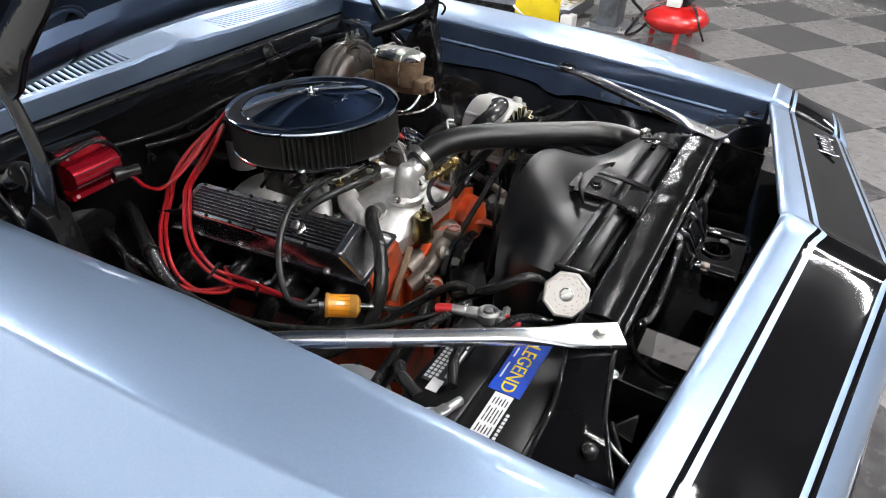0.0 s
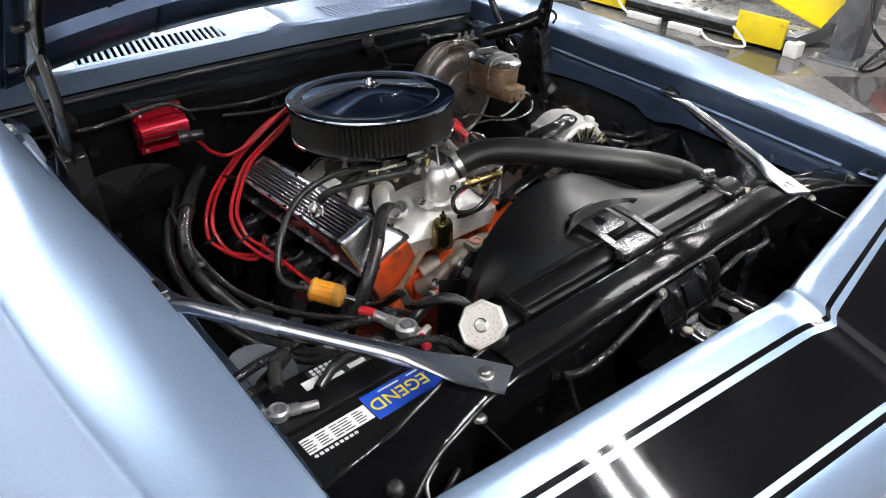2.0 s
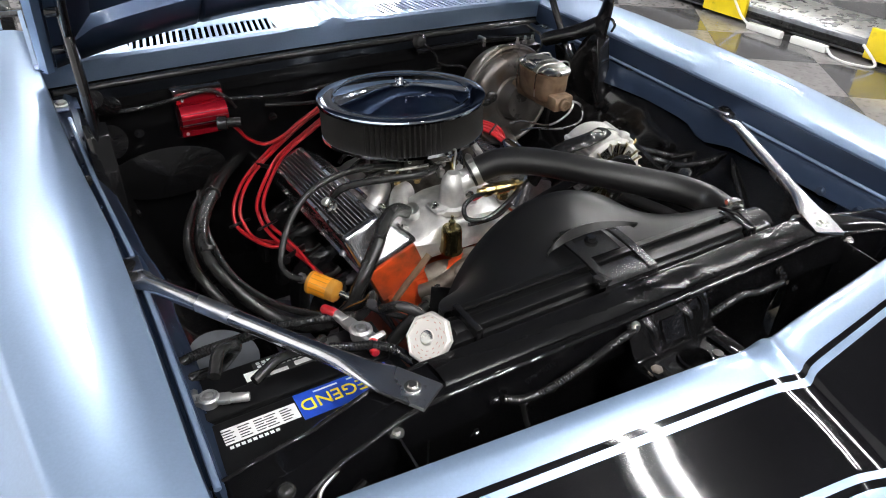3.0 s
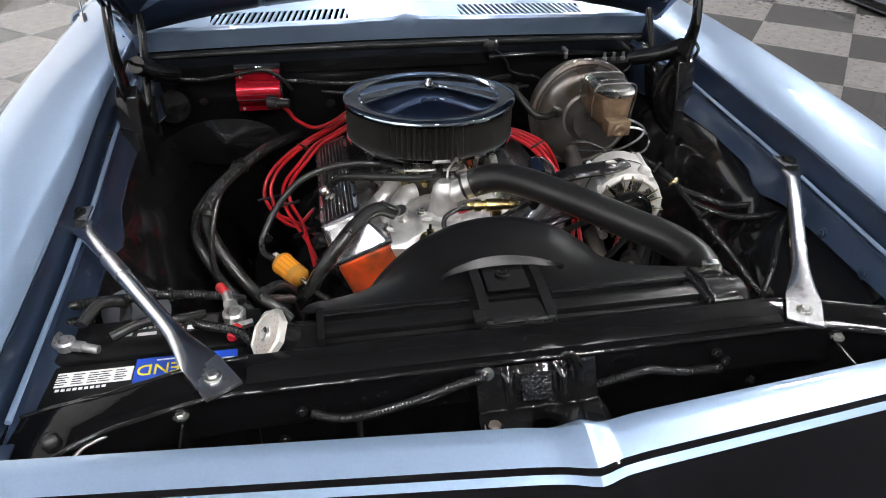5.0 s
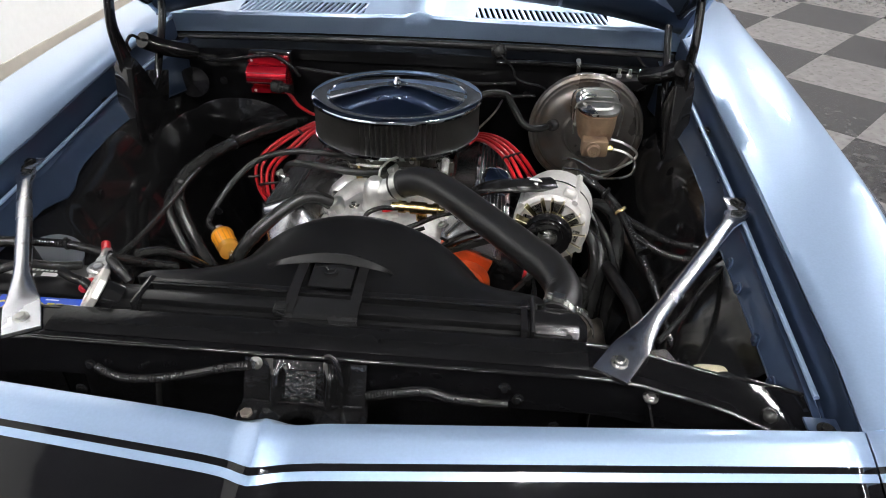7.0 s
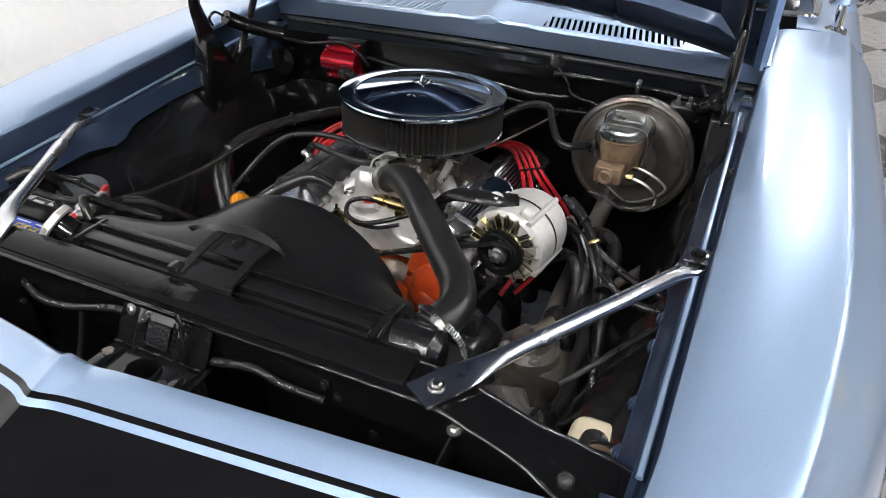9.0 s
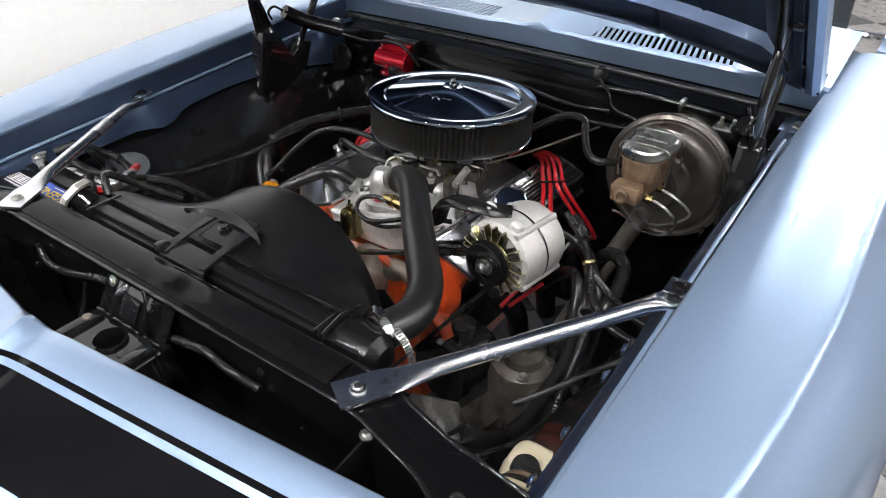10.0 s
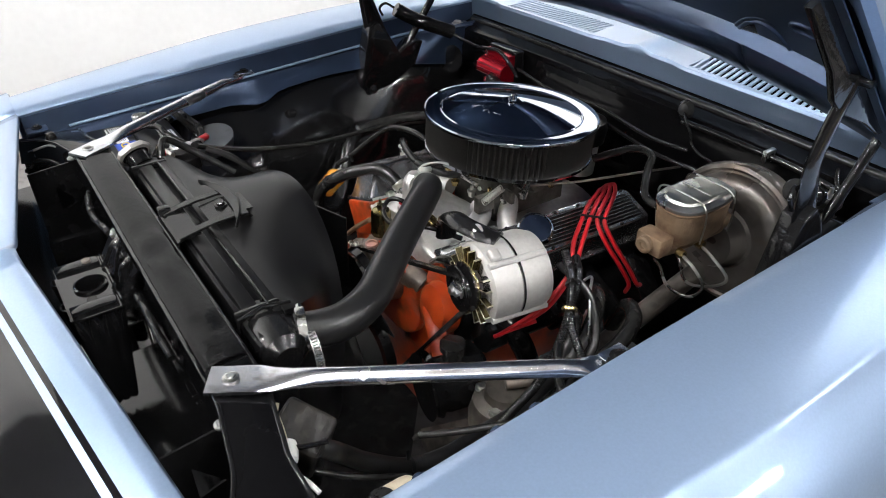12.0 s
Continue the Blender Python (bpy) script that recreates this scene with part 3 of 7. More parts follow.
# hood hinges
def hinge(s):
    base = [(0.755, 0.80), (0.775, 0.775), (0.85, 0.785), (0.93, 0.83), (0.955, 0.89), (0.92, 0.90), (0.88, 0.87), (0.845, 0.93), (0.815, 0.965), (0.79, 0.95)]
    back = 0.0 if s > 0 else -0.045
    bp = moved(prism(base, *((-0.034, 0.006) if s > 0 else (-0.006, 0.034)), 0.003), Matrix(((0, 0, 1, s * 0.612), (1, 0, 0, back), (0, 1, 0, 0), (0, 0, 0, 1))))
    e = part("hood_hinge", bp, GLOSS_BLACK, car, "black hood hinge with a coil spring")
    def strap(pts, w, x):
        path = spline([(0, p[0] + back, p[1]) for p in pts], 6)
        rings = []
        for i, p in enumerate(path):
            d = (path[min(i + 1, len(path) - 1)] - path[max(i - 1, 0)]).normalized()
            q = Vector((0, -d.z, d.y)) * w(i / (len(path) - 1)) / 2
            rings.append([Vector((x, p.y, p.z)) + q * math.cos(a) + Vector((s * 0.0085 * math.sin(a), 0, 0)) for a in np.linspace(0, 2 * math.pi, 14, endpoint=False)])
        return loft(rings, True, True)
    part("front_arm", strap([(0.835, 0.86), (0.822, 0.92), (0.806, 0.98), (0.794, 1.04), (0.812, 1.105), (0.838, 1.155)], lambda t: 0.078 - 0.048 * min(1, t * 1.5), s * 0.600), GLOSS_BLACK, e, "black curved hinge arm")
    part("rear_arm", strap([(0.90, 0.86), (0.925, 0.905), (0.97, 0.965), (1.00, 1.01), (1.01, 1.05)], lambda t: 0.020, s * 0.588), GLOSS_BLACK, e)
    bracket = [(0.66, 1.272), (0.757, 1.176), (0.785, 1.132), (0.815, 1.108), (0.90, 1.072), (0.955, 1.040), (0.985, 1.040), (0.975, 1.062), (0.93, 1.096), (0.866, 1.160), (0.832, 1.198), (0.757, 1.258), (0.70, 1.296)]
    part("hood_bracket", moved(prism(bracket, -0.006, 0.006, 0.003), Matrix(((0, 0, 1, s * 0.600), (1, 0, 0, back), (0, 1, 0, 0), (0, 0, 0, 1)))), GLOSS_BLACK, e, "broad black hinge bracket bolted to the hood")
    sp = -0.03 if s > 0 else 0.0
    part("spring", tube([(s * 0.585, 0.83 + sp, 0.985), (s * 0.568, 0.885 + sp, 0.952), (s * 0.546, 0.985 + sp, 0.908)], 0.0175, 16, 30, rib=0.0012, pitch=0.0035), GLOSS_BLACK, e, "black coil spring")
    part("spring_hook", tube([(s * 0.59, 0.828 + sp, 0.988), (s * 0.594, 0.805 + sp, 1.002), (s * 0.60, 0.79 + sp, 0.990), (s * 0.602, 0.80 + sp, 0.97)], 0.0035, 6), GLOSS_BLACK, e)
    for y, z in ((0.836, 1.152), (0.97, 1.052), (0.90, 0.868)):
        part("pivot", lathe([(0.008, -0.014), (0.008, 0.016), (0.005, 0.02)], 10, axis((s * 0.605, y + back, z), (s, 0, 0))), GLOSS_BLACK, e)
    part("mount_plate", box(min(s * 0.60, s * 0.665), max(s * 0.60, s * 0.665), 1.03, 1.10, 0.895, 0.899, 0.0015), BLUE_SHADED, e)
    part("mount_bolt", bolt((s * 0.632, 1.065, 0.899), (0, 0, 1), 0.011, 0.008), STEEL, e)


hinge(1), hinge(-1)

# hood latch support
latch = thing("hood_latch_support", (0, -0.06, 0.45), "glossy black hood latch support with a round hole", "latch support")
rows = []
for k in np.linspace(0, 1, 11):
    row = []
    for x in np.linspace(-0.076, 0.076, 45):
        rib = sum(math.exp(-((x - c) / 0.0065) ** 4) for c in (-0.037, 0.032))
        pad = 1 / (1 + math.exp(-(0.022 - abs(x + 0.003)) / 0.0012)) * min(1.0, max(0.0, min(k - 0.08, 0.86 - k) * 12))
        row.append((x, -0.030 - 0.027 * k - 0.011 * rib * min(1.0, 6 * k) - 0.0035 * pad, 0.880 - 0.044 * k))
    rows.append(row)
part("back_plate", sheet(rows, 0.003), GLOSS_BLACK, latch, "stamped glossy back plate with two ribs")
part("stamped_pad", sheet([[(x, -0.0375 - 0.027 * k, 0.8815 - 0.044 * k) for x in np.linspace(-0.022, 0.016, 4)] for k in np.linspace(0.16, 0.80, 4)], 0.003), PEEL_BLACK, latch, "grainy painted pad")
part("plate_lip", tube([(x, -0.061, 0.8365 + 0.0008 * math.sin(190 * x)) for x in np.linspace(-0.074, 0.074, 12)], 0.0028, 8, 3), GLOSS_BLACK, latch)
ring = [(0.023 * math.cos(a), 0.023 * math.sin(a)) for a in np.linspace(0, 2 * math.pi, 24, endpoint=False)]
def square(a):
    c, s_ = math.cos(a), math.sin(a)
    k = min(0.080 / max(1e-6, abs(c)), 0.044 / max(1e-6, abs(s_)))
    return (k * c, k * s_)
outer = [square(a) for a in np.linspace(0, 2 * math.pi, 24, endpoint=False)]
part("latch_plate", sheet([[(0.002 + x, -0.092 + y, 0.833) for x, y in r + r[:1]] for r in (ring, outer)], 0.004), INNER_BLACK, latch, "flat plate with the latch hole")
part("hole_lip", lathe([(0.023, 0.829), (0.025, 0.837), (0.0215, 0.838), (0.020, 0.826)], 28, pose(0.002, -0.092, 0), False), GLOSS_BLACK, latch, "worn edge of the latch hole")
part("plate_bolt", bolt((-0.063, -0.084, 0.836), (0, 0, 1), 0.008, 0.006), IRON, latch)
part("catch_hook", tube([(0.045, -0.06, 0.84), (0.047, -0.055, 0.875), (0.040, -0.045, 0.898), (0.028, -0.040, 0.895)], 0.006, 8, 6, flat=0.4), GLOSS_BLACK, latch)
part("upright", sheet([[(x * k, y - 0.007 * d, z) for z, k, y in ((0.833, 1.0, -0.136), (0.80, 0.9, -0.132), (0.70, 0.62, -0.12), (0.45, 0.5, -0.11))] for x, d in ((-0.076, 0), (-0.050, 0), (-0.044, 1), (-0.030, 1), (-0.024, 0), (0.024, 0), (0.030, 1), (0.044, 1), (0.050, 0), (0.076, 0))], 0.003), GLOSS_BLACK, latch)
for x0, x1 in ((-0.074, -0.050), (0.050, 0.074)):
    part("plate_rib", box(x0, x1, -0.132, -0.066, 0.833, 0.8385, 0.002), GLOSS_BLACK, latch)
part("small_hole", lathe([(0.0, 0.0338), (0.007, 0.0338), (0.0075, 0.0342), (0.006, 0.0346)], 14, pose(0.040, -0.098, 0.80)), PRINT, latch)
rows = []
for u in np.linspace(0, 1, 25):
    flute = 0.006 * abs(math.sin(3 * math.pi * u)) ** 0.5
    rows.append([(0.078 + 0.016 * k + flute * min(1.0, 5 * k), (-0.134 + 0.074 * u) * (1 - k) + (-0.118 + 0.036 * u) * k, 0.832 - 0.16 * k) for k in (0, 0.06, 0.2, 0.5, 0.8, 1.0)])
part("upright_side", sheet(rows, 0.003), GLOSS_BLACK, latch, "fluted glossy side of the latch support")
for x in (-0.062, 0.038):
    part("bar_bolt", bolt((x, -0.0335, 0.874), (0, -1, 0.4), 0.0055, 0.005), STEEL if x < 0 else GLOSS_BLACK, latch)
for s in (1, -1):
    hb = thing("header_brace", (s * 0.42, -0.06, 0.6), "satin black upright brace plate with a triangular hole", "brace plate", "header brace plates")
    tri, sq = [(-0.075, 0.815), (-0.04, 0.770), (-0.075, 0.760)], [(-0.115, 0.850), (-0.025, 0.858), (-0.02, 0.70), (-0.115, 0.70)]
    loop_in = [tri[0], tri[1], tri[2], tri[2]]
    loop_out = [sq[1], sq[2], sq[3], sq[0]]
    part("brace_plate", sheet([[(s * 0.42, y, z) for y, z in r + r[:1]] for r in (loop_in, loop_out)], 0.003), SATIN_BLACK, hb)
    part("plate_bolt", bolt((s * 0.42, -0.03, 0.862), (0, 0, 1), 0.006), STEEL, hb)
    part("brace_leg", box(min(s * 0.40, s * 0.44), max(s * 0.40, s * 0.44), -0.12, -0.02, 0.36, 0.702, 0.004), SATIN_BLACK, hb)
def crinkle(x):
    """Wrinkles of the tape, strongest near the middle and at its driver's end."""
    return 0.08 + 0.8 * math.exp(-((x - 0.06) / 0.09) ** 2) + 0.35 * math.exp(-((x - 0.28) / 0.05) ** 2)


rows = []
for x in np.linspace(-0.345, 0.345, 120):
    k, z = crinkle(x), bar_z(x)
    rows.append([(x, 0.0345, z + 0.0020), (x, 0.0330, z + 0.0042), (x, 0.026, z + 0.0058 + k * (0.0020 * math.sin(37 * x) + 0.0012 * math.sin(83 * x + 1))), (x, 0.014, z + 0.0076 + k * 0.0024 * math.sin(51 * x + 2)),
                 (x, 0.002, z + 0.0072 + k * 0.0022 * math.sin(67 * x)), (x, -0.010, z + 0.0054 + k * 0.0010 * math.sin(90 * x)), (x, -0.014, z + 0.0030)])
part("bar_tape", sheet(rows, 0.002), WRAP, support, "wrinkled black tape over the support bar")
for back in (0, 1):
    line = []
    for x in np.linspace(-0.63, 0.63, 64):
        a = max(0.0, abs(x) - 0.40)
        f, w = -0.20 * min(a, 0.1) - 0.45 * max(0.0, a - 0.1), 0.036 - 0.20 * min(a, 0.11)
        line.append((x, w if back else -0.0245 + f, bar_z(x) - 0.001 + 0.0006 * math.sin(140 * x) + 0.0004 * math.sin(331 * x)))
    part("bar_edge", tube(line, 0.0034, 10, 2), GLOSS_BLACK, support, "thick glossy paint along the bar edge")

# lower body, wheels and glass
for s in (1, -1):
    w = part("wheel", lathe([(0.06, -0.11), (0.20, -0.11), (0.31, -0.10), (0.33, -0.06), (0.33, 0.06), (0.31, 0.10), (0.20, 0.11), (0.06, 0.08)], 40, pose(s * 0.78, 0.52, 0.33, 0, 90, 0)), RUBBER, car, "black front tyre")
    w2 = part("wheel", lathe([(0.06, -0.11), (0.20, -0.11), (0.31, -0.10), (0.33, -0.06), (0.33, 0.06), (0.31, 0.10), (0.20, 0.11), (0.06, 0.08)], 40, pose(s * 0.78, 3.26, 0.33, 0, 90, 0)), RUBBER, car, "black rear tyre")
    part("side_panel", sheet([[(s * 0.92, y, 0.30), (s * 0.93, y, 0.55), (s * 0.915, y, 0.80), (s * 0.86, y, 0.93), (s * 0.80, y, 0.965), (s * 0.70, y, 0.972)] for y in (1.428, 1.8, 2.4, 3.4)], 0.004), BLUE, car, "light blue door and quarter panel")
    part("window_sill_trim", tube([(s * 0.60, 1.492, 0.985), (s * 0.70, 1.505, 0.984), (s * 0.74, 1.56, 0.984), (s * 0.745, 2.2, 0.985)], 0.011, 8, flat=0.7), CHROME, car, "chrome window trim")
    part("side_glass", sheet([[(s * 0.735, 1.57, 0.985), (s * 0.60, 1.95, 1.28)], [(s * 0.735, 2.3, 0.985), (s * 0.60, 2.4, 1.28)]], 0.004), GLASS_DARK, car, "dark side window")
part("windscreen", sheet([[(x, 1.50 - 0.12 * (1 - (x / 0.62) ** 2), 0.985), (x * 0.9, 1.96, 1.30)] for x in np.linspace(-0.62, 0.62, 9)], 0.004), GLASS_DARK, car, "dark windscreen")
part("roof", sheet([[(x, 1.955, 1.302), (x, 2.4, 1.33), (x, 2.9, 1.28), (x * 1.1, 3.4, 0.99)] for x in np.linspace(-0.56, 0.56, 7)], 0.004), BLUE, car, "light blue roof")
part("front_valance", sheet([[(x, -0.36 + 0.13 * abs(x), 0.70), (x, -0.33 + 0.13 * abs(x), 0.45), (x, -0.28 + 0.12 * abs(x), 0.30)] for x in np.linspace(-0.88, 0.88, 15)], 0.004), SATIN_BLACK, car)
for i in range(5):
    z = 0.735 - i * 0.028
    part("grille_bar", tube([(x, -0.385 + 0.13 * abs(x) + 0.004 * i, z) for x in np.linspace(-0.62, 0.62, 13)], 0.005, 6, 2), CHROME, car, "chrome grille bar")
part("bumper", sheet([[(x, -0.40 + 0.14 * abs(x) + d, z) for d, z in ((0.03, 0.56), (0.0, 0.55), (-0.02, 0.51), (-0.02, 0.47), (0.0, 0.44), (0.03, 0.43))] for x in np.linspace(-0.9, 0.9, 19)], 0.004), CHROME, car, "chrome front bumper")
# script badge on the nose, kept as plain chrome strokes
for i, (x, w, h) in enumerate(((0.44, 0.010, 0.030), (0.44, 0.014, 0.018), (0.458, 0.012, 0.018), (0.475, 0.012, 0.018), (0.492, 0.012, 0.020), (0.508, 0.012, 0.016), (0.524, 0.010, 0.018), (0.538, 0.010, 0.028))):
    p, q = Vector(nose_point(x, 0.125, -0.034)), Vector(nose_point(x, 0.10, -0.027))
    part("badge_stroke", tube([p + Vector((-w / 2, -h * 0.6, 0.003)), p + Vector((0, h * 0.8, 0.006)), p + Vector((w / 2, -h * 0.2, 0.003)), p + Vector((w, h * 0.1, 0.003))], 0.0028, 8), CHROME, header, "chrome script badge stroke")
ant = thing("antenna", (-0.777, 1.237, 0.94), "chrome radio antenna mast on the fender", "antenna")
part("antenna_base", lathe([(0.020, 0.925), (0.020, 0.934), (0.012, 0.944), (0.010, 0.965), (0.007, 0.985)], 16, pose(-0.777, 1.237, 0)), CHROME, ant)
part("antenna_mast", tube([(-0.777, 1.237, 0.98), (-0.778, 1.26, 1.3), (-0.78, 1.30, 1.8)], 0.0022, 6), CHROME, ant)
mir = thing("door_mirror", (0.80, 1.49, 0.965), "round chrome door mirror on a short stalk", "mirror")
part("mirror_foot", lathe([(0.028, 0.945), (0.026, 0.968), (0.012, 0.975), (0.010, 1.03)], 16, pose(0.79, 1.47, 0)), CHROME, mir)
part("mirror_head", lathe([(0.0, -0.03), (0.04, -0.025), (0.062, 0.0), (0.064, 0.02), (0.0, 0.022)], 24, axis((0.80, 1.48, 1.07), (0, 1, 0))), CHROME, mir)
for s in (1, -1):
    for y in (0.05, 0.13, 0.24, 0.30):
        xe, ze = lerp_at(y, EDGE_X), lerp_at(y, EDGE_Z)
        part("flange_bolt", bolt((s * (xe - 0.047), y, ze - 0.080), (-s, 0, 0.25), 0.0065, 0.005), BLUE_SHADED, car)
    part("bump_stop", join(box(min(s * 0.622, s * 0.645), max(s * 0.622, s * 0.645), 0.70, 0.722, 0.880, 0.893, 0.003)), RUBBER, car, "small stop clip on the fender channel")
    part("corner_tab", box(min(s * 0.592, s * 0.63), max(s * 0.592, s * 0.63), -0.085, -0.042, 0.860, 0.864, 0.0015), BLUE_SHADED, car)
    part("corner_bolt", bolt((s * 0.612, -0.062, 0.865), (0, 0, 1), 0.007, 0.006), SATIN_BLACK, car)
    part("channel_rail", tube([(s * (lerp_at(y, EDGE_X if s > 0 else EDGE_X_P) - lerp_at(y, [(0.0, 0.014), (0.4, 0.017), (0.95, 0.022)])), y, lerp_at(y, EDGE_Z) - 0.049) for y in np.linspace(0.0, 0.97, 16)], 0.0042, 8, 3, flat=0.8), BLUE, car, "raised rail along the fender channel")
    part("rubber_bumper", lathe([(0.008, 0.835), (0.008, 0.856), (0.0098, 0.858), (0.0102, 0.866), (0.008, 0.870), (0.004, 0.872)], 20, pose(s * 0.555, -0.045, 0)), RUBBER, car, "black rubber hood bumper")
    part("bumper_base", lathe([(0.0105, 0.842), (0.0125, 0.844), (0.0125, 0.849), (0.0085, 0.851)], 6, pose(s * 0.555, -0.045, 0)), STEEL, car, "steel nut under the hood bumper")

# ---- air cleaner ----
AC = (-0.002, 0.75, 0.0)
ac = thing("air_cleaner", (AC[0], AC[1], 0.83), "round open-element air cleaner with a chrome lid", "air cleaner")
acm = Matrix.Translation((AC[0], AC[1], 0.939)) @ Matrix.Rotation(radians(-3.8), 4, "X") @ Matrix.Translation((0, 0, -0.93))
lid = part("lid", lathe([(0.1765, 0.904), (0.180, 0.905), (0.1806, 0.909), (0.179, 0.9125), (0.1755, 0.9140), (0.160, 0.9132), (0.1475, 0.9125), (0.1455, 0.9142), (0.1440, 0.9142), (0.1425, 0.9128), (0.11, 0.9190),
                         (0.07, 0.9265), (0.035, 0.9320), (0.022, 0.9332), (0.0205, 0.9310), (0.0, 0.9305)], 96, acm), LID_CHROME, ac, "chrome lid with a stepped rim, the hood's reflection in its tint")
part("wing_nut", join(lathe([(0.009, 0.932), (0.009, 0.938), (0.006, 0.942), (0.005, 0.948)], 12, acm),
                      *[moved(box(-0.003, 0.003, 0.004, 0.015, 0.935, 0.944, 0.002), acm @ pose(0, 0, 0, 0, 0, a)) for a in (20, 200)]), CHROME, ac)
# raised script on the lid, kept as plain strokes
for dx, dy, w, a in ((-0.026, -0.072, 0.020, 62), (-0.012, -0.066, 0.012, -20), (0.004, -0.070, 0.014, 70), (0.014, -0.072, 0.012, -30), (0.030, -0.064, 0.018, 15)):
    part("raised_mark", moved(box(-w / 2, w / 2, -0.0011, 0.0011, 0.9245, 0.9275, 0.0008), acm @ pose(dx, dy, 0, 0, 0, a)), LID_CHROME, ac)
n = 100
rows = []
for z in (0.838, 0.906):
    rows.append([acm @ Vector(((0.171 + (0.0042 if j % 2 else -0.0045)) * math.cos(math.pi * j / n), (0.171 + (0.0042 if j % 2 else -0.0045)) * math.sin(math.pi * j / n), z)) for j in range(2 * n)])
part("filter_element", loft(rows, True), ELEMENT, ac, "dark pleated filter element", smooth=False)
part("base", lathe([(0.03, 0.812), (0.10, 0.815), (0.14, 0.826), (0.172, 0.829), (0.1765, 0.832), (0.1765, 0.838), (0.172, 0.840), (0.05, 0.840)], 72, acm), CHROME, ac, "chrome base pan")

# ---- engine ----
engine = thing("engine", (0, 0.72, 0.35), "orange V8 engine block with aluminium intake", "engine")
SLOPE = radians(22)
UP = {s: Vector((s * math.sin(SLOPE), 0, math.cos(SLOPE))) for s in (1, -1)}      # out of the valve cover
OUT = {s: Vector((s * math.cos(SLOPE), 0, -math.sin(SLOPE))) for s in (1, -1)}    # down its slope


def bank(s, u, o, y):
    """A point of one cylinder bank: u out of the cover's top, o down its slope, y along the engine, which leans back a little."""
    return Vector((s * 0.2115, 0, 0.772 - 0.06 * (y - 0.51))) + UP[s] * u + OUT[s] * o + Vector((0, y, 0))


def bank_box(s, u0, u1, o0, o1, y0, y1, bevel=0.0, taper=0.0):
    g = box(o0, o1, y0, y1, u0, u1, bevel)
    mid = (o0 + o1) / 2
    return [bank(s, v[2], mid + (v[0] - mid) * (1 + taper * (u1 - v[2]) / (u1 - u0)), v[1]) for v in g[0]], g[1]


def cover_shell(s):
    rows = []
    for u, o0, o1, y0, y1, r in ((-0.066, -0.076, 0.052, 0.472, 0.968, 0.004), (-0.060, -0.076, 0.052, 0.472, 0.968, 0.004), (-0.0595, -0.070, 0.046, 0.478, 0.962, 0.012), (-0.054, -0.067, 0.0445, 0.482, 0.958, 0.014), (-0.008, -0.0425, 0.0425, 0.512, 0.932, 0.012), (-0.003, -0.041, 0.041, 0.514, 0.930, 0.011), (0.0, -0.0385, 0.0385, 0.5165, 0.9275, 0.010)):
        ring = []
        for cx, cy, a0 in ((o1 - r, y1 - r, 0), (o0 + r, y1 - r, 90), (o0 + r, y0 + r, 180), (o1 - r, y0 + r, 270)):
            ring += [bank(s, u, cx + r * math.cos(radians(a0 + k * 18)), cy + r * math.sin(radians(a0 + k * 18))) for k in range(6)]
        rows.append(ring)
    return loft(rows, True, True)


part("block", prism([(-0.125, 0.455), (0.125, 0.455), (0.125, 0.98), (-0.125, 0.98)], 0.32, 0.655, 0.006), ORANGE, engine, "orange painted engine block")
for s in (1, -1):
    part("cylinder_bank", bank_box(s, -0.26, -0.14, -0.065, 0.03, 0.462, 0.97, 0.006), ORANGE, engine)
for s in (1, -1):
    part("cylinder_head", bank_box(s, -0.150, -0.066, -0.070, 0.040, 0.466, 0.966, 0.008), ORANGE, engine, "orange cylinder head")
    vc = part("valve_cover", cover_shell(s), ALU_SMOOTH, engine, "polished aluminium valve cover with black finned top")
    part("fin_panel", bank_box(s, -0.002, 0.0012, -0.032, 0.032, 0.530, 0.915, 0.001), FIN_BLACK, vc)
    for i in range(8):
        o = -0.0275 + i * 0.0079
        part("fin", bank_box(s, 0.0008, 0.0046, o - 0.0011, o + 0.0011, 0.532, 0.913, 0.0006), ALU_SMOOTH, vc, smooth=False)
    for y in np.linspace(0.535, 0.91, 7):
        for o in (-0.0365, 0.0365):
            part("rim_bolt", moved(lathe([(0.0035, 0), (0.0035, 0.003), (0.002, 0.004)], 8), axis(bank(s, -0.0005, o, y), UP[s])), GLOSS_BLACK, vc)
    for y in (0.56, 0.66, 0.78, 0.89):
        part("rail_bolt", moved(lathe([(0.006, 0), (0.006, 0.004), (0.004, 0.006)], 10), axis(bank(s, -0.059, 0.0485, y), UP[s])), STEEL, vc)
    # exhaust headers below each head
    # Flange runs deep and a log is added to darken the shaded block side.
    part("header_flange", bank_box(s, -0.255, -0.070, 0.041, 0.050, 0.475, 0.957, 0.003), SATIN_BLACK, engine, "dark header flange, deepened to cover the block side")
    for y in (0.54, 0.66, 0.78, 0.90):
        p = bank(s, -0.115, 0.035, y)
        part("exhaust_pipe", tube([p, p + Vector((s * 0.045, 0, -0.012)), p + Vector((s * 0.085, 0.02, -0.06)), p + Vector((s * 0.08, 0.06, -0.16))], 0.022, 12), SATIN_BLACK, engine, "dark exhaust header pipe")
    part("exhaust_log", tube([bank(s, -0.150, 0.085, y) for y in (0.50, 0.60, 0.75, 0.90, 0.95)], 0.034, 14), SATIN_BLACK, engine, "dark log added to cover the block side")
    for y in np.linspace(0.53, 0.93, 4):
        p = bank(s, -0.12, 0.04, y)
        part("spark_plug_boot", tube([p, p + Vector((s * 0.03, 0, -0.012)), p + Vector((s * 0.05, -0.01, 0.0))], 0.008, 8), RUBBER, engine)

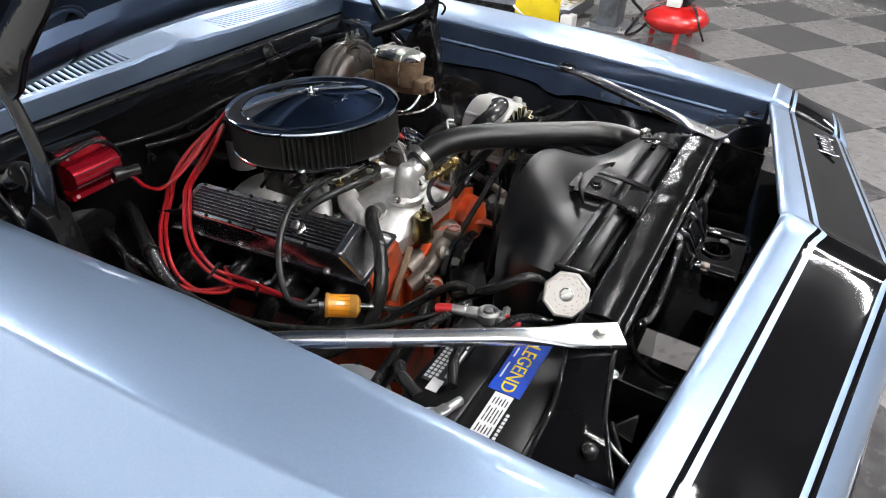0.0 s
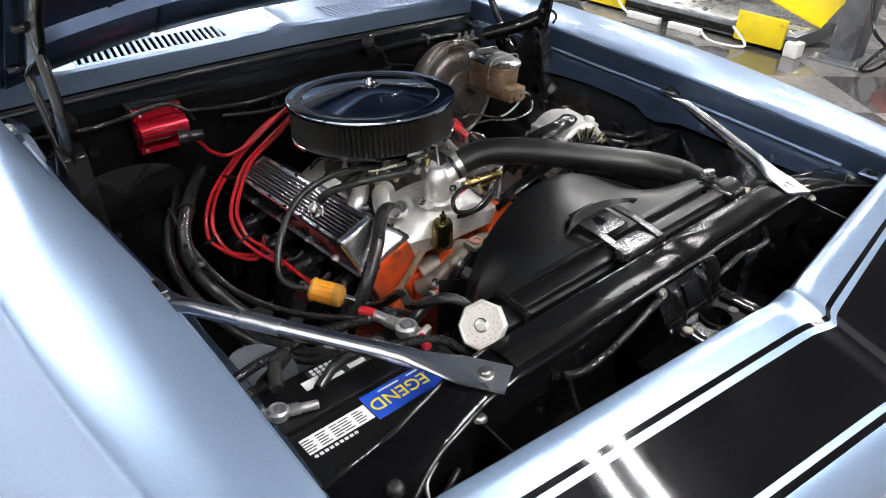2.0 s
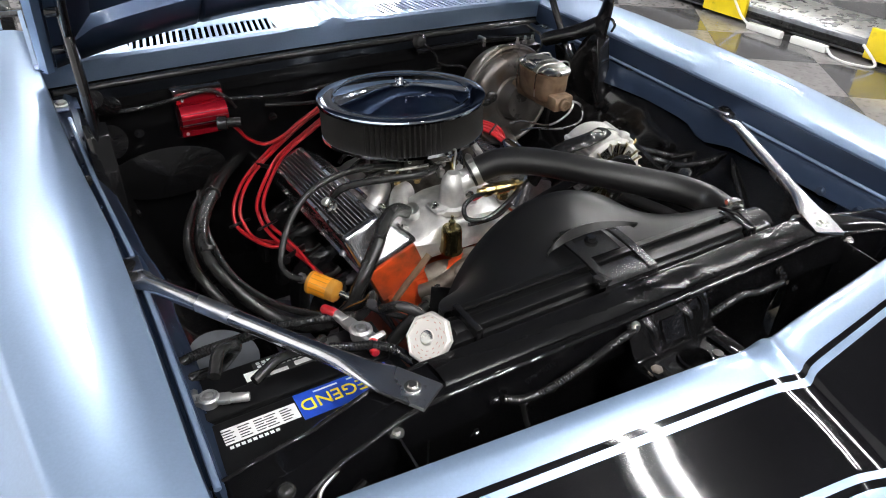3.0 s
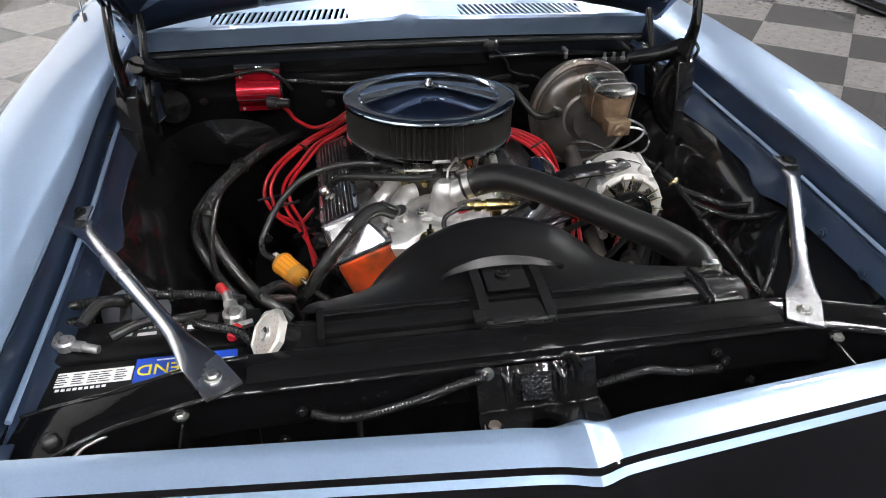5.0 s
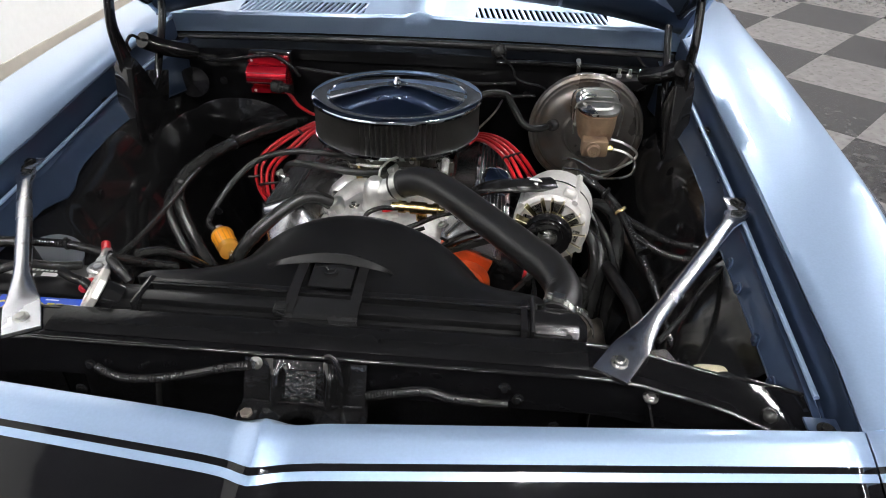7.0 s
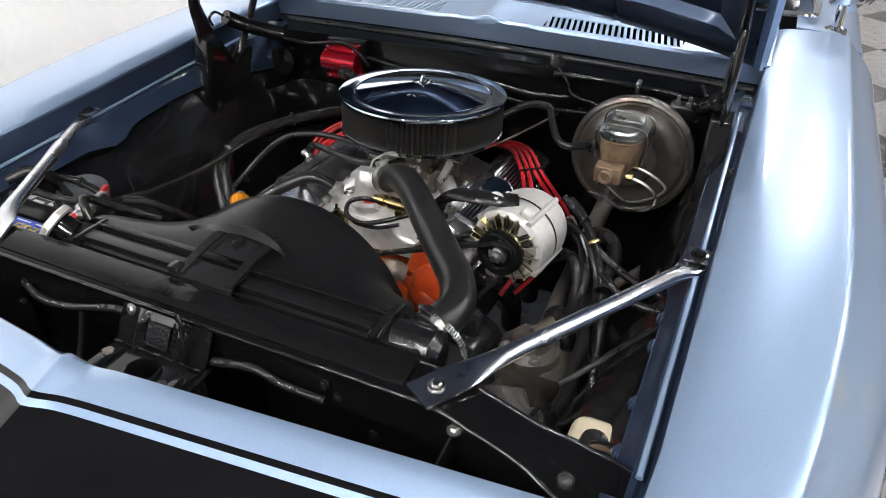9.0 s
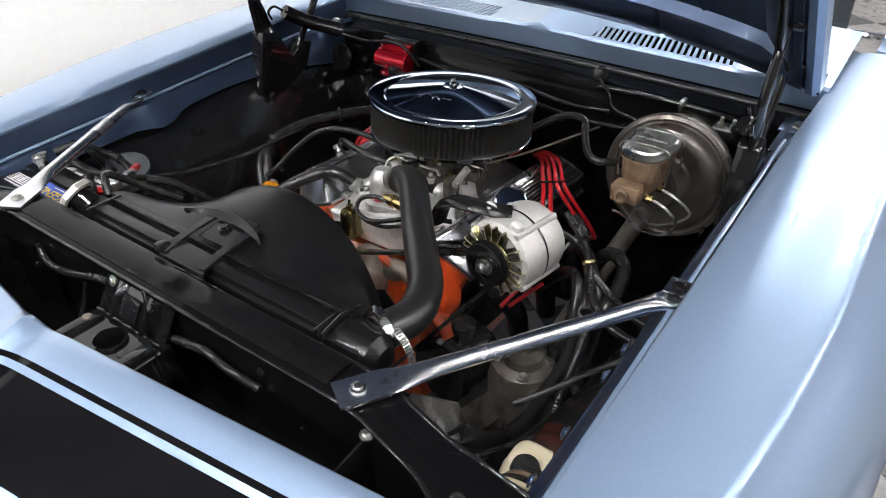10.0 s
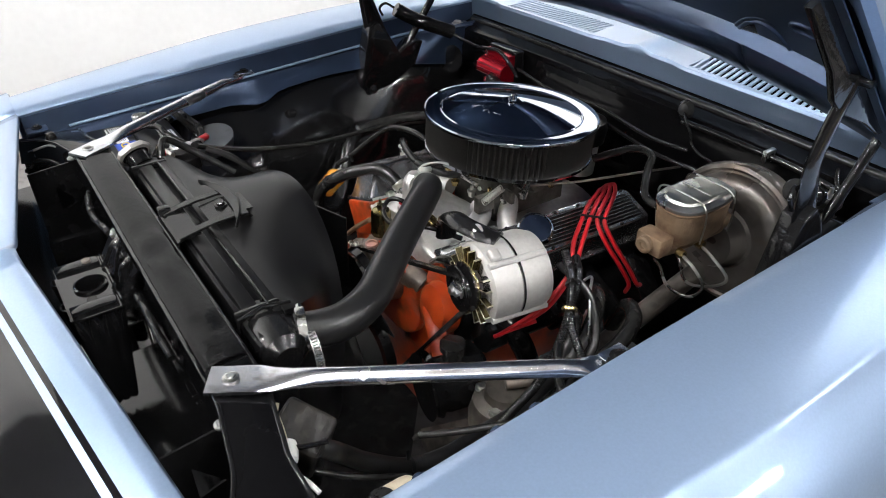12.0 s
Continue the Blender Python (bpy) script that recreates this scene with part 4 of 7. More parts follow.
# intake manifold: runners rising from the heads to a carburettor pad
def intake_row(y, w, z, dz):
    d = -0.06 * (y - 0.51)
    return [(x, y, h + d) for x, h in ((-0.135, 0.690), (-0.128, min(0.728, z - 0.008)), (-w - 0.025, z - 0.016), (-w, z), (-w * 0.5, z + dz), (0, z + dz * 1.2), (w * 0.5, z + dz), (w, z), (w + 0.025, z - 0.016), (0.128, min(0.728, z - 0.008)), (0.135, 0.690))]


rows = [intake_row(0.470, 0.06, 0.738, 0.002), intake_row(0.478, 0.062, 0.752, 0.002), intake_row(0.515, 0.065, 0.765, 0.004), intake_row(0.55, 0.075, 0.772, 0.010), intake_row(0.60, 0.065, 0.764, 0.010),
        intake_row(0.64, 0.060, 0.735, 0.010), intake_row(0.67, 0.056, 0.712, 0.012), intake_row(0.82, 0.056, 0.708, 0.012), intake_row(0.96, 0.05, 0.705, 0.006)]
intake = part("intake_manifold", loft(rows, caps=True), ALU, engine, "bare cast aluminium intake manifold")
for s in (1, -1):
    for y in (0.52, 0.615, 0.71):
        part("intake_bolt", bolt((s * 0.118, y, 0.744), (s * -0.5, 0, 1), 0.007), STEEL, intake)
    part("runner", join(*[tube([(s * 0.128, y0, 0.722), (s * 0.105, y0 + 0.01, 0.742), (s * 0.075, y1, 0.756), (s * 0.05, y1 + 0.01, 0.758)], 0.020, 12) for y0, y1 in ((0.56, 0.62), (0.65, 0.69))]), ALU, intake)
part("thermostat_housing", join(lathe([(0.036, 0.762), (0.036, 0.774), (0.028, 0.778), (0.025, 0.795), (0.024, 0.815), (0.021, 0.830), (0.012, 0.842), (0.0, 0.845)], 24, pose(-0.012, 0.515, 0)),
                                tube([(-0.012, 0.515, 0.812), (0.015, 0.512, 0.822), (0.04, 0.507, 0.832)], 0.021, 16), box(-0.06, 0.036, 0.492, 0.538, 0.768, 0.780, 0.006)), ALU, engine, "cast thermostat housing")
for x in (-0.055, 0.03):
    part("housing_bolt", bolt((x, 0.512, 0.781), (0, 0, 1), 0.007, 0.008), STEEL, engine)
# water outlet elbow with the heater hose
part("sender_cup", join(lathe([(0.018, 0.704), (0.0225, 0.706), (0.0235, 0.710), (0.0215, 0.715), (0.0205, 0.755), (0.0175, 0.761), (0.007, 0.763), (0.007, 0.774), (0.003, 0.776), (0.003, 0.785)], 28, pose(-0.048, 0.455, 0))), GOLD_ZINC, engine, "yellow zinc plated sender cup")
part("temperature_sender", join(moved(lathe([(0.008, 0), (0.008, 0.012), (0.012, 0.013), (0.012, 0.026), (0.009, 0.027), (0.009, 0.034), (0.0125, 0.036), (0.0125, 0.066), (0.010, 0.067), (0.010, 0.078), (0.013, 0.079), (0.013, 0.088), (0.006, 0.09), (0.005, 0.10)], 14), axis((0.026, 0.479, 0.805), (1, -0.1, 0.02))),
                                moved(lathe([(0.009, -0.016), (0.011, -0.014), (0.011, -0.004), (0.009, 0.0)], 12), axis((0.082, 0.473, 0.796), (0, -0.2, 1)))), BRASS, engine, "brass temperature sender fitting")
# carburettor
carb = thing("carburettor", (0, 0.75, 0.79), "dark four-barrel carburettor under the air cleaner", "carburettor")
part("carb_body", join(box(-0.072, 0.072, 0.655, 0.845, 0.720, 0.792, 0.004), box(-0.060, 0.060, 0.675, 0.83, 0.788, 0.826, 0.008)), CARB, carb, "dull grey throttle body")
part("air_horn", lathe([(0.060, 0.818), (0.064, 0.824), (0.064, 0.842), (0.058, 0.845)], 36, pose(0, 0.75, 0)), CARB, carb)
for y0, y1 in ((0.640, 0.678), (0.822, 0.860)):
    part("float_bowl", box(-0.055, 0.055, y0, y1, 0.786, 0.824, 0.009), CARB, carb, "float bowl")
for x in (-0.042, 0.042):
    for z in (0.793, 0.818):
        part("bowl_screw", bolt((x, 0.639, z), (0, -1, 0), 0.005, 0.004, False), STEEL, carb)
for x, y, h, mt in ((-0.085, 0.665, 0.020, STEEL), (-0.070, 0.640, 0.028, BRASS), (-0.030, 0.628, 0.014, BRASS), (0.028, 0.628, 0.018, STEEL), (0.068, 0.642, 0.026, BRASS), (0.088, 0.665, 0.016, STEEL), (-0.090, 0.71, 0.022, BRASS), (0.095, 0.71, 0.020, STEEL), (-0.092, 0.77, 0.014, STEEL), (0.09, 0.79, 0.024, BRASS)):
    part("fitting", lathe([(0.007, 0), (0.007, h * 0.5), (0.0095, h * 0.5), (0.0095, h * 0.8), (0.004, h * 0.9), (0.004, h + 0.006)], 8, pose(x, y, 0.772)), mt, carb)
for s in (1, -1):
    part("throttle_shaft", moved(lathe([(0.0035, -0.03), (0.0035, 0.03)], 8), axis((s * 0.085, 0.70, 0.800), (1, 0, 0))), STEEL, carb)
    part("throttle_lever", moved(prism([(-0.006, -0.010), (0.008, -0.012), (0.020, 0.014), (0.012, 0.020), (-0.004, 0.008)], -0.0012, 0.0012, 0.0005), Matrix.Translation((s * 0.106, 0.70, 0.80)) @ pose(0, 0, 0, 90, 0, 90)), STEEL, carb)
for x, y, z, r, h, d in ((-0.098, 0.735, 0.792, 0.026, 0.03, (-1, -0.1, 0.1)), (-0.082, 0.66, 0.800, 0.014, 0.03, (-1, -0.4, 0.3)), (-0.112, 0.69, 0.776, 0.012, 0.026, (-0.4, 0, 1)), (0.092, 0.75, 0.792, 0.022, 0.026, (1, -0.1, 0.1)), (-0.075, 0.81, 0.80, 0.016, 0.03, (-1, 0.1, 0.2))):
    part("choke_housing", moved(lathe([(r * 0.6, 0), (r, 0.002), (r, h * 0.7), (r * 0.8, h), (r * 0.3, h), (r * 0.25, h + 0.008)], 18), axis((x + 0.02 * (1 if x < 0 else -1), y, z), d)), CARB, carb, "dark round choke housing")
for y, z0 in ((0.668, 0.792), (0.715, 0.806), (0.775, 0.798)):
    part("vacuum_stub", tube([(-0.06, y, z0), (-0.10, y - 0.006, z0 + 0.006), (-0.128, y + 0.004, z0 - 0.008), (-0.135, y + 0.02, z0 - 0.03)], 0.0042, 8), RUBBER, carb, "black vacuum stub hose")
part("fuel_rail", tube([(-0.088, 0.645, 0.806), (-0.06, 0.625, 0.812), (0.0, 0.618, 0.812), (0.05, 0.625, 0.808)], 0.0035, 8), STEEL, carb, "bent metal fuel pipe")
part("choke_rod", tube([(0.098, 0.70, 0.812), (0.105, 0.74, 0.822), (0.10, 0.79, 0.818)], 0.0022, 6), STEEL, carb)
# return spring and throttle linkage on the driver's side
part("return_spring", tube([(0.113 + 0.007 * math.cos(a), 0.592 + a * 0.0006, 0.808 + 0.007 * math.sin(a) + a * 0.00025) for a in np.linspace(0, 12 * 2 * math.pi, 150)], 0.0012, 5, 1), STEEL, carb)
part("throttle_rod", tube([(0.09, 0.70, 0.800), (0.15, 0.80, 0.806), (0.20, 0.92, 0.812), (0.22, 1.04, 0.80)], 0.0025, 6), IRON, carb)
part("throttle_bracket", join(box(0.085, 0.10, 0.59, 0.63, 0.775, 0.81, 0.002), box(0.10, 0.128, 0.65, 0.66, 0.79, 0.815, 0.003)), CARB, carb)

# ---- radiator ----
radiator = thing("radiator", (0, 0.09, 0.35), "black radiator with ribbed top tank and chrome pressure cap", "radiator")
part("core", box(-0.33, 0.33, 0.055, 0.10, 0.34, 0.84, 0.004), SATIN_BLACK, radiator)
tank = part("top_tank", join(box(-0.312, 0.335, 0.052, 0.108, 0.832, 0.876, 0.010), box(-0.255, 0.275, 0.060, 0.084, 0.872, 0.886, 0.004)), PLASTIC, radiator, "black painted top tank")
for x in (-0.262, 0.262):
    part("tank_strap", box(x, x + 0.011, 0.048, 0.112, 0.83, 0.888, 0.003), GLOSS_BLACK, radiator)
part("tank_end", join(lathe([(0.034, -0.05), (0.036, 0.0), (0.034, 0.04), (0.02, 0.052)], 20, axis((0.30, 0.085, 0.850), (1, 0, 0))), box(0.27, 0.335, 0.055, 0.12, 0.82, 0.880, 0.014, 3), tube([(0.278, 0.050, 0.822), (0.278, 0.050, 0.884), (0.278, 0.122, 0.884), (0.278, 0.122, 0.822)], 0.0032, 8, 2)), NECK, radiator)
part("outlet_neck", tube([(0.303, 0.082, 0.853), (0.309, 0.108, 0.855), (0.316, 0.135, 0.855)], 0.022, 16), NECK, radiator)
part("filler_end", join(lathe([(0.032, -0.02), (0.034, 0.03), (0.03, 0.05), (0.015, 0.058)], 20, axis((-0.27, 0.082, 0.846), (-1, 0, 0)))), PLASTIC, radiator)
capm = axis((-0.319, 0.070, 0.884), (-0.75, -0.2, 0.60))
part("filler_neck", lathe([(0.022, -0.03), (0.022, -0.006), (0.026, -0.004), (0.026, 0.0)], 24, capm), GLOSS_BLACK, radiator)
cap = part("radiator_cap", lathe([(0.030, -0.004), (0.034, -0.002), (0.0345, 0.006), (0.032, 0.009), (0.030, 0.009), (0.029, 0.0075), (0.011, 0.0075), (0.010, 0.009), (0.006, 0.009), (0.005, 0.007), (0.0, 0.007)], 8, capm @ pose(0, 0, 0, 0, 0, 22.5)), CAP_FACE, radiator, "octagonal chrome pressure cap with red print")
for r in (0.017, 0.022, 0.026):
    for i in range(9):
        a = 2 * math.pi * i / 12 + r * 190
        part("print_bar", moved(box(-0.0017, 0.0017, -0.0005, 0.0005, 0.0078, 0.0081), capm @ pose(r * math.cos(a), r * math.sin(a), 0, 0, 0, math.degrees(a) + 90)), CAP_RED, cap, smooth=False)
part("cap_rivet", lathe([(0.0095, 0.007), (0.0095, 0.0095), (0.008, 0.0105), (0.005, 0.0095), (0, 0.0095)], 16, capm), STEEL, cap)

# ---- fan shroud ----
shroud = thing("fan_shroud", (0, 0.2, 0.5), "black moulded fan shroud with a humped top", "fan shroud")
FAN = Vector((0.012, 0.252, 0.676))
rows = []
for k in np.linspace(0, 1, 15):
    ring = []
    for a in np.linspace(-30, 210, 61):
        c, s_ = math.cos(radians(a)), math.sin(radians(a))
        circ = FAN + Vector((0.238 * c, 0.0, 0.238 * s_))
        t = min(0.285 / max(abs(c), 1e-6), (0.222 if s_ > 0 else 0.4) / max(abs(s_), 1e-6))
        rect = Vector((0.008 + t * c, 0.108, 0.660 + t * s_))
        e = k * k * (3 - 2 * k)
        p = rect.lerp(circ, e)
        p.y = 0.108 + (0.144 - 0.061 * (1 - max(s_, 0.0))) * k
        ring.append(p)
    rows.append(ring)
rows.append([p + Vector((0, 0.008, -0.003)) for p in rows[-1]])
part("shroud_shell", sheet(rows, -0.003), PLASTIC, shroud, "black moulded shroud shell")
part("shroud_flange", join(box(-0.255, 0.285, 0.096, 0.110, 0.870, 0.886, 0.003)), PLASTIC, shroud)
for x0, x1 in ((-0.252, -0.058), (0.058, 0.282)):
    part("flange_bead", tube([(x0, 0.0955, 0.8865), ((x0 + x1) / 2, 0.0950, 0.8875), (x1, 0.0955, 0.8865)], 0.0022, 8), GLOSS_BLACK, shroud, "thin bright lower edge of the shroud")
# mounting bracket over the middle
br = thing("radiator_bracket", (0, 0.05, 0.89), "black stamped steel bracket bolted over the radiator tank", "bracket")
part("bracket_plate", join(sheet([[(x, y, z) for x in (-0.030, 0.0, 0.030)] for y, z in ((0.100, 0.896), (0.135, 0.901), (0.172, 0.900))], 0.003),
                           sheet([[(x, y, z) for x in (-0.050, 0.0, 0.050)] for y, z in ((0.036, 0.866), (0.040, 0.888), (0.050, 0.893), (0.078, 0.894))], 0.003)), SATIN_BLACK, br)
for x0 in (-0.050, 0.036):
    part("bracket_strap", sheet([[(x0, y, z), (x0 + 0.014, y, z)] for y, z in ((0.044, 0.894), (0.075, 0.900), (0.10, 0.904), (0.135, 0.906), (0.158, 0.904), (0.164, 0.896))], 0.004), SATIN_BLACK, br)
part("bracket_clip", box(-0.062, -0.044, 0.040, 0.060, 0.886, 0.900, 0.003), SATIN_BLACK, br)
rows = []
for q in np.linspace(-1, 1, 21):
    x = -0.004 + 0.089 * q
    rows.append([(x, 0.158 - 0.034 * q * q, 0.9125 - 0.004 * q * q), (x, 0.158 - 0.004 - 0.030 * q * q, 0.9125 + 0.0025 - 0.0045 * q * q), (x, 0.158 - 0.016 - 0.018 * q * q, 0.9125 - 0.006 - 0.001 * q * q)])
part("shroud_lip", sheet(rows, 0.002), PLASTIC, shroud, "moulded crescent lip of the shroud recess")
part("bracket_bolt", bolt((-0.003, 0.13, 0.902), (0, 0, 1), 0.007), GLOSS_BLACK, br)

# ---- upper radiator hose ----
hose = thing("radiator_hose", (0.2, 0.35, 0.86), "moulded black rubber upper radiator hose with clamps", "hose")
HOSE = [(0.026, 0.512, 0.830), (0.050, 0.504, 0.842), (0.082, 0.484, 0.858), (0.13, 0.437, 0.867), (0.202, 0.354, 0.866), (0.268, 0.280, 0.861), (0.302, 0.241, 0.859), (0.323, 0.199, 0.857), (0.326, 0.163, 0.855), (0.312, 0.114, 0.855)]
part("hose_tube", tube(HOSE, 0.0268, 28, 40, rib=0.00025, pitch=0.0042), HOSE_RUBBER, hose, "thick black rubber hose with fine cloth marks")


def clamp(at, towards, r, parent):
    m = axis(at, towards)
    c = part("hose_clamp", join(lathe([(r, -0.006), (r + 0.0015, -0.006), (r + 0.0015, 0.006), (r, 0.006)], 32, m)), STEEL, parent, "steel worm-drive hose clamp")
    part("clamp_screw", moved(join(box(-0.009, 0.009, r, r + 0.010, -0.007, 0.007, 0.002), lathe([(0.005, 0.009), (0.005, 0.016)], 8, pose(0, r + 0.005, 0, 0, 90, 0))), m), STEEL, c)


clamp((0.036, 0.509, 0.835), (0.8, -0.25, 0.4), 0.0272, hose)
clamp((0.3145, 0.122, 0.855), (0.3, 1, 0.0), 0.0276, hose)

# ---- alternator ----
alt = thing("alternator", (0.313, 0.45, 0.74), "bare aluminium alternator with a gold fan", "alternator")
am = axis((0.313, 0.386, 0.814), (0.16, 1, 0.0)) @ Matrix.Diagonal((0.945, 0.945, 1, 1))
part("front_case", lathe([(0.060, 0.034), (0.062, 0.031), (0.070, 0.036), (0.072, 0.05), (0.072, 0.082), (0.068, 0.084)], 40, am), CASE_ALU, alt, "cast aluminium case")
part("rear_case", lathe([(0.068, 0.086), (0.072, 0.087), (0.072, 0.125), (0.066, 0.140), (0.045, 0.148), (0.0, 0.148)], 40, am), CASE_ALU, alt)
part("case_band", lathe([(0.0726, 0.0835), (0.0726, 0.0870)], 40, am, False), SATIN_BLACK, alt)
for i in range(4):
    part("through_bolt", moved(lathe([(0.006, 0.034), (0.006, 0.135)], 8), am @ pose(0.071 * math.cos(i * 1.57 + 0.6), 0.071 * math.sin(i * 1.57 + 0.6), 0)), CASE_ALU, alt)
# Cast face given a dark colour for the shade between the blades.
part("case_face", lathe([(0.02, 0.036), (0.057, 0.036), (0.0565, 0.036)], 40, am), CARB, alt, "front face darkened for the shade behind the fan")
part("front_rim", lathe([(0.0565, 0.037), (0.058, 0.032), (0.061, 0.031), (0.064, 0.034)], 40, am, False), CASE_ALU, alt)
# Slots are black plates on the face, so their shade is colour too.
for i in range(8):
    part("vent_slot", moved(box(0.024, 0.0560, -0.0135, 0.0135, 0.0340, 0.0370, 0.001, 1), am @ pose(0, 0, 0, 0, 0, i * 45 + 12)), SATIN_BLACK, alt, "black plate put in for a shaded vent slot", smooth=False)
part("fan_disc", lathe([(0.015, 0.017), (0.043, 0.017), (0.044, 0.019), (0.044, 0.021), (0.015, 0.021)], 32, am), GOLD_ZINC, alt, "gold fan disc")
# Faces run darker and edge strips paler, painting in how the blades catch light.
for i in range(16):
    a = i * 22.5 + (6 if i % 3 == 0 else 0) - (4 if i % 4 == 1 else 0)
    bm_ = am @ pose(0, 0, 0, 0, 0, a)
    blade = part("fan_blade", moved(sheet([[(r, w * 0.0035 - 0.0015, z) for w, z in ((0.0, 0.0190), (0.4, 0.0240), (1.0, 0.0300))] for r in (0.041, 0.052, 0.0675)], 0.0008), bm_), GOLD_ZINC, alt, smooth=False)
    part("blade_edge", moved(join(box(0.040, 0.0675, -0.0024, -0.0010, 0.0180, 0.0192, 0.0003, 1), box(0.0668, 0.0682, -0.0020, 0.0014, 0.0185, 0.0295, 0.0003, 1)), bm_), FAN_GLINT, blade, "pale strip painted as the glint on a blade edge", smooth=False)
part("pulley", lathe([(0.012, 0.004), (0.027, 0.004), (0.032, 0.000), (0.041, -0.001), (0.042, 0.001), (0.032, 0.006), (0.032, 0.008), (0.044, 0.013), (0.044, 0.016), (0.012, 0.016)], 40, am), GLOSS_BLACK, alt, "black pulley")
part("pulley_washer", lathe([(0.010, 0.005), (0.018, 0.003), (0.018, 0.001), (0.010, 0.0)], 24, am), STEEL, alt)
part("shaft_nut", join(lathe([(0.0125, -0.008), (0.0135, -0.006), (0.0135, 0.003)], 6, am), lathe([(0, -0.014), (0.007, -0.014), (0.008, -0.012), (0.008, -0.006)], 14, am)), STEEL, alt)
part("mount_ear", moved(box(-0.012, 0.012, 0.066, 0.084, 0.040, 0.058, 0.006, 3), am @ pose(0, 0, 0, 0, 0, 22)), CASE_ALU, alt)
part("hinge_ear", moved(join(box(-0.010, 0.010, 0.066, 0.082, 0.050, 0.125, 0.006, 3), lathe([(0.009, 0.036), (0.009, 0.135)], 14, pose(0, 0.080, 0))), am @ pose(0, 0, 0, 0, 0, 205)), CASE_ALU, alt)
part("slotted_bracket", tube([(0.318, 0.462, 0.880), (0.29, 0.448, 0.884), (0.25, 0.440, 0.884), (0.21, 0.448, 0.874), (0.175, 0.465, 0.845), (0.155, 0.475, 0.80)], 0.020, 12, 6, flat=0.5), SATIN_BLACK, alt, "black curved adjusting bracket")
part("bracket_bolt", bolt((0.286, 0.444, 0.882), (-0.1, -1, 0.25), 0.011, 0.012), ALU, alt)

# belt drive
drive = thing("water_pump", (0, 0.40, 0.65), "grey water pump with black fan and belt pulleys", "water pump")
part("pump_body", join(lathe([(0.05, 0.40), (0.06, 0.44), (0.05, 0.47)], 24, pose(0, 0, 0.64) @ pose(0, 0, 0, -90)), *[tube([(0, 0.45, 0.64), (s * 0.06, 0.455, 0.66), (s * 0.095, 0.465, 0.65)], 0.024, 12) for s in (1, -1)]), IRON, drive)
part("timing_cover", moved(prism([((0.105 + 0.012 * math.cos(2 * a)) * math.cos(a), (0.105 + 0.012 * math.cos(2 * a)) * math.sin(a)) for a in np.linspace(0, 2 * math.pi, 28, endpoint=False)], 0.0, 0.02, 0.005), Matrix.Translation((0, 0.458, 0.60)) @ pose(0, 0, 0, 90)), ORANGE, drive, "orange front cover")
part("pump_top", join(box(-0.022, 0.020, 0.388, 0.424, 0.660, 0.720, 0.006), tube([(-0.005, 0.418, 0.690), (-0.04, 0.416, 0.690), (-0.072, 0.420, 0.668), (-0.105, 0.426, 0.652), (-0.122, 0.440, 0.640)], 0.0165, 12), lathe([(0.016, -0.012), (0.017, 0.0), (0.012, 0.006)], 16, axis((-0.052, 0.402, 0.690), (0, -1, 0.3)))), IRON, drive, "grey cast pump arm")
for at in ((-0.105, 0.410, 0.660), (-0.052, 0.396, 0.692), (-0.078, 0.404, 0.640)):
    part("pump_bolt", bolt(at, (0, -1, 0.35), 0.0075, 0.008), STEEL, drive)
part("red_plug", lathe([(0.013, 0.718), (0.013, 0.724), (0.009, 0.725), (0.008, 0.721), (0, 0.721)], 20, pose(-0.002, 0.405, 0)), CAP_RED, drive, "red plug ring")
part("orange_stub", tube([(-0.085, 0.398, 0.642), (-0.105, 0.389, 0.648), (-0.132, 0.383, 0.657)], 0.0115, 14), ORANGE, drive, "orange painted hose stub")
part("stub_ring", lathe([(0.0118, -0.004), (0.0132, -0.003), (0.0132, 0.003), (0.0118, 0.004)], 20, axis((-0.101, 0.391, 0.647), (-1, -0.3, 0.25))), WHITE_PLASTIC, drive)
part("stub_clamp", join(lathe([(0.0135, -0.005), (0.0148, -0.005), (0.0148, 0.005), (0.0135, 0.005)], 20, axis((-0.140, 0.381, 0.659), (-1, -0.2, 0.2))), box(-0.147, -0.133, 0.362, 0.370, 0.654, 0.664, 0.002)), STEEL, drive, "steel hose clamp")
part("corner_rib", tube([(-0.098, 0.455, 0.712), (-0.125, 0.450, 0.690), (-0.155, 0.446, 0.664), (-0.182, 0.442, 0.638)], 0.0075, 8, 4, flat=0.7), RUST, engine, "rusty rib down the block front")
part("pump_pulley", lathe([(0.02, 0.355), (0.075, 0.355), (0.07, 0.365), (0.075, 0.38), (0.02, 0.38)], 36, pose(0, 0, 0.64) @ pose(0, 0, 0, -90)), GLOSS_BLACK, drive)
part("crank_pulley", lathe([(0.02, 0.37), (0.085, 0.37), (0.08, 0.38), (0.085, 0.40), (0.02, 0.41)], 36, pose(0, 0, 0.46) @ pose(0, 0, 0, -90)), SATIN_BLACK, drive)
for i in range(5):
    part("fan_blade", moved(sheet([[(0.03, -0.03, 0), (0.19, -0.05, 0.0)], [(0.03, 0.03, 0.02), (0.19, 0.05, 0.03)]], 0.002), pose(0.005, 0.33, 0.64, 90, 0, 0) @ pose(0, 0, 0, 0, 0, 72 * i + 20)), SATIN_BLACK, drive, "black fan blade")
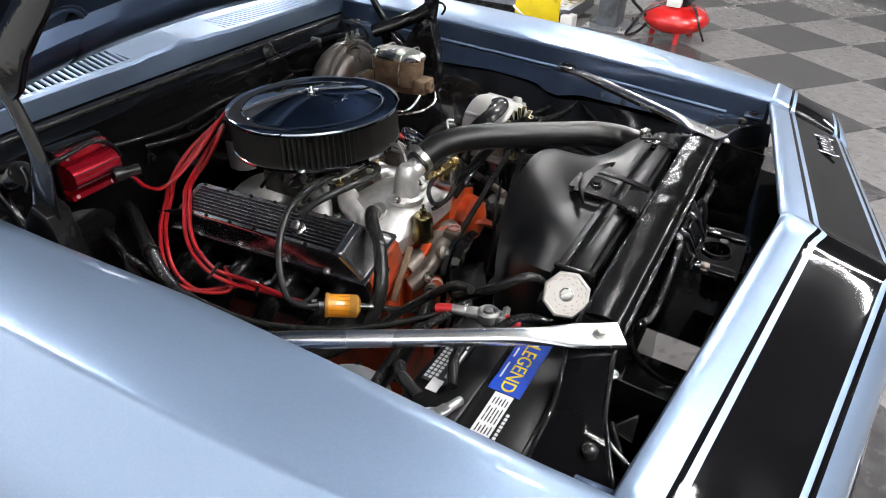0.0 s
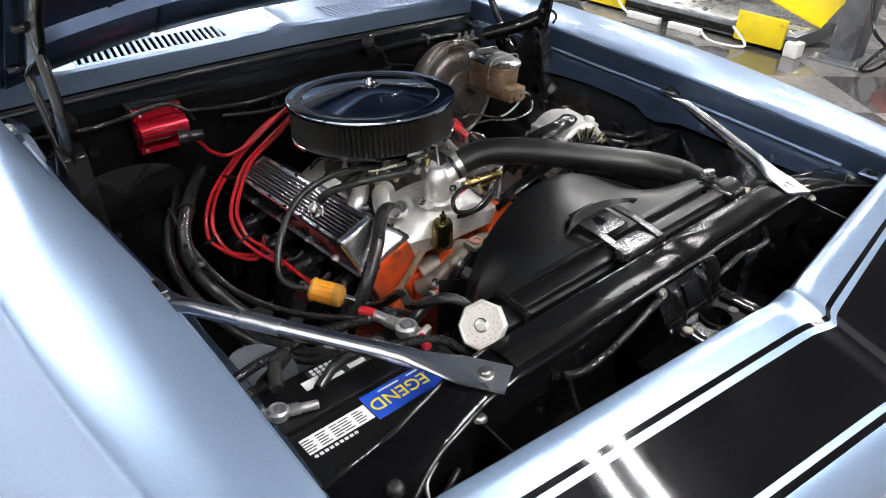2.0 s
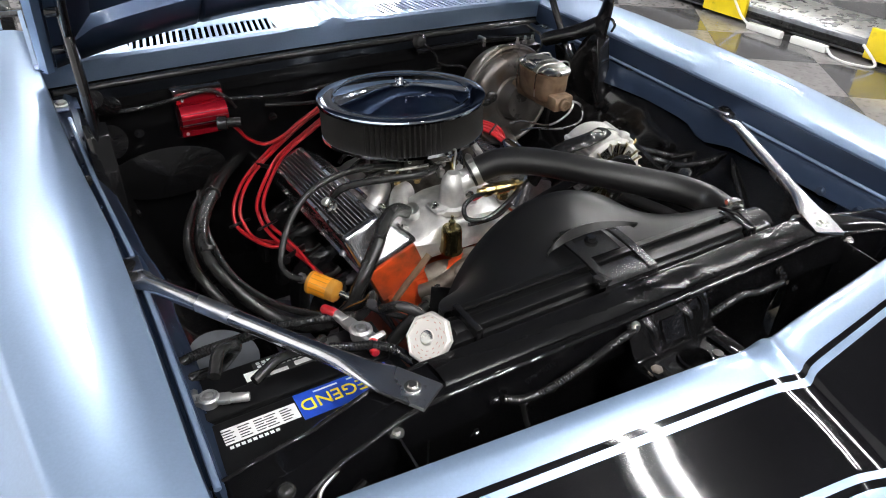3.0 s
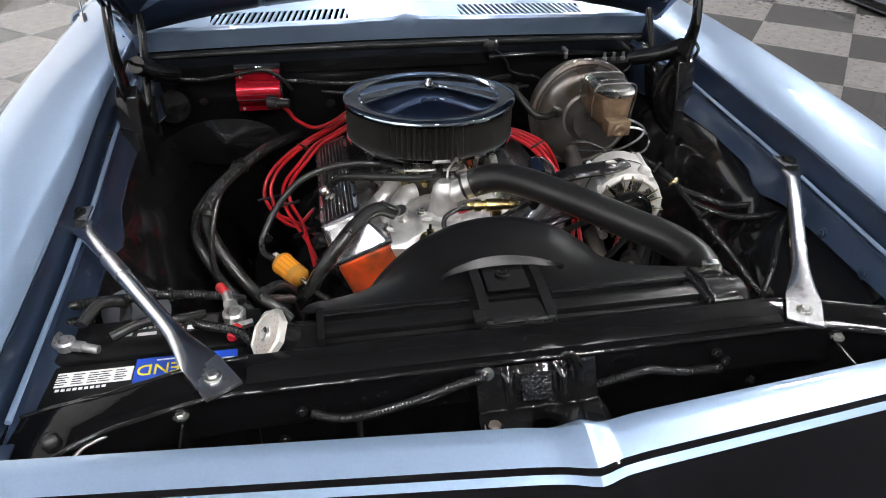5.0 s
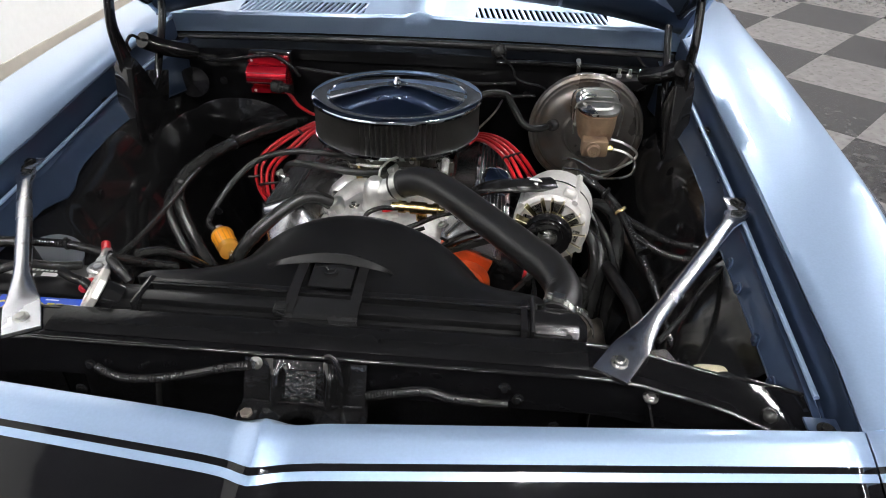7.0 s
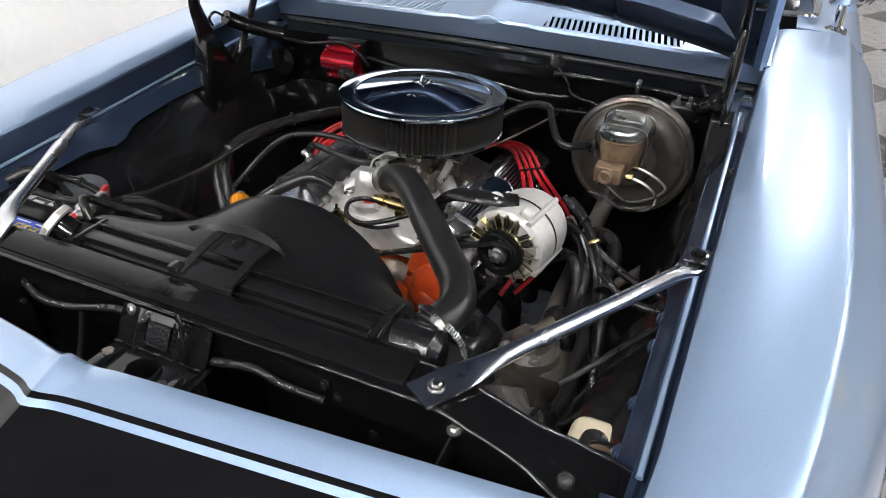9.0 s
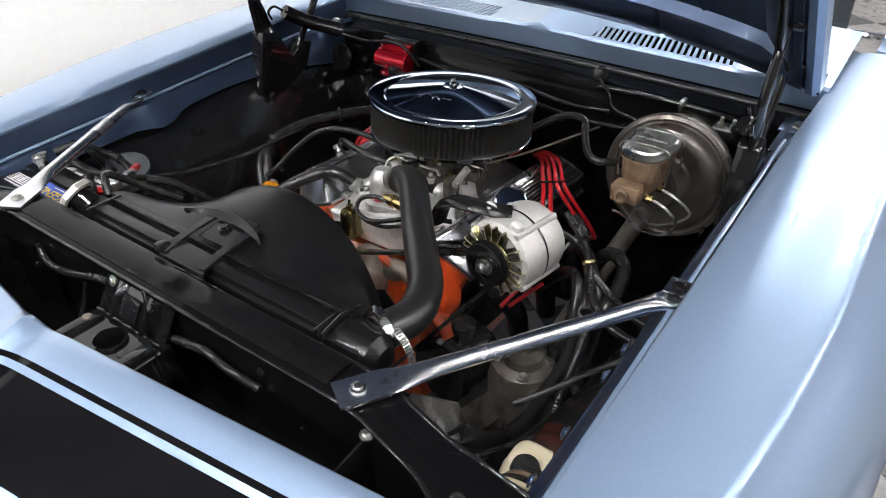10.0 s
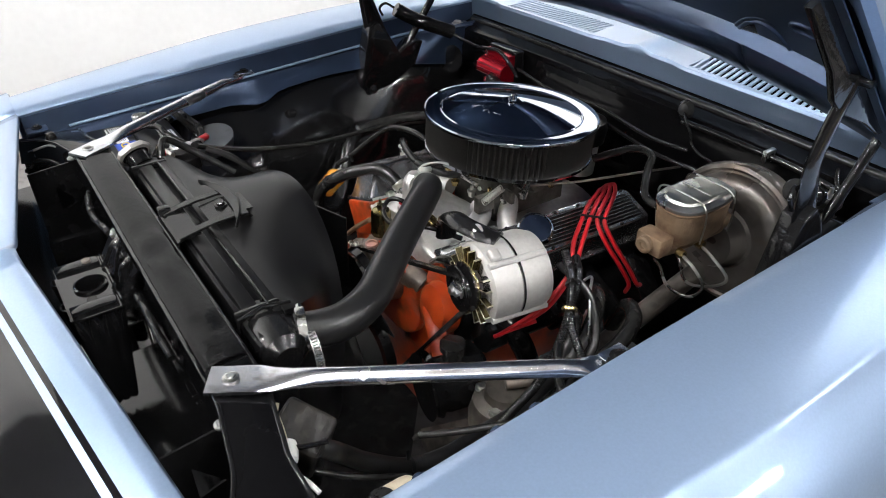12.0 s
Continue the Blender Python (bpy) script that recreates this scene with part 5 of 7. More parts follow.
def belt(loops, y):
    pts = []
    for (x, z, r), a0, a1 in loops:
        pts += [(x + r * math.cos(radians(a)), y, z + r * math.sin(radians(a))) for a in np.linspace(a0, a1, 10)]
    rows = [[(px, py - 0.005, pz), (px, py + 0.005, pz)] for px, py, pz in pts + pts[:1]]
    return sheet(rows, 0.007)
part("drive_belt", belt((((0.318, 0.810, 0.030), -40, 115), ((0.0, 0.64, 0.073), 115, 200), ((0.0, 0.46, 0.083), 200, 320)), 0.392), RUBBER, drive, "black rubber drive belt")

# ---- brake booster and master cylinder ----
booster = thing("brake_booster", (0.435, 0.95, 0.74), "large dusty brown vacuum brake booster on the firewall", "brake booster")
bmx = axis((0.425, 0.885, 0.779), (0.0, 1, -0.08))
part("booster_shell", lathe([(0.0, -0.01), (0.045, -0.01), (0.05, 0.0), (0.054, 0.026), (0.060, 0.030), (0.085, 0.028), (0.108, 0.034), (0.116, 0.042), (0.119, 0.050), (0.123, 0.051), (0.128, 0.047), (0.135, 0.050), (0.138, 0.058), (0.137, 0.066), (0.130, 0.068), (0.128, 0.10), (0.11, 0.125), (0.06, 0.135), (0.05, 0.20), (0, 0.2)], 56, bmx), BOOSTER, booster, "dusty dark zinc booster shell")
part("check_valve", join(moved(lathe([(0.014, 0), (0.014, 0.012), (0.007, 0.014), (0.007, 0.035)], 14), axis((0.345, 0.905, 0.80), (-0.5, -1, 0.2)))), RUBBER, booster)
part("vacuum_hose", tube([(0.335, 0.885, 0.806), (0.30, 0.862, 0.806), (0.27, 0.87, 0.815), (0.245, 0.90, 0.845), (0.225, 0.93, 0.86), (0.17, 0.94, 0.85), (0.10, 0.90, 0.81)], 0.0085, 10), RUBBER, booster, "black vacuum hose")
mc = thing("master_cylinder", (0.425, 0.80, 0.83), "rusty iron brake master cylinder with a silver lid", "master cylinder")
def oval(hx, hy, z, n=32, k=2.8):
    """One ring of the rounded reservoir."""
    ring = []
    for a in np.linspace(0, 2 * math.pi, n, endpoint=False):
        c, q = math.cos(a), math.sin(a)
        ring.append((0.425 + hx * math.copysign(abs(c) ** (2 / k), c), 0.802 + hy * math.copysign(abs(q) ** (2 / k), q), z))
    return ring


part("reservoir", loft([oval(0.030, 0.058, 0.826), oval(0.037, 0.066, 0.836), oval(0.041, 0.069, 0.86), oval(0.0425, 0.070, 0.890), oval(0.045, 0.0725, 0.893), oval(0.045, 0.0725, 0.898)], True, True), RUST, mc, "rust-brown cast iron reservoir")
part("bore", join(tube([(0.425, 0.90, 0.822), (0.425, 0.80, 0.822), (0.425, 0.745, 0.826), (0.425, 0.735, 0.828)], 0.021, 16), lathe([(0.015, 0), (0.015, 0.010), (0.012, 0.013), (0.007, 0.013), (0.006, 0.008), (0, 0.008)], 14, axis((0.416, 0.706, 0.836), (0, -1, 0))), box(0.392, 0.446, 0.704, 0.738, 0.818, 0.854, 0.005)), RUST, mc)
part("reservoir_lid", loft([oval(0.046, 0.0735, 0.898), oval(0.0468, 0.0743, 0.900), oval(0.0462, 0.0737, 0.904), oval(0.040, 0.067, 0.908), oval(0.036, 0.063, 0.9085), oval(0.033, 0.060, 0.913), oval(0.026, 0.052, 0.9145)], True, True), STEEL, mc, "domed zinc plated lid")
part("lid_rib", box(0.396, 0.454, 0.799, 0.805, 0.9100, 0.9165, 0.002), STEEL, mc)
for y in (0.765, 0.838):
    part("bail_wire", tube([(0.378, y + 0.006, 0.840), (0.374, y + 0.003, 0.880), (0.377, y, 0.908), (0.392, y, 0.9175), (0.425, y, 0.9185), (0.458, y, 0.9175), (0.473, y, 0.908), (0.476, y + 0.003, 0.880), (0.472, y + 0.006, 0.840)], 0.0017, 6, 4), STEEL, mc)
for i, y in enumerate((0.75, 0.80)):
    part("brake_line", tube([(0.452, y, 0.82), (0.49, y - 0.01, 0.815), (0.515 + 0.01 * i, y - 0.01, 0.79), (0.50, y - 0.02, 0.765), (0.45, y - 0.01, 0.752 - 0.01 * i), (0.40, y + 0.03, 0.748), (0.37, y + 0.05, 0.74)], 0.0028, 6), STEEL, mc, "bare steel brake line")
    part("line_nut", lathe([(0.008, 0), (0.008, 0.014), (0.004, 0.016)], 6, axis((0.448, y, 0.82), (1, 0, 0))), BRASS, mc)

# ---- ignition coil ----
coil = thing("ignition_coil", (-0.366, 0.99, 0.80), "red anodised ribbed ignition coil on the firewall", "ignition coil")
prof = [(0.0, 0.046), (-0.008, 0.045), (-0.009, 0.033), (-0.002, 0.031), (-0.002, 0.027)]
prof += [(-0.006 - 0.026 * math.sin(radians(a)), 0.002 + 0.026 * math.cos(radians(a))) for a in range(10, 171, 16)]
prof += [(-0.002, -0.026), (0.006, -0.027), (0.006, -0.034), (-0.010, -0.035), (-0.011, -0.046), (0.0, -0.047), (0.02, -0.047), (0.02, 0.046)]
part("coil_body", loft([[(x, 1.012 + y * 1.2, 0.852 + z) for y, z in prof] for x in (-0.416, -0.414, -0.318, -0.316)], True, True), ANODISED, coil, "red anodised rounded case with flat flanges")
for z in (0.866, 0.854, 0.842):
    part("case_groove", box(-0.4165, -0.3155, 0.9735, 0.9755, z - 0.0006, z + 0.0006), PRINT, coil, smooth=False)
part("coil_tower", moved(lathe([(0.016, 0), (0.016, 0.02), (0.011, 0.022), (0.011, 0.05)], 14), axis((-0.345, 0.968, 0.838), (0.9, -0.3, 0))), RUBBER, coil, "black coil boot")
for x in (-0.405, -0.327):
    for z in (0.889, 0.812):
        part("coil_screw", bolt((x, 1.0, z), (0, -1, 0.2), 0.004, 0.003, False), STEEL, coil)
part("coil_bracket", box(-0.42, -0.312, 1.02, 1.05, 0.80, 0.905, 0.003), GLOSS_BLACK, coil)

# ---- battery ----
bat = thing("battery", (-0.478, 0.10, 0.63), "black car battery with blue and white labels", "battery")
BX0, BX1, BY0, BY1, BZ = -0.612, -0.345, 0.018, 0.195, 0.836
part("case", box(BX0, BX1, BY0, BY1, 0.64, BZ - 0.012, 0.006), PLASTIC, bat, "black plastic battery case")
part("case_lid", box(BX0 - 0.003, BX1 + 0.003, BY0 - 0.003, BY1 + 0.003, BZ - 0.03, BZ - 0.004, 0.004), PLASTIC, bat)
part("vent_cover", box(BX0 + 0.01, BX1 - 0.01, 0.112, 0.152, BZ - 0.006, BZ + 0.004, 0.004), PLASTIC, bat)
part("top_ridge", box(BX0 + 0.01, BX1 - 0.012, BY0 + 0.008, 0.109, BZ - 0.01, BZ, 0.004), PLASTIC, bat)
wl = part("white_label", box(-0.588, -0.497, 0.069, 0.094, BZ, BZ + 0.0008), LABEL_WHITE, bat, "white warning label", smooth=False)
bl = part("blue_label", box(-0.495, -0.368, 0.062, 0.106, BZ, BZ + 0.0008), LABEL_BLUE, bat, "blue battery label", smooth=False)
letters("label_text", "LEGEND", 0.027, Matrix.Translation((-0.442, 0.084, BZ + 0.0012)) @ pose(0, 0, 0, 0, 0, 180), LABEL_YELLOW, bl, label="yellow lettering")
for i in range(5):
    for k in range(5):
        x0 = -0.588 + k * 0.017 + 0.002 * ((i * 3 + k) % 3)
        part("print_bar", box(x0, x0 + 0.011 + 0.003 * ((i + k) % 2), 0.0718 + 0.0042 * i, 0.0733 + 0.0042 * i, BZ + 0.0008, BZ + 0.0011), PRINT, wl, smooth=False)
for k in range(9):
    part("print_bar", box(-0.585 + k * 0.0068, -0.5805 + k * 0.0068, 0.0615, 0.0655, BZ, BZ + 0.0006), LABEL_WHITE, wl, smooth=False)
for x0, x1, y0, y1 in ((-0.535, -0.512, 0.160, 0.176), (-0.505, -0.480, 0.158, 0.164), (-0.470, -0.445, 0.160, 0.168), (-0.440, -0.420, 0.162, 0.170)):
    part("sticker", box(x0, x1, y0, y1, BZ - 0.003, BZ - 0.0022), LABEL_WHITE, bat, "small white sticker", smooth=False)
for i in range(18):
    part("case_rib", box(BX0 + 0.02 + i * 0.0132, BX0 + 0.026 + i * 0.0132, BY0 - 0.007, BY0 - 0.001, BZ - 0.05, BZ - 0.008, 0.001, 1), PLASTIC, bat)
part("warning_sheet", box(-0.52, -0.40, 0.158, 0.19, BZ - 0.004, BZ - 0.003), PRINT, bat, smooth=False)
for i in range(3):
    for k in range(9):
        part("print_dot", box(-0.515 + k * 0.0075, -0.510 + k * 0.0075, 0.172 + i * 0.0065, 0.1765 + i * 0.0065, BZ - 0.003, BZ - 0.0026), LABEL_WHITE, bat, smooth=False)
def terminal(at, a, name, label, size=1.0):
    m = pose(*at, 0, 0, a) @ Matrix.Scale(size, 4)
    t = thing(name, at, label, "battery terminal", "battery terminals")
    part("post_clamp", moved(join(lathe([(0.010, -0.012), (0.015, -0.010), (0.016, 0.004), (0.013, 0.007), (0.0095, 0.006), (0.009, 0.003), (0.007, 0.003), (0.0065, 0.008), (0, 0.009)], 18), box(-0.010, -0.003, 0.010, 0.028, -0.009, 0.003, 0.002), box(0.003, 0.010, 0.010, 0.028, -0.009, 0.003, 0.002), box(-0.010, 0.010, -0.034, -0.011, -0.008, 0.003, 0.004), lathe([(0.007, 0), (0.008, 0.004), (0.0075, 0.026), (0.006, 0.028)], 12, pose(0, -0.032, -0.003, 90))), m), LEAD, t)
    part("clamp_bolt", moved(join(lathe([(0.006, -0.02), (0.006, 0.02)], 6, pose(0, 0.024, -0.002, 0, 90, 0))), m), STEEL, t)
    return t
for x0, x1, y0, y1 in ((-0.392, -0.372, 0.078, 0.092), (-0.470, -0.438, 0.099, 0.1015), (-0.425, -0.405, 0.099, 0.1015)):
    part("print_bar", box(x0, x1, y0, y1, BZ + 0.0008, BZ + 0.0012, 0.0), LABEL_WHITE, bl, smooth=False)
terminal((-0.587, 0.138, 0.850), 68, "battery_terminal", "grey lead terminal clamp on the battery post", 0.8)
pos = terminal((-0.374, 0.163, 0.850), -165, "battery_terminal", "lead terminal clamp with red cable boots")
for at, d in (((-0.3885, 0.215, 0.849), (-0.5, 0.87, 0)), ((-0.369, 0.137, 0.848), (-0.3, -1, 0))):
    part("cable_boot", lathe([(0.007, 0), (0.0075, 0.02), (0.005, 0.024)], 12, axis(at, d)), WIRE_RED, pos, "red rubber cable boot")

# ---- fender braces ----
def brace(s):
    e = thing("fender_brace", (s * 0.5, 0.2, 0.885), "chrome tubular brace from radiator support to fender", "brace", "fender braces")
    a, b = Vector((s * 0.383, 0.0, 0.886)), Vector((s * 0.624, 0.396, 0.886))
    d = (b - a).normalized()
    side = Vector((-d.y, d.x, 0))
    rows = []
    for t, w, h in ((-0.028, 0.0, 0.0), (-0.0279, 0.0225, 0.0025), (0.030, 0.0225, 0.0025), (0.05, 0.021, 0.005), (0.075, 0.0165, 0.0085), (0.10, 0.0130, 0.0115), (0.13, 0.0118, 0.0118), (0.2, 0.0118, 0.0118), (0.40, 0.0118, 0.0118), (0.425, 0.014, 0.009), (0.442, 0.018, 0.003), (0.49, 0.018, 0.0025), (0.4901, 0.0, 0.0)):
        c = a + d * t + Vector((0, 0, h * 0.1 - 0.004 * min(1.0, t / 0.3)))
        rows.append([c + side * w * math.cos(q) + Vector((0, 0, h * math.sin(q))) * 1.0 if h > 0.004 else c + side * w * max(-1, min(1, 1.4 * math.cos(q))) + Vector((0, 0, h * (1 if math.sin(q) > 0 else -1))) for q in np.linspace(0, 2 * math.pi, 20, endpoint=False)])
    part("brace_tube", loft(rows, True, True), BRACE_CHROME, e, "chromed brace with flattened ends")
    part("brace_bolt", bolt(a + Vector((0, 0, 0.004)), (0, 0, 1), 0.0068, 0.005), STEEL, e)
    part("brace_bolt", bolt(b + Vector((0, 0, 0.001)), (0, 0, 1), 0.008, 0.006), SATIN_BLACK, e)
    tab = part("end_tab", join(box(b.x - 0.020, b.x + 0.020, b.y - 0.006, b.y + 0.034, 0.8885, 0.8915, 0.0015), box(min(b.x, b.x + s * 0.02) , max(b.x, b.x + s * 0.02), b.y + 0.030, b.y + 0.034, 0.85, 0.8915, 0.0012)), BRACE_CHROME, e, "square steel end tab")
    part("tab_bolt", bolt((b.x, b.y + 0.014, 0.8915), (0, 0, 1), 0.009, 0.006), SATIN_BLACK, e)


brace(1), brace(-1)

# ---- fuel filter ----
ff = thing("fuel_filter", (-0.308, 0.468, 0.70), "amber in-line fuel filter with clear ends", "fuel filter")
fm = axis((-0.327, 0.494, 0.703), (0.57, -0.81, -0.10))
part("filter_can", lathe([(0.0, -0.002), (0.015, -0.002), (0.0215, 0.0), (0.0225, 0.004), (0.021, 0.006), (0.0205, 0.044)], 28, fm), AMBER, ff, "amber pleated filter")
part("clear_end", lathe([(0.0212, 0.042), (0.0216, 0.050), (0.0205, 0.056), (0.014, 0.061), (0.006, 0.063)], 28, fm, False), CLEAR, ff, "clear filter end")
for z in (-0.020, 0.082):
    part("hose_band", lathe([(0.0085, z - 0.004), (0.0098, z - 0.004), (0.0098, z + 0.004), (0.0085, z + 0.004)], 18, fm), STEEL, ff, "steel hose band")
for k in range(14):
    part("pleat", moved(box(-0.0007, 0.0007, 0.0203, 0.0212, 0.006, 0.043), fm @ pose(0, 0, 0, 0, 0, k * 360 / 14)), CLEAR, ff, smooth=False)
part("end_cap", lathe([(0.0195, -0.0015), (0.0222, -0.0005), (0.0232, 0.003), (0.0225, 0.0055)], 28, fm, False), CLEAR, ff, "pale amber end cap")
part("filter_nipple", lathe([(0.006, 0.06), (0.006, 0.078), (0.008, 0.08), (0.008, 0.085)], 12, fm), STEEL, ff)
part("filter_nipple", lathe([(0.006, -0.02), (0.006, 0.0)], 12, fm), STEEL, ff)

# ---- plug leads ----
def lead(name, pts, r, mat, label, category, group="", rib=0.0):
    e = thing(name, pts[0], label, category, group)
    part("run", tube(pts, r, 10, 7, rib=rib, pitch=0.0045), mat, e)
    return e


RL = "red silicone spark plug lead looped beside the engine"
for i in range(4):
    d = i - 1.5
    end_y = (0.54, 0.60, 0.70, 0.80)[i]
    if i > 1:
        k = (i - 2.5) * 0.014
        run = [(-0.04, 0.975, 0.85), (-0.13, 0.988 + k, 0.802), (-0.198 - k, 0.984, 0.760), (-0.25 - k, 0.944, 0.750), (-0.303 - k, 0.908, 0.731), (-0.342 - k, 0.870, 0.710), (-0.362 - k, 0.842, 0.684), (-0.362 - k, 0.824, 0.655 - 0.3 * k), (-0.342, 0.788 - k, 0.632), (-0.305, 0.755 - k, 0.628)]
    else:
        k = (i - 0.5) * 0.014
        run = [(-0.04, 0.965, 0.845), (-0.12, 0.955 + k, 0.795), (-0.195 - k, 0.94, 0.760), (-0.241 - k, 0.901, 0.751), (-0.282 - k, 0.866, 0.722), (-0.311 - k, 0.826, 0.705), (-0.321 - k, 0.796, 0.690), (-0.317 - k, 0.770, 0.668), (-0.299 - k, 0.728, 0.650 - 0.5 * k), (-0.280, 0.665, 0.638 - 0.5 * k)]
    e = lead("plug_lead", run + [(-0.262, end_y, 0.628 + 0.006 * d)], 0.0042, WIRE_RED, RL, "plug lead", "red plug leads")
    part("plug_boot", tube([(-0.262, end_y, 0.628 + 0.006 * d), (-0.245, end_y - 0.01, 0.632), (-0.23, end_y - 0.012, 0.645)], 0.0075, 10), RUBBER, e, "black plug boot")
for i in range(4):
    d = i - 1.5
    k = 0.011 * d
    run = [(0.09, 0.965, 0.72), (0.13, 0.925 + k, 0.748), (0.165 + 0.4 * k, 0.882 + k, 0.770), (0.196 + 0.6 * k, 0.842 + k, 0.784), (0.224 + 0.8 * k, 0.797 + k, 0.790), (0.253 + k, 0.752 + 0.8 * k, 0.783)]
    if i < 2:
        run += [(0.278 + k, 0.712 + k, 0.757), (0.296, 0.672 + k, 0.722), (0.300, 0.630 + 3 * k, 0.672), (0.286, 0.600 + 6 * k, 0.640)]
    else:
        run += [(0.282 + k, 0.755 + k, 0.742), (0.304 + k, 0.775 + k, 0.698), (0.318 + k, 0.795 + k, 0.655), (0.310, 0.79 + 4 * k, 0.620)]
    lead("plug_lead", run, 0.0044, WIRE_RED, "red silicone spark plug lead over the valve cover", "plug lead", "red plug leads")
for at, dirn, n in (((-0.362, 0.828, 0.660), (0.1, -0.3, -1), 1), ((-0.317, 0.772, 0.672), (0.2, -0.5, -0.6), 1), ((-0.272, 0.915, 0.740), (-0.7, -0.6, -0.3), 1), ((-0.286, 0.69, 0.642), (0.4, -0.8, 0), 1), ((0.250, 0.756, 0.785), (0.6, -0.75, -0.3), 1)):
    sep = thing("lead_separator", at, "black plastic plug lead separator", "separator", "lead separators")
    part("clip", moved(box(-0.026, 0.026, -0.006, 0.006, -0.0025, 0.0025, 0.002), axis(at, dirn)), PLASTIC, sep)
lead("coil_lead", [(-0.318, 0.962, 0.835), (-0.302, 0.962, 0.815), (-0.284, 0.962, 0.790), (-0.245, 0.965, 0.768), (-0.20, 0.955, 0.785), (-0.14, 0.94, 0.83), (-0.05, 0.955, 0.87)], 0.0042, WIRE_RED, "red coil lead to the distributor", "coil lead")
dist = thing("distributor", (0.0, 0.965, 0.80), "black distributor cap behind the air cleaner", "distributor")
part("cap", lathe([(0.05, 0.80), (0.055, 0.83), (0.05, 0.85), (0.03, 0.86), (0.0, 0.86)], 24, pose(0, 0.965, 0)), PLASTIC, dist)
part("shaft", lathe([(0.035, 0.72), (0.04, 0.80)], 20, pose(0, 0.965, 0)), ALU, dist)

# ---- hoses ----
lead("bypass_hose", [(-0.128, 0.384, 0.656), (-0.155, 0.377, 0.654), (-0.195, 0.372, 0.632), (-0.235, 0.375, 0.590), (-0.27, 0.39, 0.53)], 0.0125, RUBBER, "black rubber hose from the pump stub", "hose")
lead("overflow_hose", [(-0.30, 0.25, 0.80), (-0.325, 0.189, 0.850), (-0.329, 0.138, 0.893), (-0.312, 0.120, 0.890), (-0.296, 0.112, 0.872)], 0.0075, RUBBER, "black overflow hose beside the radiator cap", "hose")
hh = lead("heater_hose", [(-0.100, 0.534, 0.766), (-0.128, 0.523, 0.787), (-0.153, 0.508, 0.793), (-0.178, 0.487, 0.786), (-0.206, 0.457, 0.772), (-0.236, 0.434, 0.747), (-0.260, 0.422, 0.718), (-0.283, 0.425, 0.675), (-0.315, 0.455, 0.625), (-0.37, 0.515, 0.605), (-0.425, 0.565, 0.645), (-0.466, 0.612, 0.705), (-0.474, 0.665, 0.733), (-0.452, 0.740, 0.745), (-0.41, 0.82, 0.750), (-0.36, 0.905, 0.747), (-0.31, 0.985, 0.735), (-0.28, 1.045, 0.72)],
          0.0135, RUBBER, "thick black heater hose looping to the firewall", "hose")
part("outlet", lathe([(0.012, 0), (0.012, 0.02), (0.016, 0.02), (0.016, 0.03)], 12, axis((-0.085, 0.535, 0.750), (-0.4, -0.2, 0.9))), STEEL, hh)
lead("heater_hose", [(-0.30, 0.44, 0.56), (-0.37, 0.50, 0.555), (-0.445, 0.56, 0.61), (-0.490, 0.605, 0.68), (-0.500, 0.66, 0.706), (-0.484, 0.745, 0.716), (-0.445, 0.835, 0.720), (-0.395, 0.92, 0.715), (-0.35, 1.045, 0.70)], 0.0105, RUBBER, "second black heater hose beside the first", "hose")
lead("fuel_hose", [(-0.075, 0.64, 0.815), (-0.13, 0.635, 0.828), (-0.205, 0.628, 0.832), (-0.275, 0.615, 0.815), (-0.328, 0.59, 0.772), (-0.362, 0.55, 0.725), (-0.360, 0.515, 0.716), (-0.342, 0.497, 0.712)], 0.0065, RUBBER, "black fuel hose from carburettor to filter", "hose")
f2 = lead("fuel_hose", [(-0.280, 0.428, 0.693), (-0.262, 0.408, 0.686), (-0.235, 0.390, 0.672), (-0.20, 0.385, 0.650), (-0.16, 0.40, 0.61)], 0.0065, RUBBER, "black fuel hose below the filter", "hose")
part("spring_clip", lathe([(0.0085, -0.004), (0.0085, 0.004)], 12, axis((-0.270, 0.417, 0.689), (0.6, -0.7, -0.2))), STEEL, f2)
pcv = lead("breather_hose", [(-0.222, 0.622, 0.792), (-0.205, 0.610, 0.812), (-0.172, 0.588, 0.826), (-0.12, 0.567, 0.832), (-0.06, 0.560, 0.829), (-0.01, 0.59, 0.818), (0.0, 0.64, 0.808)], 0.0075, RUBBER, "black breather hose from the valve cover", "hose")
part("grommet", lathe([(0.013, -0.002), (0.014, 0.004), (0.010, 0.007), (0.008, 0.018), (0.010, 0.02), (0.007, 0.024)], 16, axis((-0.2265, 0.625, 0.7665), (-0.5, 0, 0.8))), STEEL, pcv, "steel breather elbow")
lead("sensor_wire", [(0.035, 0.474, 0.803), (0.005, 0.468, 0.805), (-0.020, 0.458, 0.795), (-0.018, 0.445, 0.775), (0.02, 0.437, 0.770), (0.07, 0.445, 0.785), (0.12, 0.465, 0.800), (0.17, 0.50, 0.79)], 0.0048, LOOM, "black sleeved wire looping by the thermostat", "wire")
lead("sensor_wire", [(0.09, 0.455, 0.775), (0.05, 0.442, 0.765), (0.01, 0.445, 0.760), (-0.01, 0.455, 0.755)], 0.004, LOOM, "short black sleeved wire", "wire")
lead("sensor_lead", [(0.035, 0.474, 0.803), (0.018, 0.470, 0.800), (0.008, 0.468, 0.800)], 0.0035, WIRE_RED, "short red sensor lead", "wire")
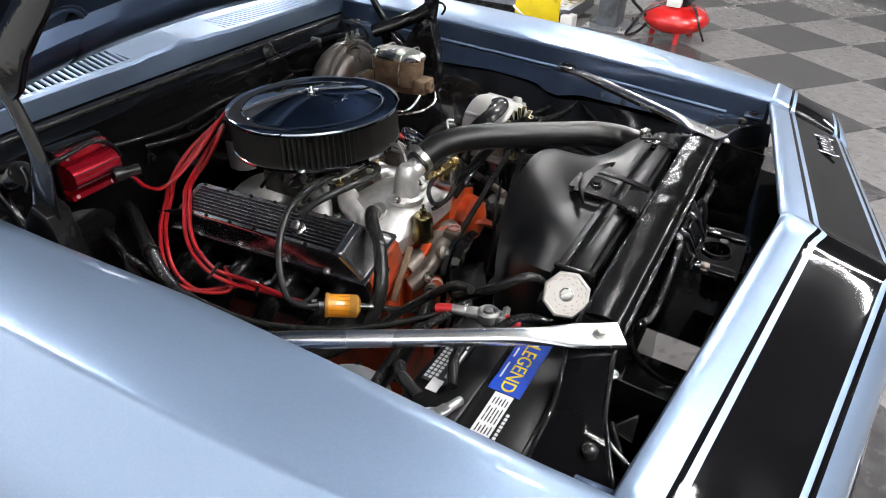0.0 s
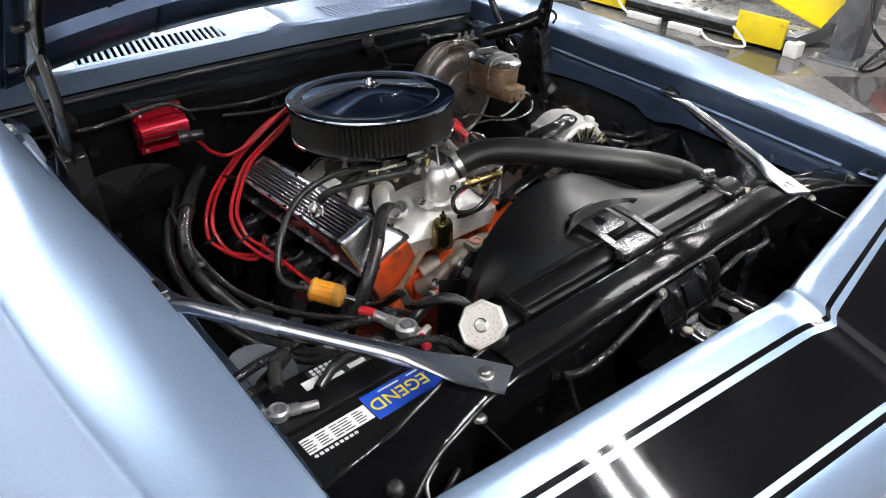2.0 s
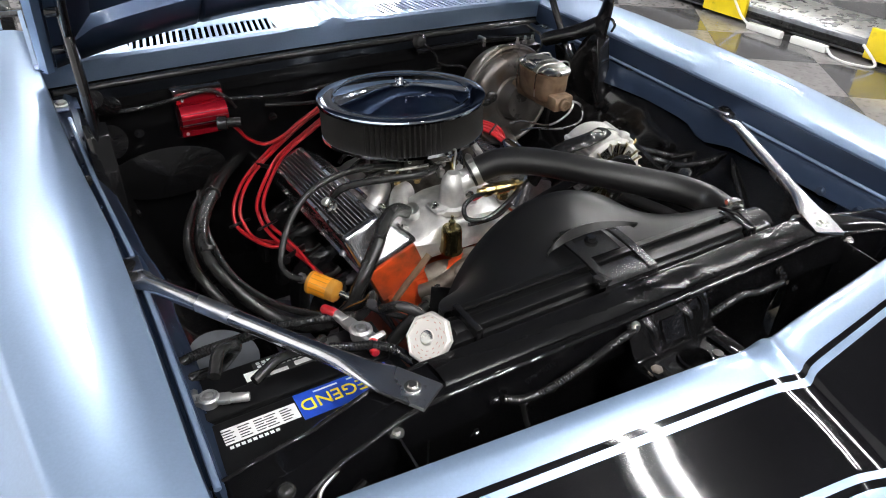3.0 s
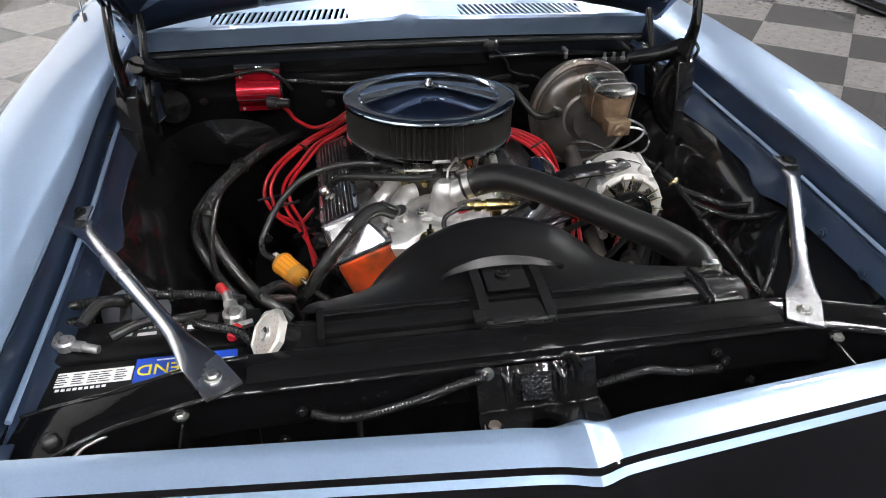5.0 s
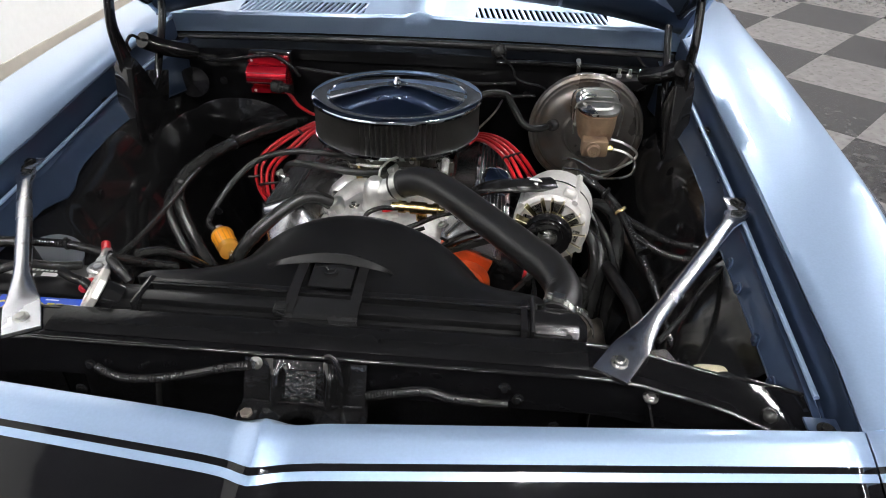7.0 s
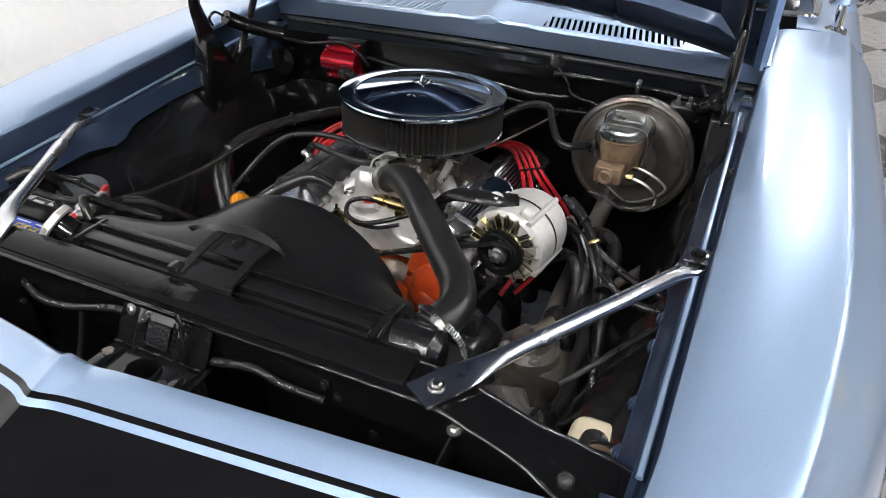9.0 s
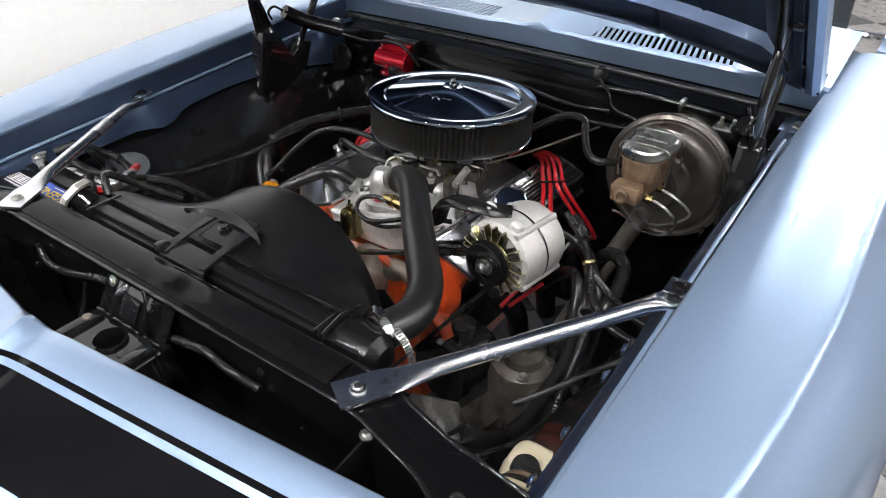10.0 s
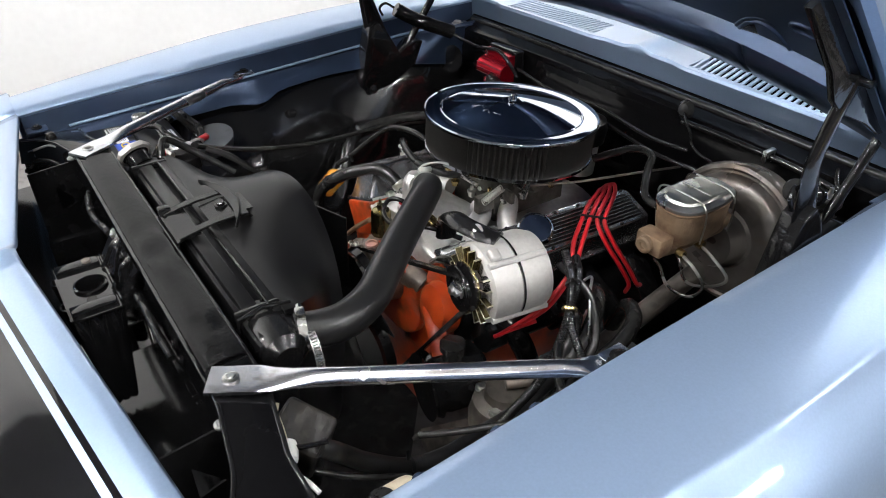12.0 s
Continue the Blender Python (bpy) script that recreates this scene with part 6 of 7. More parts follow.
lead("vacuum_line", [(-0.005, 0.52, 0.845), (0.0, 0.53, 0.86), (0.02, 0.56, 0.865), (0.03, 0.60, 0.84)], 0.0022, STEEL, "thin grey vacuum line", "wire")
oc = thing("oil_filler_cap", (0.218, 0.56, 0.79), "chrome push-in oil filler cap on the valve cover", "oil cap")
part("oil_cap", lathe([(0.018, -0.01), (0.018, 0.012), (0.030, 0.014), (0.0335, 0.018), (0.0345, 0.024), (0.0335, 0.029), (0.0305, 0.0315), (0.0290, 0.0300), (0.0275, 0.0305), (0.0, 0.0318)], 48, axis((0.212, 0.640, 0.768), (0.40, -0.36, 0.85))), LID_CHROME, oc)
ob_ = thing("pump_bracket", (0.15, 0.47, 0.75), "black moulded water pump bracket", "bracket")
part("web", join(tube([(0.12, 0.475, 0.72), (0.17, 0.46, 0.76), (0.24, 0.45, 0.79), (0.27, 0.44, 0.80)], 0.014, 10, flat=0.6)), GLOSS_BLACK, ob_)

# ---- looms on the driver's side ----
LB = "ribbed black wiring loom beside the alternator"
lm = lead("wiring_loom", [(0.375, 0.555, 0.855), (0.395, 0.545, 0.845), (0.425, 0.525, 0.832), (0.452, 0.498, 0.812), (0.478, 0.455, 0.780), (0.497, 0.405, 0.752), (0.510, 0.34, 0.735), (0.522, 0.26, 0.712), (0.535, 0.18, 0.695), (0.545, 0.12, 0.68)], 0.0065, LOOM, LB, "wiring loom", rib=0.0009)
part("zip_tie", lathe([(0.012, -0.003), (0.013, 0.0), (0.012, 0.003)], 14, axis((0.452, 0.498, 0.812), (0.5, -0.5, -0.5))), BRASS, lm, "tan cable tie")
lead("wiring_loom", [(0.385, 0.57, 0.845), (0.415, 0.55, 0.830), (0.452, 0.50, 0.806), (0.50, 0.47, 0.79), (0.55, 0.455, 0.775), (0.59, 0.43, 0.785), (0.605, 0.40, 0.80)], 0.0065, LOOM, "ribbed black loom to the inner fender", "wiring loom", rib=0.0009)
lead("wiring_loom", [(0.34, 0.58, 0.80), (0.40, 0.60, 0.76), (0.45, 0.57, 0.70), (0.47, 0.48, 0.66), (0.50, 0.38, 0.66), (0.55, 0.32, 0.69), (0.60, 0.28, 0.74)], 0.008, RUBBER, "black cable along the wheelhouse", "cable")
lead("heater_hose", [(0.30, 0.69, 0.62), (0.328, 0.668, 0.69), (0.365, 0.655, 0.722), (0.402, 0.622, 0.727), (0.422, 0.585, 0.705), (0.437, 0.530, 0.672), (0.432, 0.505, 0.60), (0.425, 0.49, 0.48)], 0.014, RUBBER, "thick black rubber hose looping beside the alternator", "hose", "lower hoses")
lead("heater_hose", [(0.37, 0.71, 0.62), (0.400, 0.697, 0.69), (0.432, 0.675, 0.722), (0.464, 0.645, 0.722), (0.474, 0.600, 0.702), (0.468, 0.548, 0.672), (0.464, 0.525, 0.60), (0.455, 0.51, 0.48)], 0.014, RUBBER, "thick black rubber hose looping beside the alternator", "hose", "lower hoses")
lead("heater_hose", [(0.30, 0.62, 0.62), (0.37, 0.60, 0.70), (0.41, 0.56, 0.715), (0.425, 0.52, 0.66), (0.405, 0.50, 0.58), (0.39, 0.49, 0.46)], 0.012, RUBBER, "black rubber hose curling under the alternator", "hose", "lower hoses")
lead("steel_line", [(0.355, 0.60, 0.74), (0.375, 0.625, 0.775), (0.40, 0.60, 0.765), (0.43, 0.575, 0.72), (0.44, 0.56, 0.66)], 0.0025, STEEL, "bent bare steel line", "line")
lead("lower_hose", [(0.482, 0.060, 0.822), (0.484, 0.075, 0.808), (0.478, 0.091, 0.785), (0.477, 0.125, 0.745), (0.481, 0.184, 0.698), (0.489, 0.242, 0.690), (0.483, 0.30, 0.685), (0.478, 0.386, 0.682), (0.461, 0.445, 0.682), (0.45, 0.51, 0.672), (0.45, 0.58, 0.64)], 0.0125, HOSE_RUBBER, "thick black corrugated hose by the inner fender", "hose", rib=0.0005)
lead("lamp_cable", [(0.455, 0.045, 0.765), (0.470, 0.075, 0.750), (0.485, 0.109, 0.735), (0.500, 0.150, 0.722), (0.517, 0.187, 0.715), (0.535, 0.235, 0.715), (0.545, 0.31, 0.71)], 0.0045, RUBBER, "thin black cable under the corrugated hose", "cable")
ht = thing("hose_tie", (0.481, 0.184, 0.698), "black strap tied round the corrugated hose", "cable tie")
part("strap", join(lathe([(0.0128, -0.0025), (0.0142, -0.0025), (0.0142, 0.0025), (0.0128, 0.0025)], 18, axis((0.481, 0.184, 0.698), (0.05, 1, -0.4))), box(0.478, 0.482, 0.182, 0.187, 0.708, 0.728, 0.001)), PLASTIC, ht)
sb = thing("steering_box", (0.40, 0.45, 0.42), "cast steering box and linkage low in the bay", "steering box")
part("gear_case", lathe([(0.06, 0.40), (0.066, 0.54), (0.058, 0.575), (0.04, 0.585), (0.036, 0.60), (0.015, 0.605)], 24, pose(0.368, 0.455, 0)), GREASY, sb, "greasy cast gear case")
part("side_housing", box(0.395, 0.455, 0.40, 0.50, 0.42, 0.56, 0.012), GREASY, sb)
part("column_tube", tube([(0.37, 0.50, 0.52), (0.38, 0.70, 0.60), (0.40, 0.95, 0.70)], 0.02, 12), GREASY, sb)
for i in range(4):
    part("cover_bolt", bolt((0.368 + 0.046 * math.cos(1.57 * i + 0.5), 0.455 + 0.046 * math.sin(1.57 * i + 0.5), 0.580), (0, 0, 1), 0.008, 0.008), STEEL, sb)
part("frame_bracket", sheet([[(0.30 + 0.03 * k, 0.30 + 0.14 * u, 0.56 - 0.05 * u - 0.05 * abs(k - 1)) for k in (0, 1, 2)] for u in np.linspace(0, 1, 6)], 0.006), GREASY, sb, "greasy pressed steel bracket")
ps = thing("power_steering_pump", (0.27, 0.40, 0.50), "black pulley and pump low beside the block", "pump")
part("pump_can", lathe([(0.055, 0.0), (0.06, 0.02), (0.06, 0.09), (0.05, 0.10), (0, 0.10)], 28, axis((0.24, 0.385, 0.545), (0.2, 1, 0))), SATIN_BLACK, ps)
part("pump_pulley", lathe([(0.02, -0.02), (0.066, -0.02), (0.06, -0.01), (0.066, 0.0), (0.02, 0.0)], 32, axis((0.24, 0.385, 0.545), (0.2, 1, 0))), GLOSS_BLACK, ps)
part("pump_neck", lathe([(0.02, 0.55), (0.02, 0.625), (0.024, 0.627), (0.024, 0.64), (0, 0.642)], 18, pose(0.255, 0.42, 0)), RUBBER, ps, "black filler cap")
part("pump_bracket", join(tube([(0.12, 0.46, 0.66), (0.18, 0.43, 0.64), (0.235, 0.41, 0.60)], 0.018, 10, flat=0.5), lathe([(0.0, -0.004), (0.03, -0.004), (0.046, 0.004), (0.052, 0.018), (0.050, 0.04), (0, 0.04)], 28, axis((0.165, 0.43, 0.655), (0.1, 1, -0.2))), box(0.11, 0.19, 0.456, 0.474, 0.55, 0.64, 0.008)), ORANGE, ps, "orange rounded accessory cover")
part("red_line", tube([(0.328, 0.455, 0.69), (0.345, 0.48, 0.706), (0.36, 0.52, 0.716)], 0.0035, 8), WIRE_RED, ps)

# front corner on the driver's side: lamp harness, reservoir and horn
hc = thing("lamp_bucket", (0.455, 0.055, 0.80), "dusty black lamp bucket with a torn cream edge", "lamp bucket")
bk = Matrix.Translation((0.452, 0.054, 0.830)) @ pose(0, 0, 0, 14, 20, 38)
part("bucket", moved(join(box(-0.034, 0.034, -0.028, 0.030, -0.075, 0.010, 0.007, 3), sheet([[(0.030 * u, -0.023 + 0.046 * v, 0.009 + 0.0030 * math.sin(7 * u + 4 * v) + 0.003 * (1 - u * u)) for u in np.linspace(-1, 1, 9)] for v in np.linspace(0, 1, 7)], 0.003)), bk), DUSTY, hc, "dusty crumpled black bucket")
part("bucket_lip", tube([(0.478, 0.028, 0.838), (0.484, 0.046, 0.836), (0.489, 0.070, 0.833)], 0.0032, 8), GLOSS_BLACK, hc, "glossy folded lip")
part("torn_edge", tube([(0.416, 0.036, 0.852), (0.430, 0.033, 0.851), (0.446, 0.031, 0.847), (0.459, 0.029, 0.845), (0.474, 0.026, 0.839)], 0.0022, 7, flat=0.6), BONE, hc, "torn cream insulation along the edge")
part("cream_flap", sheet([[(0.408 + 0.010 * v, 0.020 + 0.022 * v, 0.857 - 0.004 * u), (0.418 + 0.016 * v, 0.013 + 0.018 * v, 0.852 - 0.003 * v)] for u, v in zip(np.linspace(0, 1, 5), (0.0, 0.35, 0.6, 0.85, 1.0))], 0.0015), BONE, hc, "folded cream flap")
part("insulation", sheet([[(0.418 + 0.052 * u, 0.031 - 0.006 * u - 0.012 * v, 0.846 - 0.010 * u - 0.030 * v + 0.002 * math.sin(17 * u + 5 * v)) for u in np.linspace(0, 1, 9)] for v in np.linspace(0, 1, 5)], 0.002), DUSTY, hc)
lc = thing("lamp_connector", (0.48, 0.026, 0.815), "cream lamp connector with a blue collar and loose wires", "connector")
part("socket", moved(lathe([(0.004, -0.016), (0.010, -0.012), (0.0125, 0.0), (0.0115, 0.012), (0.007, 0.016)], 14, axis((0.478, 0.024, 0.834), (0.8, -0.35, -0.1))), Matrix.Identity(4)), WHITE_PLASTIC, lc, "cream plastic socket")
part("collar", lathe([(0.007, -0.006), (0.008, 0.0), (0.007, 0.007)], 12, axis((0.500, 0.017, 0.834), (0.8, -0.2, 0.1))), LABEL_BLUE, lc, "blue plastic collar")
part("white_wire", tube([(0.488, 0.021, 0.834), (0.503, 0.016, 0.836), (0.518, 0.018, 0.838), (0.534, 0.024, 0.838), (0.550, 0.029, 0.834)], 0.0032, 8), WHITE_PLASTIC, lc, "thick white wire")
for k, (dx, m_) in enumerate(((0.0, RUST), (0.006, RUBBER), (0.012, WIRE_RED))):
    part("loose_wire", tube([(0.498, 0.014, 0.822), (0.512 + dx, 0.010, 0.818 - 0.003 * k), (0.532 + dx, 0.014, 0.816), (0.560 + dx, 0.030 + dx, 0.812)], 0.0022, 6), m_, lc)
washer = thing("washer_reservoir", (0.545, 0.12, 0.70), "yellowed plastic washer reservoir", "reservoir")
part("bottle", box(0.520, 0.590, 0.09, 0.165, 0.64, 0.760, 0.022, 4), BONE, washer)
part("bottle_cap", lathe([(0.018, 0.0), (0.020, 0.005), (0.017, 0.016), (0.0, 0.019)], 18, pose(0.560, 0.100, 0.764)), RUBBER, washer)
part("filler_neck", lathe([(0.020, 0.755), (0.020, 0.766), (0.0, 0.767)], 18, pose(0.560, 0.100, 0)), BONE, washer)
for i in range(5):
    lead("lamp_wire", [(0.505 + 0.008 * i, 0.02, 0.74), (0.53 + 0.006 * i, 0.04 + 0.006 * i, 0.785), (0.565, 0.055 + 0.008 * i, 0.79), (0.60, 0.07 + 0.01 * i, 0.765)], 0.0035, (RUBBER, BONE, RUBBER, RUST, RUBBER)[i], "thin lamp wire in the front corner", "wire", "lamp wires")

# front of the radiator support
lead("front_hose", [(-0.275, -0.034, 0.846), (-0.25, -0.040, 0.838), (-0.215, -0.042, 0.838), (-0.16, -0.042, 0.850), (-0.10, -0.040, 0.868), (-0.07, -0.038, 0.872)], 0.0055, LOOM, "ribbed black sleeve in front of the radiator support", "sleeve", rib=0.0008)
lead("front_hose", [(0.075, -0.040, 0.838), (0.115, -0.042, 0.850), (0.15, -0.042, 0.856), (0.19, -0.042, 0.846), (0.25, -0.040, 0.842)], 0.0055, LOOM, "ribbed black sleeve in front of the radiator support", "sleeve", rib=0.0008)
for x, z in ((-0.285, 0.845), (0.262, 0.843), (0.31, 0.80), (0.245, 0.86), (-0.31, 0.80)):
    b_ = thing("support_bolt", (x, -0.034, z), "small bolt in the radiator support", "bolt", "support bolts")
    part("head", bolt((x, -0.030, z), (0, -1, 0.2), 0.005, 0.005), GLOSS_BLACK, b_)

lead("hanging_cable", [(-0.215, 0.01, 0.842), (-0.218, 0.001, 0.81), (-0.218, -0.012, 0.77), (-0.214, -0.034, 0.73), (-0.202, -0.06, 0.7), (-0.194, -0.084, 0.685), (-0.181, -0.1, 0.68)], 0.0055, RUBBER, "black cable hanging in a loop before the support", "cable")

# battery corner
BC = "thick black battery cable beside the battery"
lead("battery_cable", [(-0.425, 0.150, 0.852), (-0.400, 0.135, 0.854), (-0.374, 0.124, 0.854), (-0.351, 0.106, 0.850), (-0.334, 0.075, 0.842), (-0.315, 0.046, 0.836), (-0.285, 0.040, 0.830), (-0.26, 0.042, 0.82)], 0.0065, LOOM, "ribbed black cable passing the radiator cap", "cable", rib=0.0009)
lead("battery_cable", [(-0.335, 0.21, 0.85), (-0.315, 0.25, 0.83), (-0.30, 0.31, 0.77), (-0.31, 0.38, 0.70), (-0.30, 0.42, 0.62)], 0.0075, RUBBER, BC, "cable")
lead("battery_cable", [(-0.615, 0.20, 0.80), (-0.612, 0.215, 0.842), (-0.58, 0.225, 0.848), (-0.53, 0.235, 0.842), (-0.47, 0.24, 0.838), (-0.40, 0.22, 0.842), (-0.365, 0.195, 0.85)], 0.0065, LOOM, "ribbed black cable behind the battery", "cable", rib=0.0009)
lead("battery_cable", [(-0.572, 0.165, 0.856), (-0.555, 0.20, 0.862), (-0.53, 0.22, 0.845), (-0.55, 0.26, 0.78)], 0.0085, RUBBER, BC, "cable")
lead("battery_cable", [(-0.53, 0.14, 0.850), (-0.49, 0.158, 0.856), (-0.45, 0.165, 0.850), (-0.42, 0.19, 0.835)], 0.007, RUBBER, BC, "cable")
lead("battery_cable", [(-0.605, 0.12, 0.80), (-0.608, 0.16, 0.835), (-0.60, 0.19, 0.84), (-0.57, 0.205, 0.83)], 0.007, LOOM, "ribbed black cable by the fender", "cable", rib=0.0009)
hr = thing("horn_relay", (-0.55, 0.29, 0.72), "dull grey horn bowl behind the battery", "horn")
part("bowl", lathe([(0.0, 0.0), (0.03, 0.004), (0.045, 0.02), (0.05, 0.045)], 24, axis((-0.545, 0.29, 0.74), (0.2, -0.2, 1))), GREY_STEEL, hr)
tr = thing("battery_tray", (-0.48, 0.10, 0.58), "black battery tray with a raised lip", "tray")
part("tray", join(box(-0.625, -0.335, 0.0, 0.21, 0.615, 0.638, 0.006), box(-0.60, -0.56, 0.05, 0.15, 0.30, 0.62, 0.004), box(-0.40, -0.36, 0.05, 0.15, 0.30, 0.62, 0.004)), SATIN_BLACK, tr)
lead("hood_release_cable", [(-0.40, 0.0, 0.862), (-0.455, -0.02, 0.862), (-0.50, -0.045, 0.860), (-0.525, -0.060, 0.856), (-0.54, -0.095, 0.845)], 0.0024, STEEL, "thin bright wire along the support edge", "wire")
lead("front_sleeve", [(-0.47, -0.05, 0.83), (-0.50, -0.065, 0.832), (-0.53, -0.085, 0.825), (-0.55, -0.11, 0.80)], 0.005, LOOM, "ribbed black sleeve in the front corner", "sleeve", rib=0.0008)

# firewall details
lead("coil_wire", [(-0.60, 1.02, 0.885), (-0.55, 1.02, 0.882), (-0.48, 1.02, 0.880), (-0.42, 1.0, 0.895), (-0.35, 0.995, 0.905), (-0.31, 1.0, 0.88), (-0.29, 1.01, 0.85)], 0.005, LOOM, "black wire over the ignition coil", "wire")
wp = thing("wiper_linkage", (0.35, 1.03, 0.89), "glossy black wiper tube along the firewall", "tube")
part("link_tube", tube([(0.20, 1.045, 0.895), (0.30, 1.045, 0.898), (0.45, 1.045, 0.895), (0.56, 1.04, 0.885)], 0.007, 10), GLOSS_BLACK, wp)
part("clip", join(box(0.395, 0.405, 1.03, 1.06, 0.885, 0.91, 0.002)), STEEL, wp)
fb = thing("fuse_block", (0.52, 1.0, 0.87), "firewall junction block with brass studs", "junction block")
part("block", box(0.48, 0.56, 0.99, 1.04, 0.86, 0.885, 0.004), PLASTIC, fb)
for x in (0.495, 0.52, 0.545):
    part("stud", lathe([(0.007, 0.884), (0.007, 0.892), (0.004, 0.894), (0.004, 0.905)], 6, pose(x, 1.01, 0)), STEEL, fb)
for z, x0, x1 in ((0.868, -0.30, 0.25), (0.838, -0.22, 0.30)):
    lead("firewall_loom", [(x0, 1.02, z), (x0 * 0.5, 1.00, z - 0.006), (0.0, 1.005, z + 0.002), (x1 * 0.6, 1.0, z - 0.012), (x1, 1.01, z - 0.01)], 0.0045, LOOM, "black loom strapped along the firewall", "wiring loom", "firewall looms")
hb = thing("heater_box_plate", (-0.46, 1.02, 0.70), "gloss black heater cover on the firewall", "cover")
part("cover", sheet([[(-0.46 + 0.13 * math.cos(a) * k, 1.022 - 0.02 * (1 - k), 0.72 + 0.06 * math.sin(a) * k) for a in np.linspace(0, 2 * math.pi, 33)] for k in (0.01, 0.6, 0.9, 1.0)], 0.004), GLOSS_BLACK, hb)
rg = thing("hinge_support_plate", (-0.56, 0.98, 0.80), "black pressed plate with a round grommet", "plate")
part("plate", lathe([(0.016, -0.004), (0.036, -0.004), (0.038, 0.0), (0.014, 0.004)], 24, axis((-0.565, 1.0, 0.825), (0.2, -1, 0.2))), GLOSS_BLACK, rg)

def mesh_slot(p, q):
    """One dark slot of a worm-drive band, lying on the strip between two points."""
    d = (q - p).normalized()
    n = d.cross(Vector((0.17, 1, 0))).normalized() * 0.0007
    m = p.lerp(q, 0.5)
    side = Vector((0.0004, 0.0040, 0))
    c = m + Vector((0.001, 0.0057, 0))
    ring = [c - d * 0.0009 - side, c + d * 0.0009 - side, c + d * 0.0009 + side, c - d * 0.0009 + side]
    return loft([[v - n * 1.6 for v in ring], [v + n * 1.6 for v in ring]], True, True)


# further runs across the bay
lead("battery_cable", [(-0.365, 0.20, 0.848), (-0.395, 0.27, 0.81), (-0.43, 0.39, 0.765), (-0.455, 0.54, 0.735), (-0.455, 0.70, 0.735), (-0.43, 0.86, 0.74)], 0.0058, RUBBER, "long black battery cable running to the firewall", "cable")
sh = thing("steering_shaft", (0.44, 0.58, 0.62), "dark steel steering shaft beside the engine", "steering shaft")
part("shaft_tube", tube([(0.372, 0.45, 0.615), (0.44, 0.59, 0.62), (0.512, 0.719, 0.625), (0.54, 0.80, 0.63), (0.56, 1.03, 0.66)], 0.0095, 12), IRON, sh)
part("coupling", lathe([(0.022, -0.012), (0.024, 0.0), (0.022, 0.012)], 18, axis((0.40, 0.508, 0.617), (0.45, 0.88, 0.0))), RUBBER, sh, "black rubber coupling")
lead("lamp_loom", [(0.478, 0.455, 0.785), (0.515, 0.42, 0.778), (0.55, 0.395, 0.782), (0.585, 0.375, 0.795), (0.608, 0.365, 0.806)], 0.0065, LOOM, "ribbed black loom crossing to the fender", "wiring loom", rib=0.0009)
lead("lamp_loom", [(0.485, 0.20, 0.755), (0.525, 0.245, 0.772), (0.565, 0.30, 0.788), (0.605, 0.345, 0.802)], 0.005, RUBBER, "thin black cable over the wheelhouse", "cable")
lead("firewall_wire", [(0.205, 1.035, 0.925), (0.222, 1.022, 0.912), (0.242, 1.02, 0.888), (0.250, 1.02, 0.868), (0.275, 1.015, 0.858), (0.315, 1.01, 0.852), (0.35, 1.0, 0.83)], 0.0028, LOOM, "thin sleeved wire on the firewall", "wire", "firewall wires", rib=0.0006)
lead("firewall_wire", [(0.535, 1.03, 0.93), (0.548, 1.01, 0.918), (0.563, 1.0, 0.905), (0.56, 0.985, 0.88), (0.54, 0.99, 0.86)], 0.0035, LOOM, "thin black wire by the hinge", "wire", "firewall wires")
yt = lead("tagged_wire", [(0.49, 1.02, 0.872), (0.502, 1.01, 0.862), (0.510, 1.0, 0.848), (0.515, 0.995, 0.82)], 0.003, LOOM, "black wire with a yellow tag", "wire")
part("tag", tube([(0.505, 1.006, 0.857), (0.510, 1.0, 0.845), (0.512, 0.998, 0.838)], 0.0045, 8), LABEL_YELLOW, yt, "yellow wire tag")
fp = thing("firewall_plug", (0.21, 1.03, 0.915), "round black grommet plug on the firewall", "grommet")
part("plug_disc", lathe([(0.0, 0.012), (0.012, 0.010), (0.017, 0.004), (0.020, 0.0)], 18, axis((0.205, 1.04, 0.925), (0, -1, 0.2))), RUBBER, fp)
ct = thing("clamp_tail", (0.345, 0.14, 0.86), "loose end of the steel hose clamp band", "clamp band")
tail = spline([(0.309, 0.118, 0.884), (0.328, 0.119, 0.876), (0.345, 0.118, 0.866), (0.357, 0.117, 0.854), (0.365, 0.116, 0.840), (0.369, 0.115, 0.824)], 4)
part("tail_strip", sheet([[p, p + Vector((0.002, 0.0115, 0))] for p in tail], 0.0008), STEEL, ct)
for p, q in zip(tail[2:-1], tail[3:]):
    part("slot", mesh_slot(p, q), PRINT, ct, smooth=False)
for s in (1, -1):
    for y, z, dx in ((0.28, 0.73, 0.0), (0.50, 0.78, 0.0), (0.74, 0.79, 0.0), (0.92, 0.76, 0.0)):
        bb = thing("wheelhouse_bolt", (s * 0.565, y, z), "black bolt in the inner fender", "bolt", "inner fender bolts")
        part("head", bolt((s * 0.566, y, z), (-s, 0, 0.3), 0.008, 0.006), GLOSS_BLACK, bb)
